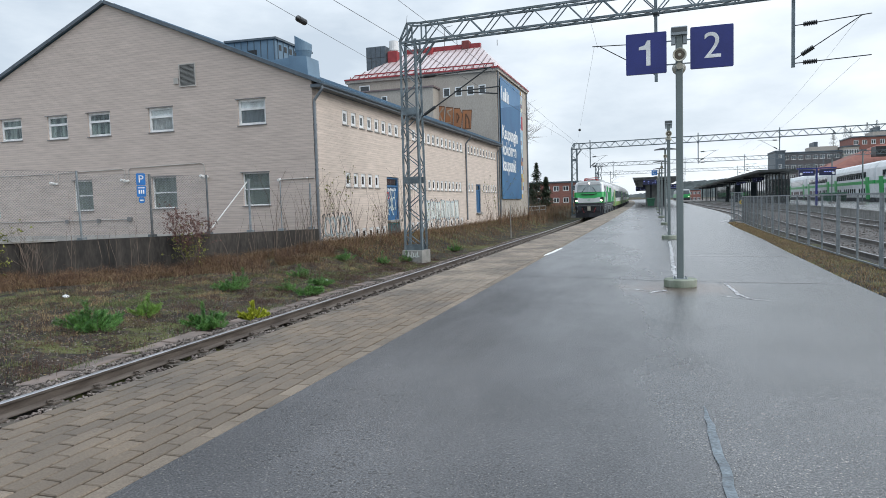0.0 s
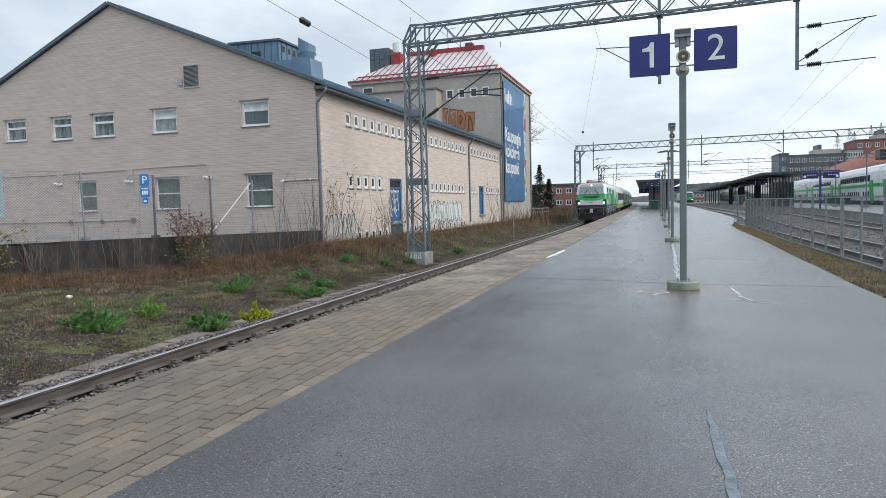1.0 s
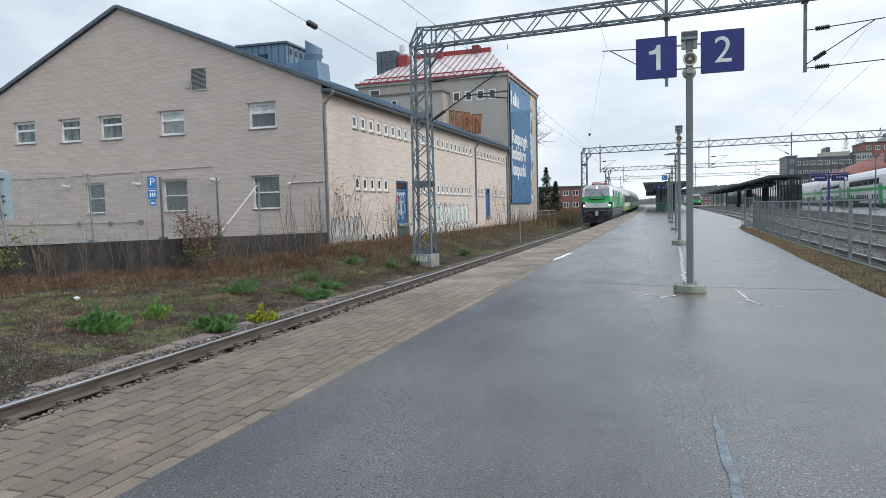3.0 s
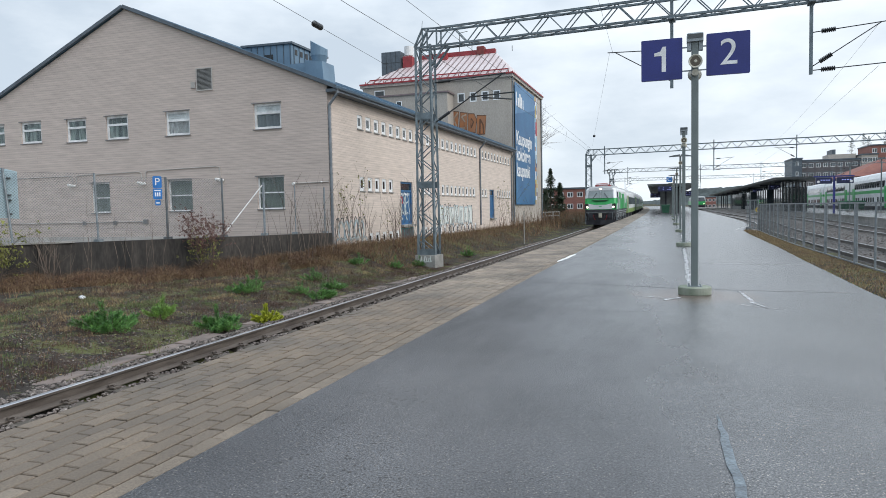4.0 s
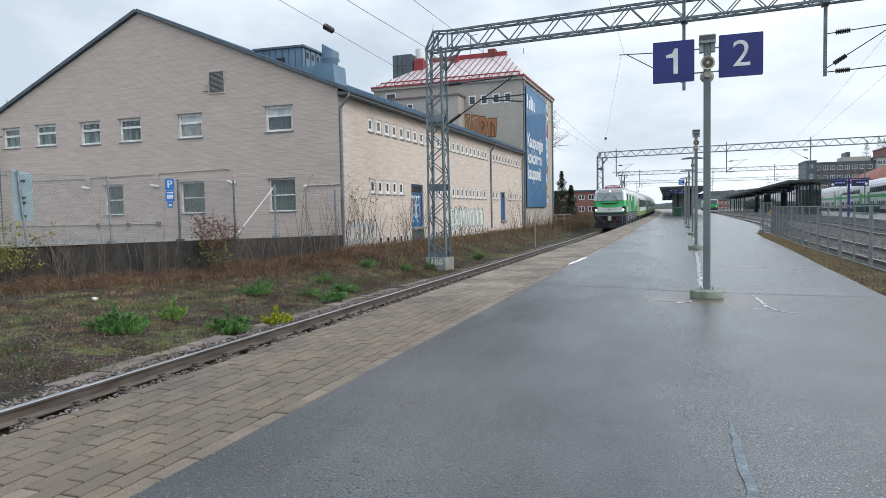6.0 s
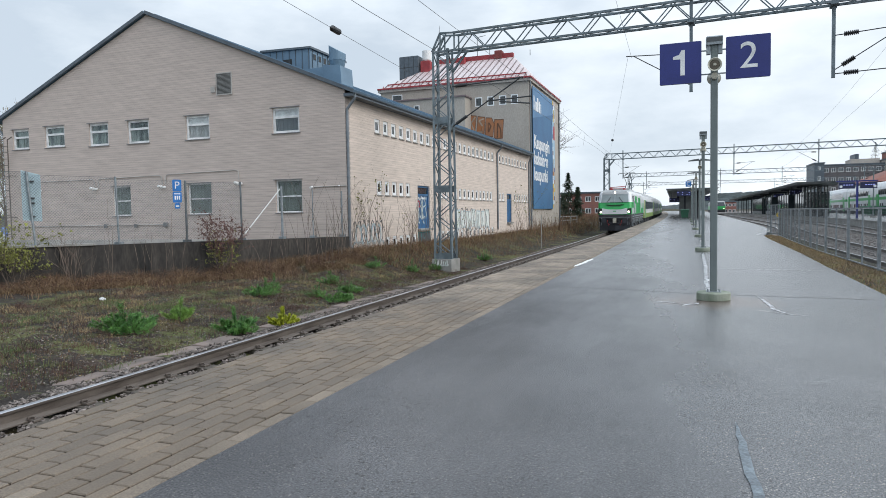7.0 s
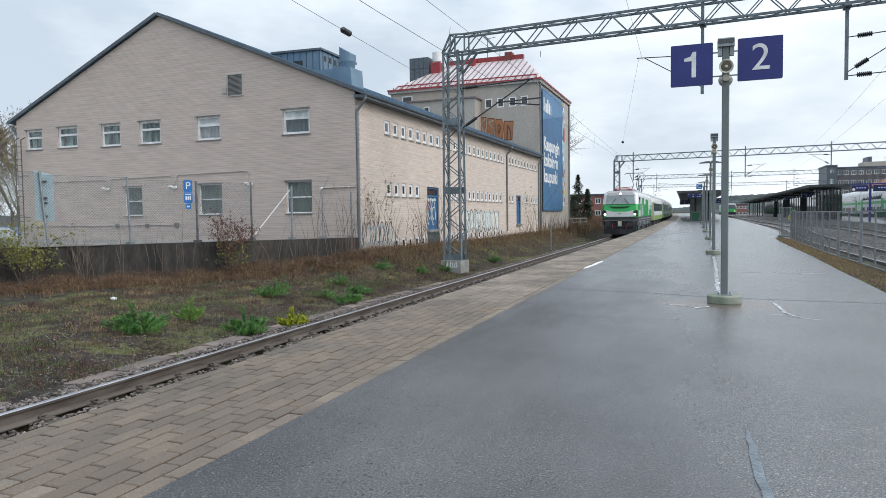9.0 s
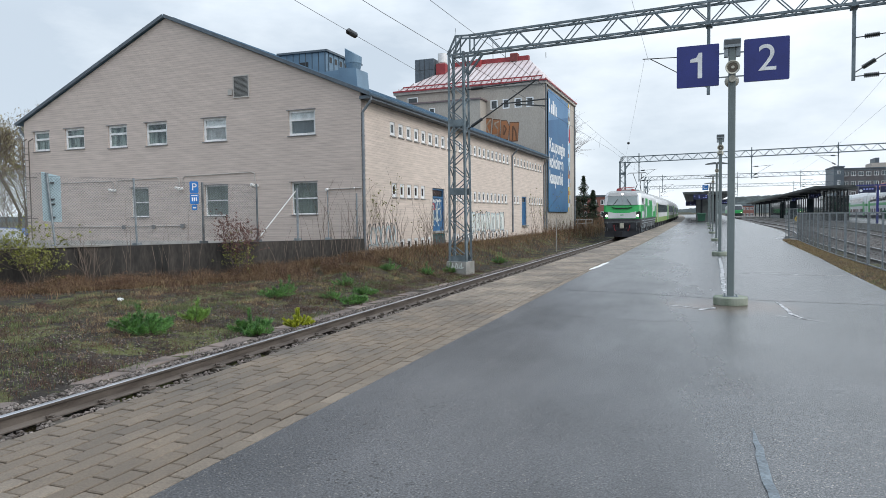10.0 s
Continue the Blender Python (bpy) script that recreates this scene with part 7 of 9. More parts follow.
def build_loco():
    bm = bmesh.new()
    ring_loft(bm, LOCO, L, 0, 2)
    part("underbody", bm, M["underframe"], loco, "dark grey lower body")
    bm = bmesh.new()
    ring_loft(bm, LOCO, L, 2, 4)
    part("lower_body", bm, M["loco_green"], loco, "bright green body side")
    bm = bmesh.new()
    ring_loft(bm, LOCO, L, 4, 6)
    part("upper_body", bm, M["loco_white"], loco, "pale grey upper body")
    bm = bmesh.new()
    ring_loft(bm, LOCO, L, 6, 7)
    part("roof", bm, M["loco_grey"], loco)
    # white front band with the lamps, green brow and black grille line
    bm = bmesh.new()
    prism(bm, [(-1.10, 2.2), (-1.10, 1.66), (-0.5, 1.66), (0.5, 1.66), (1.10, 1.66), (1.10, 2.2), (0.55, 2.08), (-0.55, 2.08)], -0.03, 0.12, "y")
    part("front_shield", bm, M["loco_white"], loco, "pale front panel")
    bm = bmesh.new()
    prism(bm, [(-0.8, 2.56), (-0.5, 2.43), (0.5, 2.43), (0.8, 2.56), (0.5, 2.51), (-0.5, 2.51)], 0.02, 0.2, "y")
    part("grille", bm, M["dark"], loco)
    bm = bmesh.new()
    prism(bm, [(-1.2, 3.46), (1.2, 3.46), (1.05, 3.7), (-1.05, 3.7)], 0.52, 0.9, "y")
    part("brow", bm, M["loco_white"], loco)
    bm = bmesh.new()
    for k in range(3):
        box(bm, -0.12 + 0.085 * k, -0.05 + 0.085 * k, -0.036, -0.03, 1.88, 1.96)
    part("logo_bar", bm, M["loco_green"], loco)
    # windscreen in two panes
    for x0, x1 in ((-1.2, -0.02), (0.02, 1.2)):
        bm = bmesh.new()
        sx = 1 if x0 >= 0 else -1
        lo_, hi_ = (0.155, 2.72), (0.50, 3.43)
        pts = [(x0, lo_[0], lo_[1]), (x1, lo_[0], lo_[1]), (x1 * 0.94 if abs(x1) > 1 else x1, hi_[0], hi_[1]), (x0 * 0.94 if abs(x0) > 1 else x0, hi_[0], hi_[1])]
        pts += [(a, b + 0.08, c) for a, b, c in pts]
        quads(bm, pts, BOX)
        bmesh.ops.recalc_face_normals(bm, faces=bm.faces[:])
        part("windscreen", bm, M["cab_glass_sky_sheen"], loco, "windscreen pane with the sky's reflection in its grey")
        bm = bmesh.new()
        xm = (x0 + x1) / 2
        beam(bm, (xm + 0.1 * sx, 0.13, 2.70), (xm - 0.25 * sx, 0.34, 3.2), 0.03)
        part("wiper", bm, M["dark"], loco)
    # head lamps
    for x in (-1.24, 1.24):
        bm = bmesh.new()
        sx = 1 if x > 0 else -1
        prism(bm, [(x - 0.26, 1.66), (x + 0.2, 1.66), (x + 0.2, 2.12), (x + 0.12 if sx > 0 else x - 0.12, 2.22), (x - 0.26, 2.06)], 0.02, 0.3, "y")
        surround = part("headlight", bm, M["dark"], loco)
        bm = bmesh.new()
        tube(bm, (x - 0.02 * sx, 0.015, 1.86), (x - 0.02 * sx, -0.03, 1.86), 0.09, n=16)
        part("lens", bm, M["lamp_glow"], surround, "lit headlight")
    bm = bmesh.new()
    box(bm, -0.26, 0.26, 0.55, 1.0, 3.5, 3.72)
    top = part("top_light", bm, M["loco_grey"], loco)
    bm = bmesh.new()
    tube(bm, (0, 0.56, 3.61), (0, 0.52, 3.61), 0.085, n=14)
    part("lens", bm, M["lamp_glow"], top, "lit top headlight")
    # buffers, coupler, plough and steps
    for x in (-0.92, 0.92):
        bm = bmesh.new()
        tube(bm, (x, 0.2, 1.08), (x, -0.35, 1.08), 0.12, n=12)
        tube(bm, (x, -0.35, 1.08), (x, -0.42, 1.08), 0.24, 0.25, n=16)
        part("buffer", bm, M["dark_steel"], loco)
    bm = bmesh.new()
    box(bm, -0.14, 0.14, -0.32, 0.3, 0.86, 1.28)
    box(bm, -0.08, 0.08, -0.42, -0.28, 0.9, 1.15)
    part("coupler", bm, M["horn"], loco, "pale coupler")
    bm = bmesh.new()
    prism(bm, [(-1.35, 0.15), (-0.55, 0.05)] + [(0.0, -0.12), (0.55, 0.05), (1.35, 0.15), (1.35, 0.45), (-1.35, 0.45)], 0.18, 0.62, "z")
    box(bm, -1.3, 1.3, 0.1, 0.4, 0.62, 0.95)
    part("plough", bm, M["dark_steel"], loco, "dark snow plough")
    for x in (-0.62, -0.42, 0.42, 0.62):
        bm = bmesh.new()
        strand(bm, [(x, 0.1, 1.12), (x * 0.98, -0.12, 1.0), (x * 0.9, -0.2, 0.78), (x * 0.8, -0.14, 0.66), (x * 0.7, -0.1, 0.74)], 0.028, 6)
        part("air_hose", bm, M["dark"] if abs(x) < 0.5 else M["red"], loco)
    bm = bmesh.new()
    beam(bm, (-1.36, 0.0, 1.36), (1.36, 0.0, 1.36), 0.05, 0.08)
    part("buffer_beam", bm, M["galv_dark"], loco)
    for x in (-1.15, 1.15):
        bm = bmesh.new()
        tube(bm, (x, -0.02, 0.66), (x, -0.02, 1.34), 0.022, n=6)
        part("handrail", bm, M["galv"], loco)
    # pipes, steps and boxes along the sole bar
    for s in (-1, 1):
        for y in (1.0, 2.3, 6.3, 12.3, 16.6):
            bm = bmesh.new()
            for z in (0.55, 0.85, 1.15):
                x0, x1 = sorted((s * 1.38, s * 1.50))
                box(bm, x0, x1, y, y + 0.5, z, z + 0.05)
            for dy in (0.0, 0.46):
                x0, x1 = sorted((s * 1.40, s * 1.44))
                box(bm, x0, x1, y + dy, y + dy + 0.04, 0.55, 1.4)
            part("step", bm, M["galv"], loco)
        for z, r in ((1.42, 0.045), (1.22, 0.03)):
            bm = bmesh.new()
            tube(bm, (s * 1.47, 0.9, z), (s * 1.47, 17.8, z), r, n=6)
            part("pipe", bm, M["galv"], loco)
        for k in range(9):
            bm = bmesh.new()
            x0, x1 = sorted((s * 1.30, s * 1.46))
            bevelled(bm, x0, x1, 3.0 + 1.5 * k, 3.9 + 1.5 * k, 0.78 + 0.1 * (k % 2), 1.12, 0.03)
            part("equipment_box", bm, M["galv_dark"] if k % 3 else M["galv"], loco)
    # side pattern and cab windows
    for s in (-1, 1):
        bm = bmesh.new()
        for y0, y1, z0, z1 in ((0.55, 2.3, 1.68, 2.2), (2.6, 3.9, 1.72, 3.3), (4.6, 5.6, 1.72, 2.6), (16.9, 18.1, 2.72, 3.3), (12.4, 13.2, 1.72, 2.7), (14.2, 16.2, 2.2, 3.3)):
            x0, x1 = sorted((s * 1.44, s * 1.512))
            box(bm, x0, x1, y0, y1, z0, z1)
        part("side_flash", bm, M["loco_white"], loco)
        bm = bmesh.new()
        for y0, y1, z0, z1 in ((3.95, 6.6, 2.72, 3.3), (9, 12.3, 2.72, 3.2)):
            x0, x1 = sorted((s * 1.42, s * 1.508))
            box(bm, x0, x1, y0, y1, z0, z1)
        part("side_panel", bm, M["loco_green"], loco)
        bm = bmesh.new()
        x0, x1 = sorted((s * 1.42, s * 1.516))
        box(bm, x0, x1, 1.2, 1.95, 2.75, 3.3)
        part("cab_window", bm, M["dark_glass"], loco)
        bm = bmesh.new()
        tube(bm, (s * 1.56, 2.3, 1.3), (s * 1.56, 2.3, 2.8), 0.02, n=6)
        tube(bm, (s * 1.56, 3.0, 1.3), (s * 1.56, 3.0, 2.8), 0.02, n=6)
        part("handrail", bm, M["galv"], loco)
    bm = bmesh.new()
    box(bm, -1.2, 1.2, 7.0, 12.0, 0.35, 0.95)
    for k in range(6):
        box(bm, -1.3, 1.3, 7.2 + 0.8 * k, 7.8 + 0.8 * k, 0.5, 0.95)
    part("transformer", bm, M["underframe"], loco)
    for y in (4.0, 15.0):
        bogie(loco, y, 3.0, 0.62)
        for dy in (-1.5, 1.5):
            wheels.append((wheelset(loco, y + dy, 0.62), y + dy, 0.62))
    # roof gear
    bm = bmesh.new()
    prism(bm, [(-0.95, 3.86), (0.95, 3.86), (0.7, 4.12), (-0.7, 4.12)], 6.5, 13.0, "y")
    part("roof_hood", bm, M["loco_grey"], loco)
    bm = bmesh.new()
    for k in range(4):
        for x in (-0.6, 0.6):
            tube(bm, (x, 2.2 + 0.75 * k, 3.86), (x, 2.2 + 0.75 * k, 4.03), 0.07, n=8)
    beam(bm, (-0.6, 2.1, 4.05), (0.6, 2.1, 4.05), 0.05)
    beam(bm, (-0.6, 4.6, 4.05), (0.6, 4.6, 4.05), 0.05)
    beam(bm, (-0.6, 2.1, 4.05), (-0.6, 4.6, 4.05), 0.04)
    beam(bm, (0.6, 2.1, 4.05), (0.6, 4.6, 4.05), 0.04)
    tube(bm, (-0.5, 2.5, 4.14), (0.5, 2.9, 4.2), 0.03, n=6)
    tube(bm, (-0.7, 3.2, 4.16), (0.7, 3.4, 4.24), 0.03, n=6)
    part("folded_pantograph", bm, M["red"], loco, "red folded current collector")
    bm = bmesh.new()
    yb = 14.5
    for x in (-0.35, 0.35):
        tube(bm, (x, yb, 4.1), (x * 0.4, yb + 1.1, 4.9), 0.045, n=6)
        tube(bm, (x * 0.4, yb + 1.1, 4.9), (x * 1.2, yb - 0.3, 5.95), 0.032, n=6)
    beam(bm, (-0.8, yb - 0.3, 6.02), (0.8, yb - 0.3, 6.02), 0.06, 0.05)
    beam(bm, (-0.8, yb + 0.05, 6.02), (0.8, yb + 0.05, 6.02), 0.06, 0.05)
    for x in (-0.8, 0.8):
        tube(bm, (x, yb - 0.3, 6.02), (x * 1.2, yb - 0.3, 5.85), 0.025, n=5)
    part("pantograph", bm, M["underframe"], loco, "raised current collector")
    bm = bmesh.new()
    box(bm, -0.5, 0.5, yb - 0.2, yb + 0.9, 3.95, 4.12)
    part("pantograph_base", bm, M["underframe"], loco)


build_loco()

COACH = [(0.9, 1.42, 0.1), (1.0, 1.52, 0.02), (1.55, 1.57, 0.0), (3.1, 1.55, 0.0), (3.55, 1.42, 0.02), (3.95, 1.05, 0.05), (4.1, 0.5, 0.08)]


def build_coach():
    t = thing("railway_coach", "white passenger coach with a yellow-green stripe and dark windows", "railway coach", None, "coaches behind the locomotive")
    for i0, i1, mat, nm in ((0, 1, "underframe", "skirt"), (1, 2, "coach_lime", "lower_body"), (2, 4, "loco_white", "upper_body"), (4, 6, "loco_grey", "roof")):
        bm = bmesh.new()
        ring_loft(bm, COACH, 25.6, i0, i1)
        part(nm, bm, M[mat], t)
    for s in (-1, 1):
        first = None
        for k in range(12):
            y = 2.6 + 1.75 * k
            if first is None:
                bm = bmesh.new()
                x0, x1 = sorted((s * 1.5, s * 1.582))
                box(bm, x0, x1, -0.68, 0.68, 2.05, 2.95)
                first = part("window", bm, M["dark_glass"], t)
                first.matrix_basis = pose(0, y, 0)
            else:
                again(first, "window", t, pose(0, y, 0))
        for y in (0.9, 24.0):
            bm = bmesh.new()
            x0, x1 = sorted((s * 1.5, s * 1.586))
            box(bm, x0, x1, y - 0.1, y + 0.8, 1.05, 3.1)
            d = part("door", bm, M["loco_green"], t, "green door")
            bm = bmesh.new()
            x0, x1 = sorted((s * 1.5, s * 1.592))
            box(bm, x0, x1, y + 0.1, y + 0.6, 2.1, 2.95)
            part("pane", bm, M["dark_glass"], d)
    bm = bmesh.new()
    for s in (-1, 1):
        x0, x1 = sorted((s * 1.5, s * 1.578))
        box(bm, x0, x1, 0.06, 0.75, 1.05, 3.1)
    part("end_band", bm, M["coach_yellow"], t, "pale yellow end panel")
    for y in (3.2, 22.4):
        bogie(t, y, 2.5, 0.46)
        for dy in (-1.25, 1.25):
            wheelset(t, y + dy, 0.46)
    bm = bmesh.new()
    for y in (7.5, 11.5, 15.5):
        box(bm, -1.25, 1.25, y, y + 2.6, 0.35, 0.95)
    box(bm, -0.5, 0.5, -0.3, 0.1, 0.9, 3.3)
    box(bm, -0.5, 0.5, 25.5, 25.9, 0.9, 3.3)
    part("underfloor_box", bm, M["underframe"], t)
    return t


coaches = [build_coach()]
for k in range(4):
    coaches.append(copy_thing(coaches[0], pose(0, 0, 0)))


# the parked double-decker at the far platform
def double_deck(m, first=None):
    if first is not None:
        return copy_thing(first, m)
    t = thing("double_deck_coach", "white and green double-deck coach at the far platform", "railway coach", m, "double-deck coaches")
    LV = [(0.55, 1.45, 0.1), (1.0, 1.55, 0.0), (2.6, 1.57, 0.0), (3.0, 1.57, 0.0), (4.4, 1.5, 0.0), (4.95, 1.2, 0.1), (5.2, 0.7, 0.2)]
    for i0, i1, mat, nm in ((0, 1, "underframe", "skirt"), (1, 2, "loco_white", "lower_body"), (2, 3, "loco_green", "stripe"), (3, 4, "loco_white", "upper_body"), (4, 6, "loco_white", "roof")):
        bm = bmesh.new()
        ring_loft(bm, LV, 26.0, i0, i1)
        part(nm, bm, M[mat], t)
    bm = bmesh.new()
    x0, x1 = -1.60, -1.52
    box(bm, x0, x1, -0.3, 0.3, 0, 0.75)
    win = part("window", bm, M["dark_glass"], t)
    win.matrix_basis = pose(0, 4.5, 1.35)
    for k in range(1, 14):
        if k not in (3, 10):
            again(win, "window", t, pose(0, 4.5 + 1.35 * k, 1.35))
    bm = bmesh.new()
    box(bm, x0, x1, -0.55, 0.55, 0, 0.75)
    wide_ = part("window", bm, M["dark_glass"], t)
    wide_.matrix_basis = pose(0.02, 4.5, 3.3)
    for k in range(1, 13):
        again(wide_, "window", t, pose(0.02, 4.5 + 1.45 * k, 3.3))
    for y in (2.4, 22.4):
        bm = bmesh.new()
        prism(bm, [(y - 0.8, 0.8), (y + 1.0, 0.8), (y + 1.6, 3.4), (y - 0.2, 3.4)], -1.62, -1.55, "x")
        part("door", bm, M["loco_green"], t, "green door panel")
    for y in (3.0, 23.0):
        bogie(t, y, 2.5, 0.46)
    return t


dd_dir = Vector((0.066, 1, 0)).normalized()
dd = None
for k in range(6):
    q = Vector((24.2, 62, -0.25)) + dd_dir * (26.6 * k)
    one = double_deck(pose(q.x, q.y, q.z + 0.3 * rise(q.y), 0, 0, -3.8), dd)
    dd = dd or one

# the green train standing on the right-hand track beyond the canopy
standing = thing("commuter_train", "green fronted train standing on the far track", "train", pose(6.26 + bend_right(190), 190, -0.18))
bm = bmesh.new()
ring_loft(bm, LOCO, 40.0, 0, 2)
part("underbody", bm, M["underframe"], standing)
bm = bmesh.new()
ring_loft(bm, LOCO, 40.0, 2, 4)
part("lower_body", bm, M["loco_green"], standing)
bm = bmesh.new()
ring_loft(bm, LOCO, 40.0, 4, 7)
part("upper_body", bm, M["loco_grey"], standing)
bm = bmesh.new()
quads(bm, [(-1.35, 0.1, 2.5), (1.35, 0.1, 2.5), (1.2, 0.5, 3.5), (-1.2, 0.5, 3.5), (-1.35, 0.26, 2.5), (1.35, 0.26, 2.5), (1.2, 0.66, 3.5), (-1.2, 0.66, 3.5)], BOX)
part("windscreen", bm, M["dark_glass"], standing)
for x in (-1.1, 1.1):
    bm = bmesh.new()
    tube(bm, (x, 0.02, 1.85), (x, -0.02, 1.85), 0.09, n=10)
    part("headlight", bm, M["lamp_glow"], standing)


# ---------------------------------------------------------------- background
def block_of_flats(name, label, x0, x1, y, depth, z1, storeys, bays, mat, z0=-0.5, top=None, win_w=1.3):
    t = thing(name, label, "apartment building")
    holes = []
    sh = (z1 - z0) / storeys
    bw = (x1 - x0) / bays
    for i in range(storeys):
        for j in range(bays):
            u = x0 + bw * (j + 0.5)
            holes.append((u - win_w / 2, u + win_w / 2, z0 + sh * i + sh * 0.3, z0 + sh * i + sh * 0.75))
    bm = bmesh.new()
    holed_wall(bm, x0, x1, z0, z1, holes, y, y + 0.4, "x")
    part("facade", bm, M[mat], t)
    bm = bmesh.new()
    box(bm, x0, x1, y + 0.41, y + depth, z0, z1 - 0.01)
    part("body", bm, M[mat], t)
    bm = bmesh.new()
    box(bm, x0 - 0.2, x1 + 0.2, y - 0.2, y + depth, z1, z1 + 0.35)
    part("roof", bm, M["roof_edge"], t)
    bm = bmesh.new()
    w, hgt = win_w, sh * 0.45
    frame_bars(bm, 0, w, 0, hgt, 0.14, 0.05, 0.15, "x", [], [w / 2])
    first = part("window", bm, M["white_frame"], t)
    bm = bmesh.new()
    box(bm, 0.05, w - 0.05, 0.1, 0.13, 0.05, hgt - 0.05)
    glass = part("pane", bm, M["dark_glass"], first)
    first.matrix_basis = pose(holes[0][0], y, holes[0][2])
    for hh in holes[1:]:
        o = again(first, "window", t, pose(hh[0], y, hh[2]))
        again(glass, "pane", o, pose(0, 0, 0))
    if top:
        bm = bmesh.new()
        box(bm, *top)
        part("penthouse", bm, M["cream_flats"], t)
        bm = bmesh.new()
        box(bm, top[0] + 1.0, top[0] + 2.0, top[2], top[3] - 1, top[5], top[5] + 1.5)
        part("chimney", bm, M["roof_edge"], t)
    return t


block_of_flats("apartment_building", "dark brown brick apartment block with white windows", 39.4, 57.0, 232, 14, 14.1, 5, 9, "brown_flats", top=(47.7, 55.2, 236, 244, 14.2, 16.0))
block_of_flats("apartment_building", "dark grey end block of flats", 36.7, 39.35, 229, 14, 14.6, 5, 1, "roof_edge", win_w=0.8)
block_of_flats("apartment_building", "pale glazed bay of a brick apartment block", 55.6, 59.6, 230.5, 10, 15.2, 5, 3, "cream_flats")
block_of_flats("apartment_building", "red brick apartment block with balconies", 59.0, 80, 236, 14, 18.2, 6, 9, "red_flats", top=(65.4, 77.4, 239, 247, 18.2, 20.0))
block_of_flats("house", "red-brown houses behind the tracks", -27, -14.5, 150, 9, 5.4, 2, 6, "red_flats", z0=0.3)

block_of_flats("house", "low red-brown brick houses beyond the tracks", 13.0, 21.5, 322, 10, 4.6, 2, 5, "red_flats", z0=-0.5)

station = thing("station_building", "low station building with a red hipped roof", "building")
bm = bmesh.new()
box(bm, 38, 75, 152, 170, -0.5, 6.6)
part("wall", bm, M["cream_flats"], station)
bm = bmesh.new()
quads(bm, [(33.5, 150, 6.3), (77, 150, 6.3), (77, 172, 6.3), (33.5, 172, 6.3), (45, 161, 11.2), (66, 161, 11.2)], [(0, 1, 5, 4), (1, 2, 5), (2, 3, 4, 5), (3, 0, 4), (3, 2, 1, 0)])
part("roof", bm, M["tile_roof"], station, "red tiled roof")
bm = bmesh.new()
box(bm, 41.5, 44.8, 149.5, 152.5, 8.3, 10.2)
tube(bm, (43.1, 149.4, 9.25), (43.1, 149.52, 9.25), 0.7, n=18)
part("ventilation_unit", bm, M["dark"], station)

# wooded ridge far off
bm = bmesh.new()
prev = None
for k in range(1401):
    a = -70 + 140 * k / 1400
    x, y = 1000 * math.sin(radians(a)), 1000 * math.cos(radians(a))
    hgt = 8 + 16 * smooth(-1, 3, a) + 6 * noise.noise((k * 0.0125, 3, 0)) + 2.2 * noise.noise((k * 0.1, 7, 0)) + 55 * smooth(10, 24, a) * (1 - smooth(40, 60, a))
    hgt += 1.3 * noise.noise((k * 0.45, 11, 0)) + 0.7 * noise.noise((k * 1.3, 13, 0))
    cur = [bm.verts.new((x * 0.8, y * 0.8, -2)), bm.verts.new((x * 0.94, y * 0.94, hgt * 0.6)), bm.verts.new((x, y, hgt)), bm.verts.new((x * 1.1, y * 1.1, -2))]
    if prev:
        for i in range(3):
            bm.faces.new((prev[i], cur[i], cur[i + 1], prev[i + 1]))
    prev = cur
tagged(link("backdrop", bm, M["hill"], smooth=True), "hazy wooded ridge on the horizon", "hill", kind="structure")

# low wooden railing and bushes where the track curves away
railing = thing("wooden_railing", "low grey railing beside the track", "railing")
for x, y in ((-12.6, 62), (-12.2, 66), (-11.8, 70), (-11.6, 74), (-11.5, 78)):
    bm = bmesh.new()
    box(bm, x - 0.06, x + 0.06, y - 0.06, y + 0.06, ground_z(x, y) - 0.2, 1.0)
    part("post", bm, M["concrete"], railing)
bm = bmesh.new()
for z in (0.55, 0.95):
    beam(bm, (-12.6, 62, z), (-11.5, 78, z), 0.06, 0.1)
part("rail", bm, M["concrete"], railing)
marker = thing("marker_post", "thin pale post beside the track", "post", pose(-8.6, 43, ground_z(-8.6, 43)))
bm = bmesh.new()
tube(bm, (0, 0, -0.1), (0, 0, 2.1), 0.035, n=6)
part("post", bm, M["concrete"], marker)


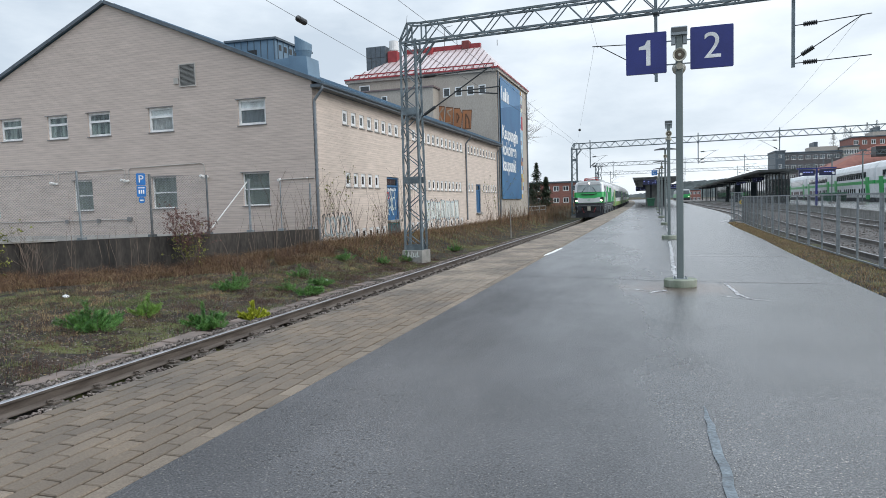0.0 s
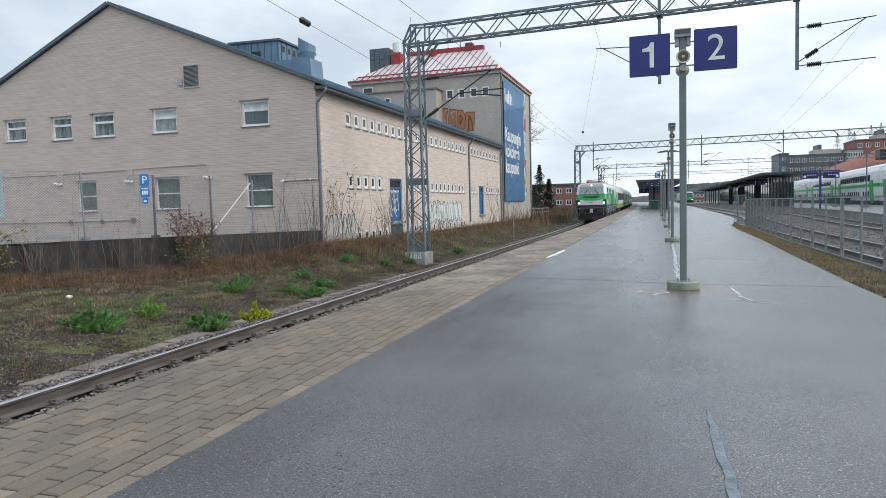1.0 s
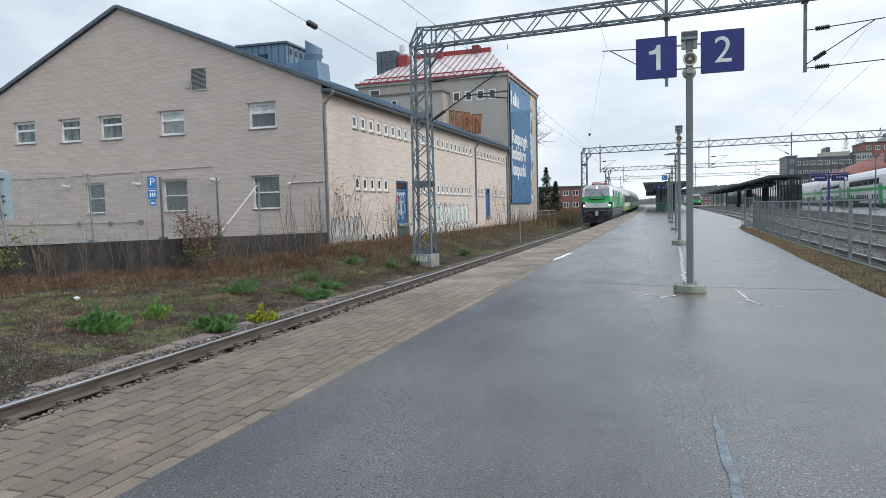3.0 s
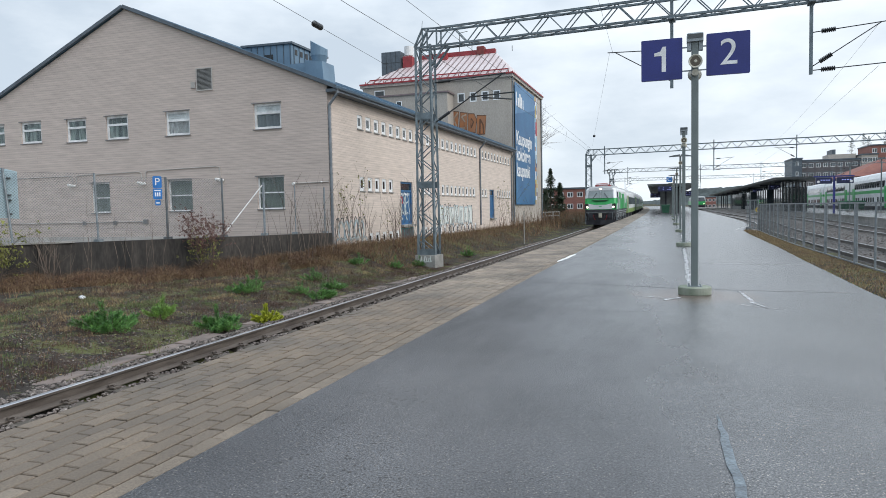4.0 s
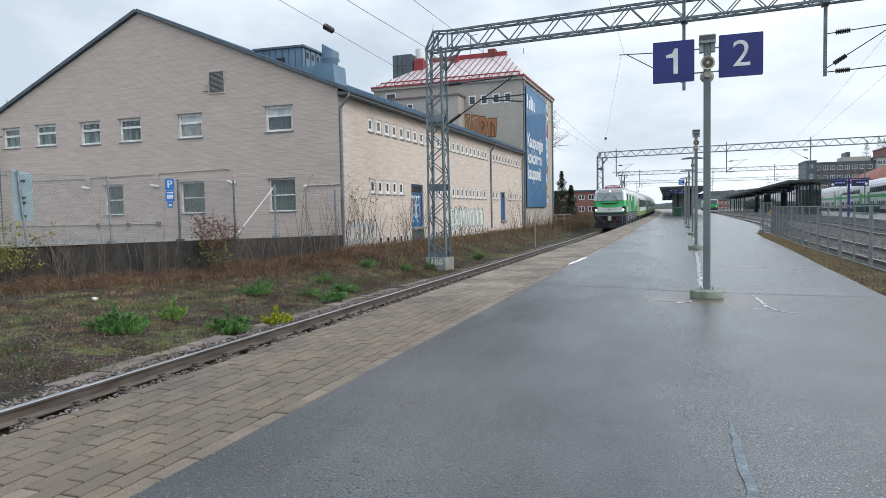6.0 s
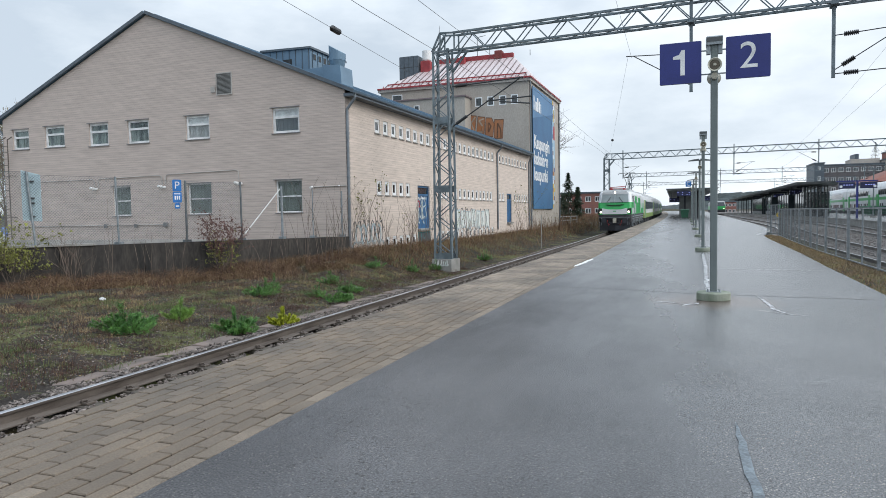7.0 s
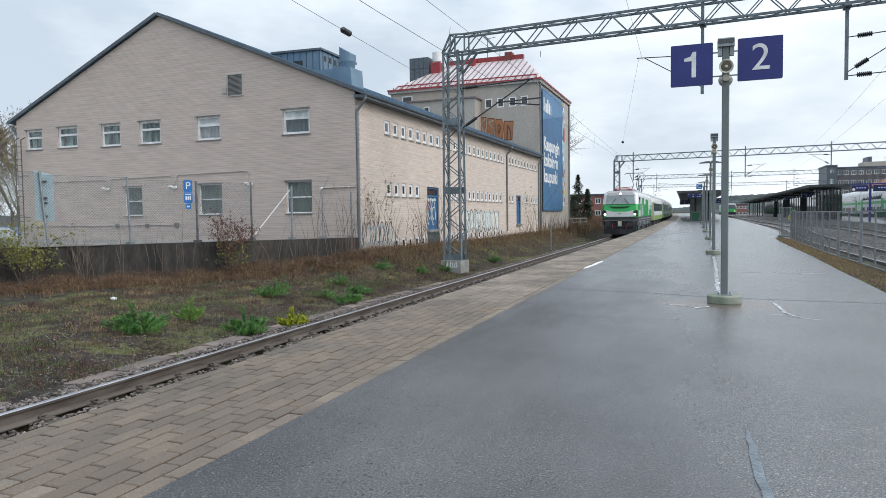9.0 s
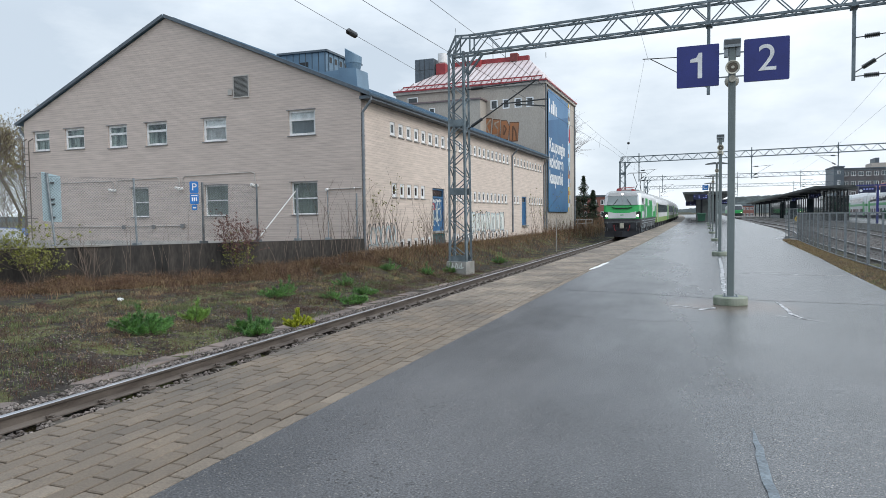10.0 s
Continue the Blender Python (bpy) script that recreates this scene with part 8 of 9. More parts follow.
# ---------------------------------------------------------------- parked cars in the yard
def car(x, y, turn, mat, label, z=-0.3):
    t = thing("car", label, "car", pose(x, y, z, 0, 0, turn), "cars parked in the yard")
    prof = [(-2.1, 0.3), (2.1, 0.3), (2.15, 0.62), (1.95, 0.82), (1.0, 0.95), (0.45, 1.38), (-0.95, 1.42), (-1.75, 1.0), (-2.1, 0.95)]
    bm = bmesh.new()
    prism(bm, prof, -0.85, 0.85, "y")
    bmesh.ops.bevel(bm, geom=bm.edges[:], offset=0.06, segments=2, affect="EDGES")
    part("body", bm, M[mat], t)
    for s in (-1, 1):
        bm = bmesh.new()
        y0, y1 = sorted((s * 0.8, s * 0.862))
        prism(bm, [(0.85, 0.97), (0.4, 1.32), (-0.25, 1.34), (-0.25, 0.97)], y0, y1, "y")
        prism(bm, [(-0.32, 0.97), (-0.32, 1.34), (-0.9, 1.35), (-1.5, 1.0)], y0, y1, "y")
        part("side_window", bm, M["dark_glass"], t)
        for wx in (-1.3, 1.3):
            bm = bmesh.new()
            y0, y1 = sorted((s * 0.68, s * 0.88))
            tube(bm, (wx, y0, 0.32), (wx, y1, 0.32), 0.32, n=18)
            w = part("wheel", bm, M["tyre"], t)
            bm = bmesh.new()
            tube(bm, (wx, s * 0.88, 0.32), (wx, s * 0.9, 0.32), 0.2, n=14)
            part("rim", bm, M["car_silver"], w)
    for wx, zz in ((2.12, 0.66), (-2.1, 0.75)):
        for s in (-0.6, 0.6):
            bm = bmesh.new()
            box(bm, wx - 0.05, wx + 0.05, s - 0.16, s + 0.16, zz, zz + 0.13)
            part("headlight" if wx > 0 else "tail_light", bm, M["white_paint"] if wx > 0 else M["red"], t)


car(-34.0, 24.6, 8, "car_silver", "silver hatchback parked behind the chain-link fence")
car(-38.6, 28.6, 8, "car_blue", "blue car parked behind the chain-link fence")

# ---------------------------------------------------------------- marks on the platform
def ribbon(name, label, pts, w, mat, z=0.004, jitter=0.0, seed=1, category="marking"):
    """A thin uneven strip laid on the asphalt along the given line."""
    rnd = random.Random(seed)
    line = []
    for (xa, ya), (xb, yb) in zip(pts, pts[1:]):
        n = max(2, int(math.hypot(xb - xa, yb - ya) / 0.12))
        line += [(xa + (xb - xa) * i / n, ya + (yb - ya) * i / n) for i in range(n)]
    line.append(pts[-1])
    bm = bmesh.new()
    prev = None
    for i, (x, y) in enumerate(line):
        xb, yb = line[min(i + 1, len(line) - 1)]
        xa, ya = line[max(i - 1, 0)]
        d = Vector((xb - xa, yb - ya, 0)).normalized()
        s = Vector((-d.y, d.x, 0))
        hw = w / 2 * min(1.0, 0.15 + 0.25 * i, 0.15 + 0.25 * (len(line) - 1 - i)) * rnd.uniform(1 - 0.7 * min(1, jitter * 20), 1.0)
        c = Vector((x, y, 0)) + s * rnd.uniform(-jitter, jitter)
        cur = (bm.verts.new((c - s * hw) + Vector((0, 0, z))), bm.verts.new((c + s * hw) + Vector((0, 0, z))), )
        if prev:
            bm.faces.new((prev[0], cur[0], cur[1], prev[1]))
        prev = cur
    return tagged(link(name, bm, mat), label, category, kind="structure")


ribbon("trim", "sealed joint across the asphalt", [(-2.55, 12.8), (-1.6, 12.65), (-0.9, 12.5), (0.2, 12.12), (1.5, 11.95), (2.95, 11.85)], 0.03, M["repair"], jitter=0.01)
ribbon("trim", "hairline crack across the asphalt", [(-2.55, 9.78), (-2.0, 9.55), (-1.3, 9.4), (-0.6, 9.3), (0.1, 9.5)], 0.014, M["repair"], jitter=0.015, seed=2)
ribbon("trim", "dark bitumen filled crack in the asphalt", [(0.335, 4.8), (0.345, 4.4), (0.345, 4.0), (0.36, 3.6), (0.355, 3.2), (0.36, 2.6), (0.35, 1.8)], 0.055, M["tar"], z=0.005, jitter=0.007, seed=3)
ribbon("trim", "worn white line along the pole row", [(0.40, 12.0), (0.45, 15), (0.52, 18), (0.60, 23.5)], 0.09, M["chalk_and_glare"], jitter=0.02, seed=5)
ribbon("trim", "worn white line along the pole row", [(0.68, 26), (0.75, 34)], 0.07, M["chalk_and_glare"], jitter=0.02, seed=6)
ribbon("trim", "white scrapes and painted glare on the asphalt beside the pole", [(1.14, 11.9), (1.18, 11.2), (1.2, 10.5), (1.32, 9.95)], 0.06, M["chalk_and_glare"], jitter=0.014, seed=7)
ribbon("trim", "white scrapes and painted glare on the asphalt beside the pole", [(0.95, 10.3), (1.3, 10.0), (1.55, 9.85)], 0.03, M["chalk_and_glare"], jitter=0.01, seed=8)
# this wide one is a glare patch on the wet asphalt, painted white
ribbon("trim", "white scrapes and painted glare on the asphalt beside the pole", [(-0.02, 10.55), (0.14, 10.75), (0.22, 10.9)], 0.20, M["chalk_and_glare"], jitter=0.015, seed=9)
ribbon("trim", "pale scratches on the asphalt", [(-0.45, 11.0), (-0.2, 10.9), (0.05, 10.7)], 0.06, M["chalk_and_glare"], jitter=0.012, seed=10)
# white strip that paints the glint of standing water along the pavers
ribbon("trim", "water glint painted white at the paver edge", [(-2.66, 17.6), (-2.6, 19.0), (-2.56, 20.6)], 0.13, M["white_paint"], jitter=0.012, seed=11)
# sheen of a wet streak beyond the pole, laid on as a pale strip
ribbon("trim", "reflective wet streak painted pale across the asphalt", [(0.7, 17.4), (2.2, 17.2), (3.1, 17.1)], 0.05, M["chalk_and_glare"], jitter=0.02, seed=12)
ribbon("trim", "white corner mark at the platform bend", [(3.75, 40.5), (4.1, 42.5), (4.5, 43.8)], 0.2, M["chalk_and_glare"], jitter=0.03, seed=13)
ribbon("kerb", "dark kerb line along the platform edge", [(4.8, 45.2), (5.2, 49), (5.75, 66)], 0.3, M["concrete"], z=0.006 + rise(66) * 0.0, jitter=0.0, seed=14, category="kerb")


# ---------------------------------------------------------------- plants
def blades(name, label, count, place, hgt, width, mat, seed, category="grass", lean=0.5):
    rnd = random.Random(seed)
    verts, faces = [], []
    for _ in range(count):
        got = place(rnd)
        if got is None:
            continue
        x, y, z, k = got
        h, a = hgt * k * rnd.uniform(0.4, 1.2), rnd.uniform(0, 2 * math.pi)
        l = h * lean * rnd.random()
        b = rnd.uniform(0, 2 * math.pi)
        dx, dy = width / 2 * math.cos(b), width / 2 * math.sin(b)
        mx, my = x + l * 0.35 * math.cos(a), y + l * 0.35 * math.sin(a)
        n = len(verts)
        verts += [(x - dx, y - dy, z - 0.02), (x + dx, y + dy, z - 0.02), (mx + dx * 0.7, my + dy * 0.7, z + h * 0.6), (mx - dx * 0.7, my - dy * 0.7, z + h * 0.6), (x + l * math.cos(a), y + l * math.sin(a), z + h)]
        faces += [(n, n + 1, n + 2, n + 3), (n + 3, n + 2, n + 4)]
    me = bpy.data.meshes.new(name)
    me.from_pydata(verts, [], faces)
    me.materials.append(mat)
    return tagged(new(name, me), label, category, kind="stuff")


def wall_foot(rnd):
    s = rnd.uniform(-0.3, 17)
    off = 0.05 + abs(rnd.gauss(0, 1.15))
    q = along(s, off)
    if noise.noise((q.x * 0.8, q.y * 0.8, 5)) < -0.12:
        return None
    k = 1.0 - 0.35 * min(1.0, off / 2)
    k *= 0.55 + 0.6 * abs(noise.noise((q.x * 0.6, q.y * 0.6, 2))) * 2
    return q.x, q.y, ground_z(q.x, q.y), k


def tangle(rnd):
    """Clumps of lodged grass within two metres of the wall."""
    q = along(rnd.uniform(-0.3, 17), 0.05 + 2.0 * rnd.random() ** 0.8)
    c = noise.noise((q.x * 1.1, q.y * 1.1, 61))
    if c < -0.1:
        return None
    return q.x, q.y, ground_z(q.x, q.y), 0.7 + c


def facade_foot(rnd):
    y = 23.2 + 60 * rnd.random() ** 1.6
    off = abs(rnd.gauss(0, 1.2))
    x = -12.2 + (y - 23.8) * 0.0159 + off
    if x > -8.2:
        return None
    return x, y, ground_z(x, y), 0.9 - 0.12 * off


def meadow(rnd):
    y, x = rnd.uniform(4.5, 24), -7.9 - 7.5 * rnd.random()
    q = noise.noise((x * 0.55, y * 0.55, 9))
    if q < 0.12 or (Vector((x, y, 0)) - WALL_A).dot(WNORM) < 0.05:
        return None
    return x, y, ground_z(x, y), 0.35 + q


def meadow_dry(rnd):
    y, x = rnd.uniform(4.5, 40), -7.8 - 6.5 * rnd.random()
    if (Vector((x, y, 0)) - WALL_A).dot(WNORM) < 0.05 and y < 23:
        return None
    if x < -12.2:
        return None
    q = noise.noise((x * 0.4, y * 0.4, 19))
    return (x, y, ground_z(x, y), 0.5 + max(0, q)) if q > -0.25 else None


def fence_foot(rnd):
    y = rnd.uniform(9, 44)
    f = rnd.random()
    x = right_edge(y) + 0.02 + (fence_x(y) - right_edge(y)) * f * 1.1
    return x, y, ground_z(x, y), 0.5 + 0.5 * rnd.random()


def litter_place(rnd):
    y = rnd.uniform(5, 30)
    x = -7.8 - 7.0 * rnd.random() ** 0.8
    if (Vector((x, y, 0)) - WALL_A).dot(WNORM) < 0.05 or (y > 23 and x < -12.2):
        return None
    return x, y, ground_z(x, y), 0.4 + rnd.random()


def flakes(name, label, count, place, size, mat, seed):
    """Flat scraps lying at slight angles."""
    rnd = random.Random(seed)
    verts, faces = [], []
    for _ in range(count):
        got = place(rnd)
        if got is None:
            continue
        x, y, z, k = got
        a, l, w = rnd.uniform(0, 6.28), size * k, size * k * rnd.uniform(0.2, 0.6)
        u, v = Vector((math.cos(a), math.sin(a), rnd.uniform(-0.5, 0.5))) * l, Vector((-math.sin(a), math.cos(a), rnd.uniform(-0.5, 0.5))) * w
        c = Vector((x, y, z + 0.012))
        n = len(verts)
        verts += [tuple(c - u), tuple(c - v), tuple(c + u), tuple(c + v)]
        faces.append((n, n + 1, n + 2, n + 3))
    me = bpy.data.meshes.new(name)
    me.from_pydata(verts, [], faces)
    me.materials.append(mat)
    return tagged(new(name, me), label, "leaf litter", kind="stuff")


flakes("leaf_litter", "brown dead leaves and scraps on the ground", 16000, litter_place, 0.026, M["leaf_litter"], 41)
flakes("leaf_litter", "pale dry scraps on the ground", 3000, litter_place, 0.02, M["straw"], 42)
flakes("moss", "small green moss and weed leaves", 16000, lambda rnd: (lambda g: g if g and noise.noise((g[0] * 0.7, g[1] * 0.7, 31)) > -0.02 else None)(litter_place(rnd)), 0.026, M["green_blade"], 43)
blades("dead_grass", "tall dead brown grass and stalks along the wall foot", 17000, wall_foot, 0.46, 0.011, M["dead_grass"], 1, lean=1.6)
blades("dead_grass", "dark dead stalks along the wall foot", 9000, wall_foot, 0.42, 0.012, M["dark_stalk"], 21, lean=1.8)
blades("dead_grass", "pale straw along the wall foot", 8000, wall_foot, 0.42, 0.008, M["straw"], 22, lean=1.6)
blades("dead_grass", "dead brown grass along the warehouse foot", 10000, facade_foot, 0.30, 0.014, M["dead_grass"], 2, lean=1.4)
blades("dead_grass", "dark dead stalks along the warehouse foot", 2500, facade_foot, 0.28, 0.014, M["dark_stalk"], 23, lean=1.5)
blades("grass", "thin green spring grass on the waste ground", 26000, meadow, 0.08, 0.010, M["green_blade"], 3)
blades("dead_grass", "short dry grass on the waste ground", 9000, meadow_dry, 0.13, 0.007, M["dead_grass"], 4, lean=1.3)
blades("dead_grass", "short dark stalks on the waste ground", 9000, meadow_dry, 0.14, 0.007, M["dark_stalk"], 24, lean=1.5)
blades("dead_grass", "dry yellowish grass strip along the steel fence", 9000, fence_foot, 0.05, 0.012, M["dead_grass"], 5, lean=1.4)
blades("dead_grass", "pale straw along the steel fence", 16000, fence_foot, 0.05, 0.011, M["straw"], 25, lean=1.6)
blades("dead_grass", "flattened tangle of brown dead grass below the wall", 26000, tangle, 0.19, 0.013, M["dead_grass"], 51, lean=3.6)
blades("dead_grass", "flattened pale straw below the wall", 16000, tangle, 0.15, 0.011, M["straw"], 52, lean=3.8)
blades("dead_grass", "dark twigs lying on the waste ground", 12000, litter_place, 0.06, 0.010, M["dark_stalk"], 53, lean=4.5)
blades("dead_grass", "brown stalks lying on the waste ground", 9000, litter_place, 0.06, 0.009, M["dead_grass"], 54, lean=4.5)
blades("grass", "sparse green grass along the steel fence", 2500, fence_foot, 0.05, 0.012, M["green_blade"], 6)


def clumped(seed, count, x0, x1, y0, y1, radius, lo=-0.1):
    """A place function for tufts that stand in clumps on the waste ground."""
    rnd0 = random.Random(seed)
    centres = []
    while len(centres) < count:
        x, y = rnd0.uniform(x0, x1), rnd0.uniform(y0, y1)
        if (Vector((x, y, 0)) - WALL_A).dot(WNORM) < 0.1 or (y > 23 and x < -12.1) or noise.noise((x * 0.6, y * 0.6, seed)) < lo:
            continue
        centres.append((x, y, rnd0.uniform(0.5, 1.3)))

    def place(rnd):
        x, y, k = rnd.choice(centres)
        x, y = x + rnd.gauss(0, radius * k), min(y + rnd.gauss(0, radius * k), 30)
        return (x, y, ground_z(x, y), k) if x < -7.6 else None
    return place


def weeds(name, label, count, place, hgt, mat, seed):
    """Dead weed stems with short side twigs."""
    rnd = random.Random(seed)
    verts, faces = [], []

    def sliver(a, b, w):
        side = (b - a).cross(Vector((rnd.gauss(0, 1), rnd.gauss(0, 1), rnd.gauss(0, 1)))).normalized() * w
        n = len(verts)
        verts.extend((tuple(a - side), tuple(a + side), tuple(b)))
        faces.append((n, n + 1, n + 2))

    for _ in range(count):
        got = place(rnd)
        if got is None:
            continue
        x, y, z, k = got
        h = hgt * k * rnd.uniform(0.5, 1.2)
        foot = Vector((x, y, z - 0.02))
        tip = foot + Vector((rnd.gauss(0, 0.3) * h, rnd.gauss(0, 0.3) * h, h))
        sliver(foot, tip, 0.0045)
        for _ in range(rnd.randint(3, 8)):
            a = foot.lerp(tip, rnd.uniform(0.25, 0.95))
            sliver(a, a + Vector((rnd.gauss(0, 0.12), rnd.gauss(0, 0.12), rnd.uniform(0.0, 0.14))) * (0.6 + h), 0.003)
    me = bpy.data.meshes.new(name)
    me.from_pydata(verts, [], faces)
    me.materials.append(mat)
    return tagged(new(name, me), label, "weeds", kind="stuff")


blades("grass", "small tufts of fresh green grass on the waste ground", 20000, clumped(71, 420, -14, -7.8, 4.5, 27, 0.08, 0.08), 0.075, 0.008, M["green_blade"], 71, lean=1.0)
blades("dead_grass", "small tufts of dry grass on the waste ground", 8000, clumped(72, 260, -15, -9.3, 9, 28, 0.08), 0.09, 0.007, M["straw"], 72, lean=1.8)
blades("dead_grass", "low dark matted stalks on the waste ground", 16000, clumped(73, 300, -15, -7.7, 4.5, 28, 0.14), 0.09, 0.008, M["dark_stalk"], 73, lean=2.4)
weeds("dead_weeds", "thin dead weed stems on the waste ground", 1500, clumped(74, 160, -14.5, -7.8, 4.5, 24, 0.2), 0.24, M["dark_stalk"], 74)
weeds("dead_weeds", "brown dead weed stems below the wall", 2600, tangle, 0.42, M["dead_grass"], 75)
weeds("dead_weeds", "dark dead weed stems below the wall", 2200, tangle, 0.48, M["dark_stalk"], 76)
blades("grass", "green grass among the dead stalks by the warehouse", 9000, facade_foot, 0.16, 0.012, M["green_blade"], 78)
blades("dead_grass", "pale straw along the warehouse foot", 6000, facade_foot, 0.26, 0.011, M["straw"], 79, lean=1.6)
weeds("dead_weeds", "brown dead weeds along the warehouse foot", 2600, facade_foot, 0.55, M["dead_grass"], 77)


def seedling(x, y, r, hgt, mat, label, name="pine_seedling", count=520, seed=0, length=0.075):
    """A low young conifer: upturned shoots, each a brush of needles."""
    t = thing(name, label, "shrub", pose(x, y, ground_z(x, y)), "young pines" if name == "pine_seedling" else "")
    rnd = random.Random(seed + int(x * 100))
    bm = bmesh.new()
    shoots = []
    n_shoots = int(12 + 44 * r)
    for k in range(n_shoots):
        a = rnd.uniform(0, 6.28)
        rr = r * rnd.uniform(0.15, 1.0) ** 0.8
        up = hgt * rnd.uniform(0.35, 0.8) * (1.15 - 0.45 * rr / r)
        if k < 2:
            rr, up = 0.15 * r, hgt * rnd.uniform(1.1, 1.35)
        root = Vector((0.1 * rr * math.cos(a), 0.1 * rr * math.sin(a), 0))
        knee = Vector((0.7 * rr * math.cos(a), 0.7 * rr * math.sin(a), up * 0.45))
        tip = Vector((rr * math.cos(a + 0.2), rr * math.sin(a + 0.2), up))
        tube(bm, root, knee, 0.008, 0.006, n=4, caps=False)
        tube(bm, knee, tip, 0.006, 0.003, n=4, caps=False)
        shoots.append((root, knee, tip))
    part("stem", bm, M["twig"], t)
    verts, faces = [], []
    for root, knee, tip in shoots:
        axis = (tip - knee).normalized()
        for _ in range(max(90, int(count * 6 / n_shoots))):
            f = rnd.random()
            c = root.lerp(knee, 0.5 + 0.5 * f / 0.35) if f < 0.35 else knee.lerp(tip, (f - 0.35) / 0.65)
            out = axis.cross(Vector((rnd.gauss(0, 1), rnd.gauss(0, 1), rnd.gauss(0, 1)))).normalized()
            d = (axis * rnd.uniform(0.35, 0.9) + out * rnd.uniform(0.5, 1.0)).normalized() * length * rnd.uniform(0.6, 1.25)
            s = d.cross(Vector((rnd.gauss(0, 1), rnd.gauss(0, 1), rnd.gauss(0, 1)))).normalized() * 0.0048
            n = len(verts)
            verts += [tuple(c - s), tuple(c + s), tuple(c + d)]
            faces.append((n, n + 1, n + 2))
    me = bpy.data.meshes.new("needles")
    me.from_pydata(verts, [], faces)
    me.materials.append(mat)
    ob = new("foliage", me)
    ob.parent = t
    ob["kind"] = "stuff"


for x, y, r, hgt, c in ((-9.75, 9.75, 0.52, 0.45, 1500), (-9.35, 9.55, 0.35, 0.32, 700), (-9.5, 10.95, 0.33, 0.38, 800), (-8.0, 10.75, 0.40, 0.42, 1100), (-7.7, 10.5, 0.25, 0.30, 500), (-10.2, 14.8, 0.45, 0.40, 800),
                        (-10.4, 15.6, 0.25, 0.45, 350), (-8.15, 15.0, 0.45, 0.35, 800), (-8.9, 15.3, 0.3, 0.3, 400), (-8.6, 16.5, 0.35, 0.28, 400), (-10.0, 18.0, 0.4, 0.4, 400), (-9.6, 23.5, 0.35, 0.45, 300),
                        (-9.2, 25.0, 0.3, 0.4, 200), (-10.4, 22.0, 0.4, 0.4, 300), (-8.9, 31.0, 0.4, 0.5, 250)):
    light = abs(x + 9.5) < 0.01
    seedling(x, y, r * 1.15, hgt * (1.0 if light else 0.9), M["needles_light" if light else "needles"], "yellowish green young pine on waste ground" if light else "bright green young pine on waste ground", count=c)
seedling(-7.28, 11.25, 0.33, 0.30, M["yellow_leaf"], "yellow-green low shrub beside the slabs", "yellow_shrub", 2600, 5, 0.045)


def twig_tree(bm, root, way, length, r, depth, rnd, spread=0.55, parts=None, tips=None):
    """Branches that fork and thin out."""
    p, d = Vector(root), Vector(way).normalized()
    n = 3 if depth > 1 else 2
    for k in range(n):
        q = p + d * (length / n)
        tube(bm, p, q, r * (1 - 0.25 * k / n), r * (1 - 0.25 * (k + 1) / n), n=5 if r > 0.03 else 3, caps=False)
        if depth > 0 and (k > 0 or depth < 3):
            for _ in range(2 if depth > 1 else 1):
                side = Vector((rnd.gauss(0, 1), rnd.gauss(0, 1), rnd.gauss(0.2, 0.5))).normalized()
                twig_tree(bm, q, (d + side * spread * 1.4).normalized(), length * rnd.uniform(0.45, 0.7), r * 0.55, depth - 1, rnd, spread, parts, tips)
        d = (d + Vector((rnd.gauss(0, 0.12), rnd.gauss(0, 0.12), rnd.gauss(0.04, 0.08)))).normalized()
        p = q
    if tips is not None:
        tips.append(p)


def shrub(x, y, stems, hgt, r, depth, label, seed, mat="twig", bud="", spread=0.5, name="shrub", foot=0.12, z=None):
    t = thing(name, label, "shrub", pose(x, y, ground_z(x, y) if z is None else z))
    rnd = random.Random(seed)
    bm, tips = bmesh.new(), []
    for _ in range(stems):
        a = rnd.uniform(0, 6.28)
        f = foot * rnd.random()
        twig_tree(bm, (f * math.cos(a), f * math.sin(a), -0.05), (0.28 * math.cos(a) * spread * 2, 0.28 * math.sin(a) * spread * 2, 1), hgt * rnd.uniform(0.55, 1.0), r * rnd.uniform(0.7, 1.1), depth, rnd, spread, None, tips)
    part("branch", bm, M[mat], t)["kind"] = "stuff"
    if bud:
        verts, faces = [], []
        for p in tips:
            for _ in range(3):
                s = 0.022 * rnd.uniform(0.6, 1.3)
                c = p + Vector((rnd.gauss(0, 0.03), rnd.gauss(0, 0.03), rnd.gauss(0, 0.03)))
                n = len(verts)
                verts += [tuple(c + Vector((rnd.gauss(0, s), rnd.gauss(0, s), rnd.gauss(0, s)))) for _ in range(4)]
                faces += [(n, n + 1, n + 2), (n, n + 2, n + 3), (n, n + 3, n + 1)]
        me = bpy.data.meshes.new("buds")
        me.from_pydata(verts, [], faces)
        me.materials.append(M[bud])
        ob = new("foliage", me)
        ob.parent = t
        ob["kind"] = "stuff"


def at_wall(s, off):
    q = along(s, off)
    return q.x, q.y


shrub(*at_wall(4.75, 0.5), 5, 1.40, 0.011, 3, "bare shrub with reddish buds in front of the wall", 31, "red_twig", "red_twig", 0.5)
shrub(*at_wall(4.95, 0.75), 6, 0.95, 0.010, 2, "low shrub with fresh yellow-green buds", 32, "twig", "bud", 0.6)
shrub(*at_wall(10.8, 0.8), 8, 1.15, 0.012, 3, "shrub with fresh yellow-green buds at the wall", 33, "twig", "bud", 0.6)
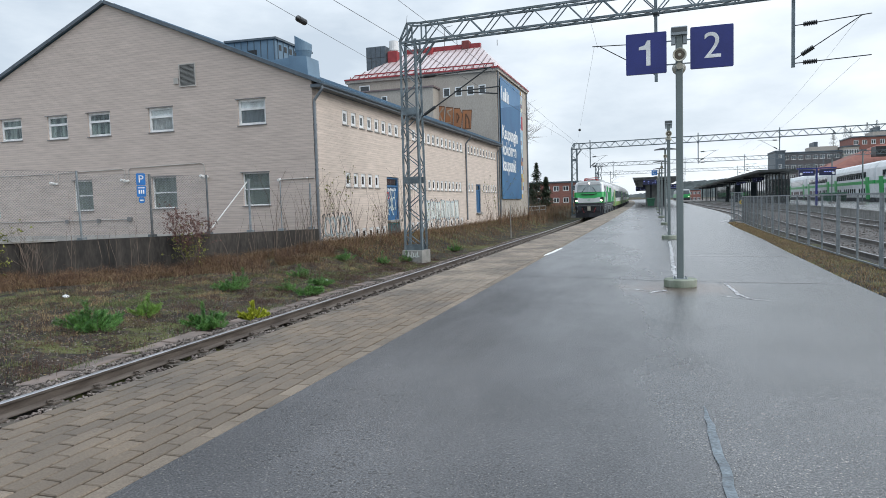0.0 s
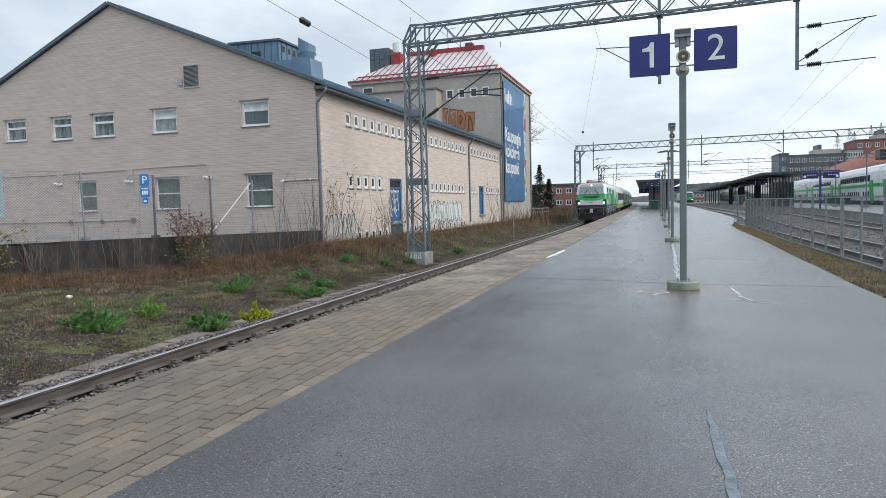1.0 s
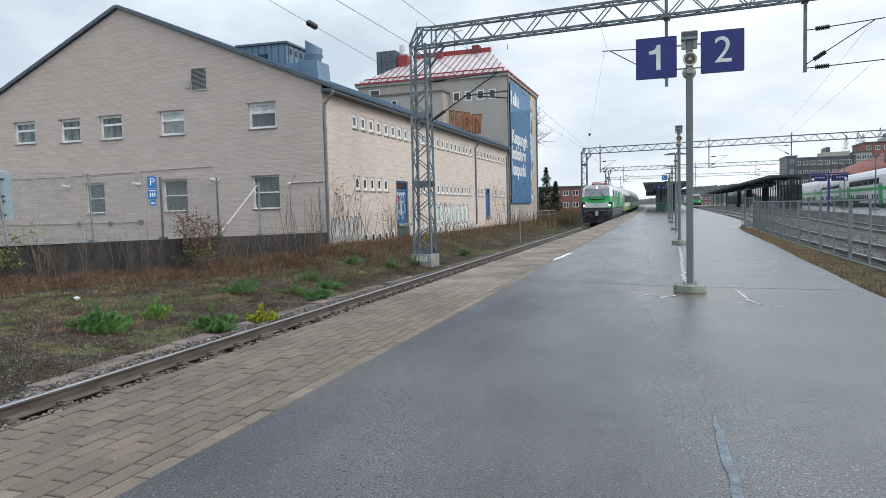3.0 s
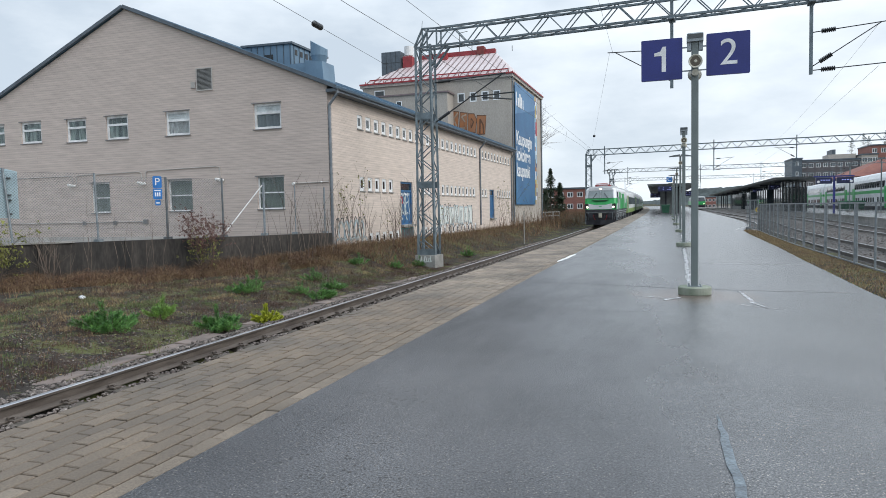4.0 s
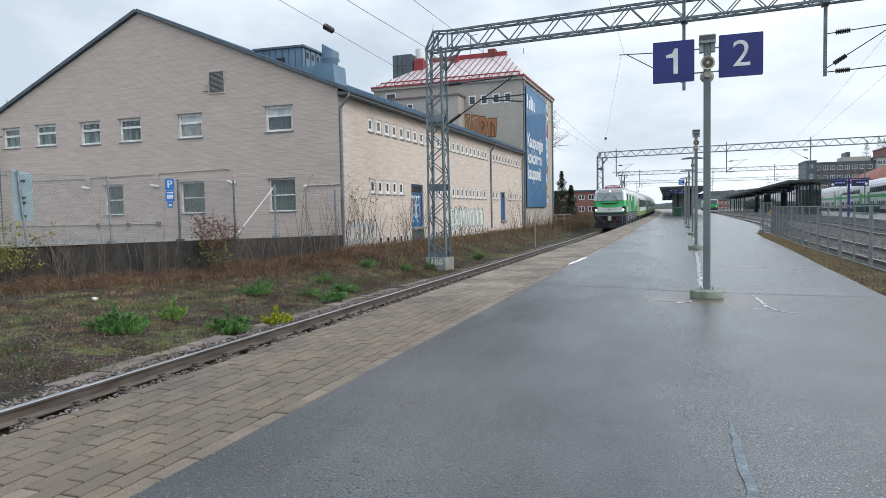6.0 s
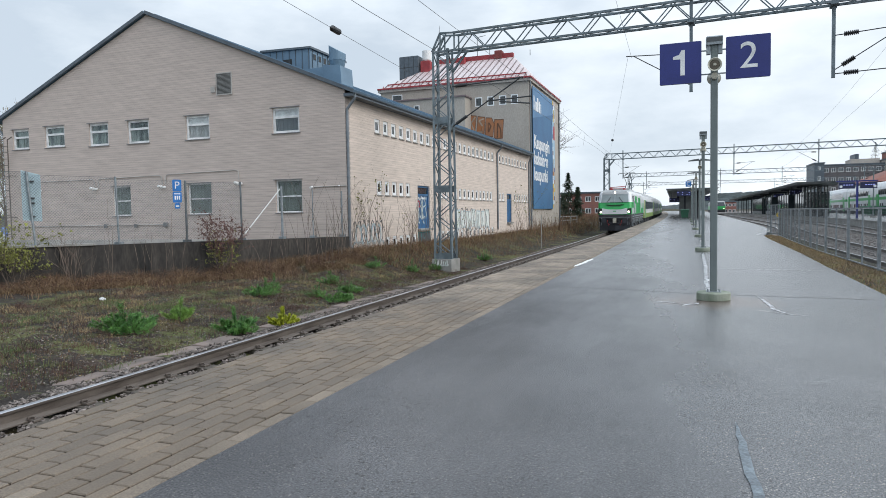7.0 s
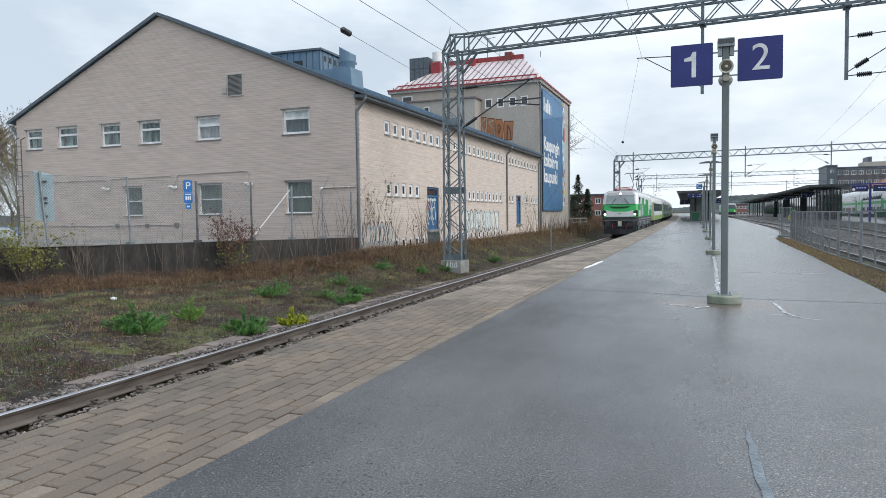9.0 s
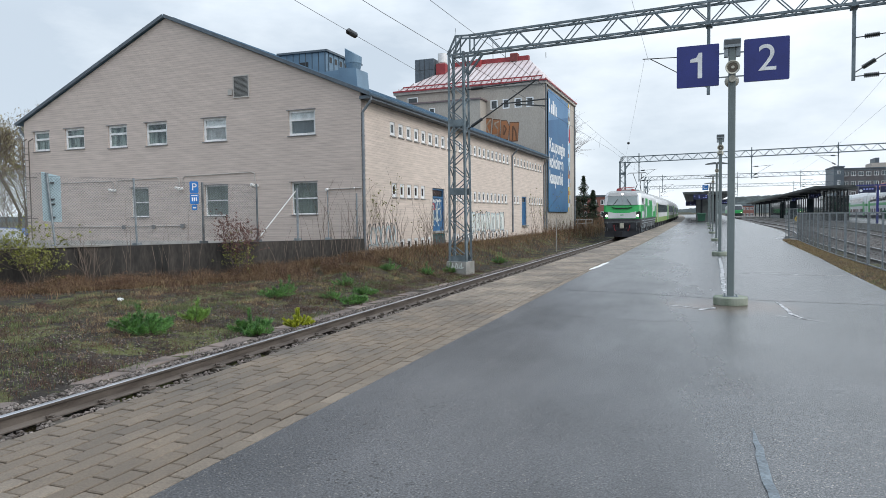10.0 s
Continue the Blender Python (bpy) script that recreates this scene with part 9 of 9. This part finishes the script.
shrub(*at_wall(12.3, 0.9), 6, 1.2, 0.012, 3, "bare budding shrub at the wall", 34, "twig", "bud", 0.6)
shrub(*at_wall(9.3, 0.5), 6, 1.3, 0.012, 2, "bare shrub at the wall foot", 35, "twig", "", 0.5)
rnd_s = random.Random(77)
for k in range(13):
    s = (0.2, 0.5, 0.8, 1.1, 1.5, 1.9, 2.6, 3.4, 7.0, 7.6, 8.4, 6.4, 9.0)[k]
    shrub(*at_wall(s + rnd_s.uniform(-0.1, 0.1), 0.35 + 0.5 * rnd_s.random()), 4 if k < 6 else 2, rnd_s.uniform(1.5, 2.5) if k < 7 else rnd_s.uniform(1.0, 1.9), 0.010, 1, "slender bare saplings in front of the wall", 100 + k, "twig", "", 0.22, "sapling", 0.3)
for k, (dy, off, hgt) in enumerate(((0.6, 0.5, 2.0), (1.3, 0.7, 1.9), (2.2, 0.6, 1.6), (3.3, 0.8, 1.7), (4.6, 0.6, 1.3), (5.6, 0.7, 1.9), (6.4, 0.5, 2.1), (9.3, 0.8, 2.0), (10.2, 0.7, 1.6), (12.0, 0.9, 1.2), (22.0, 0.8, 1.5), (23.5, 0.9, 1.9),
                                   (26.4, 0.8, 2.2), (27.5, 1.0, 1.8), (29.4, 0.9, 1.7), (32.0, 1.0, 1.6), (35.0, 1.0, 1.9), (38.5, 1.2, 1.8), (42.0, 1.2, 2.2), (45.0, 1.4, 2.4))):
    y = 23.8 + dy
    shrub(-12.3 + dy * 0.0159 + off, y, 4, hgt, 0.010, 2 if k % 3 == 0 else 1, "slender bare saplings beside the beige wall", 200 + k, "twig", "bud" if k % 4 == 0 else "", 0.3, "sapling", 0.35)


def low_brush(rnd):
    y = rnd.uniform(50, 120)
    x = rnd.uniform(-26, -9.5) + bend_left(y)
    return x, y, ground_z(x, y), 1.0


blades("brushwood", "brown bare brushwood beside the curving track", 7000, low_brush, 1.1, 0.03, M["dead_grass"], 12, "brushwood", 0.5)


def spruce(x, y, top, label, seed):
    z0 = ground_z(x, y)
    hgt = top - z0
    t = thing("spruce", label, "tree", pose(x, y, z0), "spruces beside the track")
    bm = bmesh.new()
    tube(bm, (0, 0, -0.1), (0, 0, hgt), 0.14, 0.02, n=7)
    part("trunk", bm, M["twig"], t)
    rnd = random.Random(seed)
    verts, faces = [], []
    for _ in range(4200):
        f = rnd.random() ** 1.2
        z = 0.3 + (hgt - 0.3) * f
        rr = (1 - f) ** 0.85 * hgt * 0.32 * (0.75 + 0.3 * math.sin(z * 5)) * rnd.uniform(0.25, 1.05)
        a = rnd.uniform(0, 6.28)
        c = Vector((rr * math.cos(a), rr * math.sin(a), z - rr * 0.35))
        d = Vector((math.cos(a), math.sin(a), rnd.uniform(-0.6, 0.1))) * rnd.uniform(0.15, 0.35)
        s = Vector((-math.sin(a), math.cos(a), rnd.uniform(-0.3, 0.3))) * rnd.uniform(0.05, 0.12)
        n = len(verts)
        verts += [tuple(c - s), tuple(c + s), tuple(c + d)]
        faces.append((n, n + 1, n + 2))
    me = bpy.data.meshes.new("crown")
    me.from_pydata(verts, [], faces)
    me.materials.append(M["conifer"])
    ob = new("crown", me)
    ob.parent = t


spruce(-15.2, 95, 6.9, "dark green slender spruce beside the track", 1)
spruce(-13.9, 95, 4.9, "dark green young spruce beside the track", 2)
spruce(-16.6, 99, 4.2, "dark green young spruce beside the track", 3)
for k, (x, y, top) in enumerate(((60, 262, 23), (64, 264, 24.5), (70, 262, 25), (74, 266, 26), (80, 262, 25.5), (67, 270, 24))):
    spruce(x, y, top, "dark conifer on the slope behind the flats", 10 + k)


def bare_tree(x, y, hgt, label, seed, r=0.16, z=None, depth=4, leafy=True):
    t = thing("bare_tree", label, "tree", pose(x, y, ground_z(x, y) if z is None else z))
    rnd = random.Random(seed)
    bm = bmesh.new()
    tube(bm, (0, 0, -0.2), (0.1, 0, hgt * 0.3), r, r * 0.8, n=8)
    part("trunk", bm, M["twig"], t)
    bm, tips = bmesh.new(), []
    for k in range(3):
        a = rnd.uniform(0, 6.28)
        twig_tree(bm, (0.1, 0, hgt * 0.29), (0.4 * math.cos(a), 0.4 * math.sin(a), 1), hgt * 0.55, r * 0.6, depth, rnd, 0.55, None, tips)
    crown = part("crown", bm, M["twig"], t)
    if not leafy:
        return
    verts, faces = [], []
    for q in tips:
        for _ in range(3):
            c = q + Vector((rnd.gauss(0, 0.14), rnd.gauss(0, 0.14), rnd.gauss(-0.12, 0.2)))
            n = len(verts)
            verts += [tuple(c + Vector((rnd.gauss(0, 0.05), rnd.gauss(0, 0.05), rnd.gauss(0, 0.09)))) for _ in range(3)]
            faces.append((n, n + 1, n + 2))
    me = bpy.data.meshes.new("leaves")
    me.from_pydata(verts, [], faces)
    me.materials.append(M["birch_leaf"])
    ob = new("leaves", me)
    ob.parent = crown
    ob["kind"] = "stuff"


bare_tree(-16.3, 77.0, 9.4, "bare leafless tree behind the tower house", 4, 0.14, leafy=False)
bare_tree(-58, 44, 8.8, "tall bare birch behind the parked cars", 5, 0.17, -0.3)
bare_tree(-64, 52, 9.6, "tall bare birch behind the parked cars", 6, 0.17, -0.3)
bare_tree(-66, 46, 8.6, "bare birch behind the parked cars", 8, 0.15, -0.3)
for k, (x, y, h) in enumerate(((-61, 47, 8.2), (-56, 47, 7.6), (-54, 45, 6.8))):
    bare_tree(x, y, h, "bare birch behind the parked cars", 31 + k, 0.12, -0.3)
for k, (x, y) in enumerate(((-47, 38), (-52, 40), (-56, 42), (-50, 44))):
    shrub(x, y, 10, 4.2, 0.03, 3, "tall budding bush behind the parked cars", 300 + k, "twig", "bud", 0.6, "bush", 0.8, z=-0.3)

# litter
for x, y, s, lab in ((-13.3, 12.66, 0.07, "crumpled white plastic bag on the grass"), (-8.9, 17.5, 0.05, "scrap of white litter on the ground")):
    bm = bmesh.new()
    bmesh.ops.create_icosphere(bm, subdivisions=2, radius=s)
    for v in bm.verts:
        v.co *= 1 + 0.35 * noise.noise(v.co * 20)
        v.co.z *= 0.7
    ob = tagged(link("litter", bm, M["litter"]), lab, "litter")
    ob.matrix_basis = pose(x, y, ground_z(x, y) + s * 0.6)

# ---------------------------------------------------------------- pavers of the platform edge
ROWS, PW, PL = 12, (PAVE_X - EDGE_X) / 12, 0.312


def paver_bm(bm, x0, x1, y0, y1, z):
    bevelled(bm, x0, x1, y0, y1, z - 0.06, z, 0.006)


bm = bmesh.new()
paver_bm(bm, -PW / 2 + 0.007, PW / 2 - 0.007, -PL / 2 + 0.006, PL / 2 - 0.006, 0)
paver = part("paver", bm, M["paver"], platform_edge)
paver.matrix_basis = pose(EDGE_X + PW / 2, 2.6, 0)
bm = bmesh.new()
paver_bm(bm, -PW / 2 + 0.007, PW / 2 - 0.007, -PL / 2 + 0.006, PL / 2 - 0.006, 0)
paver_pale = part("paver", bm, M["paver_pale"], platform_edge, "pale worn paver beside the asphalt")
paver_pale.matrix_basis = pose(EDGE_X + PW * 11.5, 2.6 - 0.5 * PL, 0)
rnd = random.Random(3)
rest, rest_pale = bmesh.new(), bmesh.new()
for r in range(ROWS):
    x = EDGE_X + PW * (r + 0.5)
    for k in range(-10, 140):
        y = 2.6 + PL * (k + 0.5 * (r % 2))
        z = rnd.uniform(-0.004, 0.003)
        if (k == 0 and r == 0) or (k == -1 and r == 11):
            continue
        if 0 <= k < 25:
            again(paver if r < 11 else paver_pale, "paver", platform_edge, pose(x, y, z, rnd.uniform(-0.5, 0.5), rnd.uniform(-0.7, 0.7), rnd.uniform(-0.4, 0.4)))
        else:
            paver_bm(rest if r < 11 else rest_pale, x - PW / 2 + 0.0055, x + PW / 2 - 0.0055, y - PL / 2 + 0.007, y + PL / 2 - 0.007, z + rise(y))
stuff = part("pavers", rest, M["paver_far_sheen"], platform_edge)
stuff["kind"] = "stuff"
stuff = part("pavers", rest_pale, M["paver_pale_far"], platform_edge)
stuff["kind"] = "stuff"
rest = bmesh.new()
for r in range(ROWS):
    y = 46.28
    while y < 300:
        n = min(8.0, 3 + y * 0.03)
        x = EDGE_X + PW * r
        b0, b1 = bend_left(y), bend_left(y + n)
        quads(rest, [(x + 0.005 + b0, y, rise(y) - 0.06), (x + PW - 0.005 + b0, y, rise(y) - 0.06), (x + PW - 0.005 + b1, y + n, rise(y + n) - 0.06), (x + 0.005 + b1, y + n, rise(y + n) - 0.06),
                     (x + 0.005 + b0, y, rise(y)), (x + PW - 0.005 + b0, y, rise(y)), (x + PW - 0.005 + b1, y + n, rise(y + n)), (x + 0.005 + b1, y + n, rise(y + n))], BOX)
        y += n
far_rows = part("paver_rows", rest, M["paver_far_sheen"], platform_edge)
far_rows["kind"] = "stuff"


# ---------------------------------------------------------------- what moves: the arriving train
def front_at(t):
    return 69.42 - 0.758 * t + 0.0472 * t * t - 0.01077 * t * t * t


def vehicle_pose(y, length):
    a = Vector((TRACK_X + bend_left(y), y, RAIL_Z + rise(y)))
    b = Vector((TRACK_X + bend_left(y + length), y + length, RAIL_Z + rise(y + length)))
    d = b - a
    return Matrix.Translation(a) @ Euler((math.atan2(d.z, d.y), 0, math.atan2(-d.x, d.y))).to_matrix().to_4x4()


def motions():
    times = [0.5 * k for k in range(21)]
    walk(loco, [(t, vehicle_pose(front_at(t), L)) for t in times])
    start = L + 0.9
    for one in coaches:
        walk(one, [(t, vehicle_pose(front_at(t) + start, 25.6)) for t in times])
        start += 26.4
    for w, y, r in wheels:
        walk(w, [(t, pose(0, y, r, math.degrees((front_at(0) - front_at(t)) / r))) for t in times])


motions()
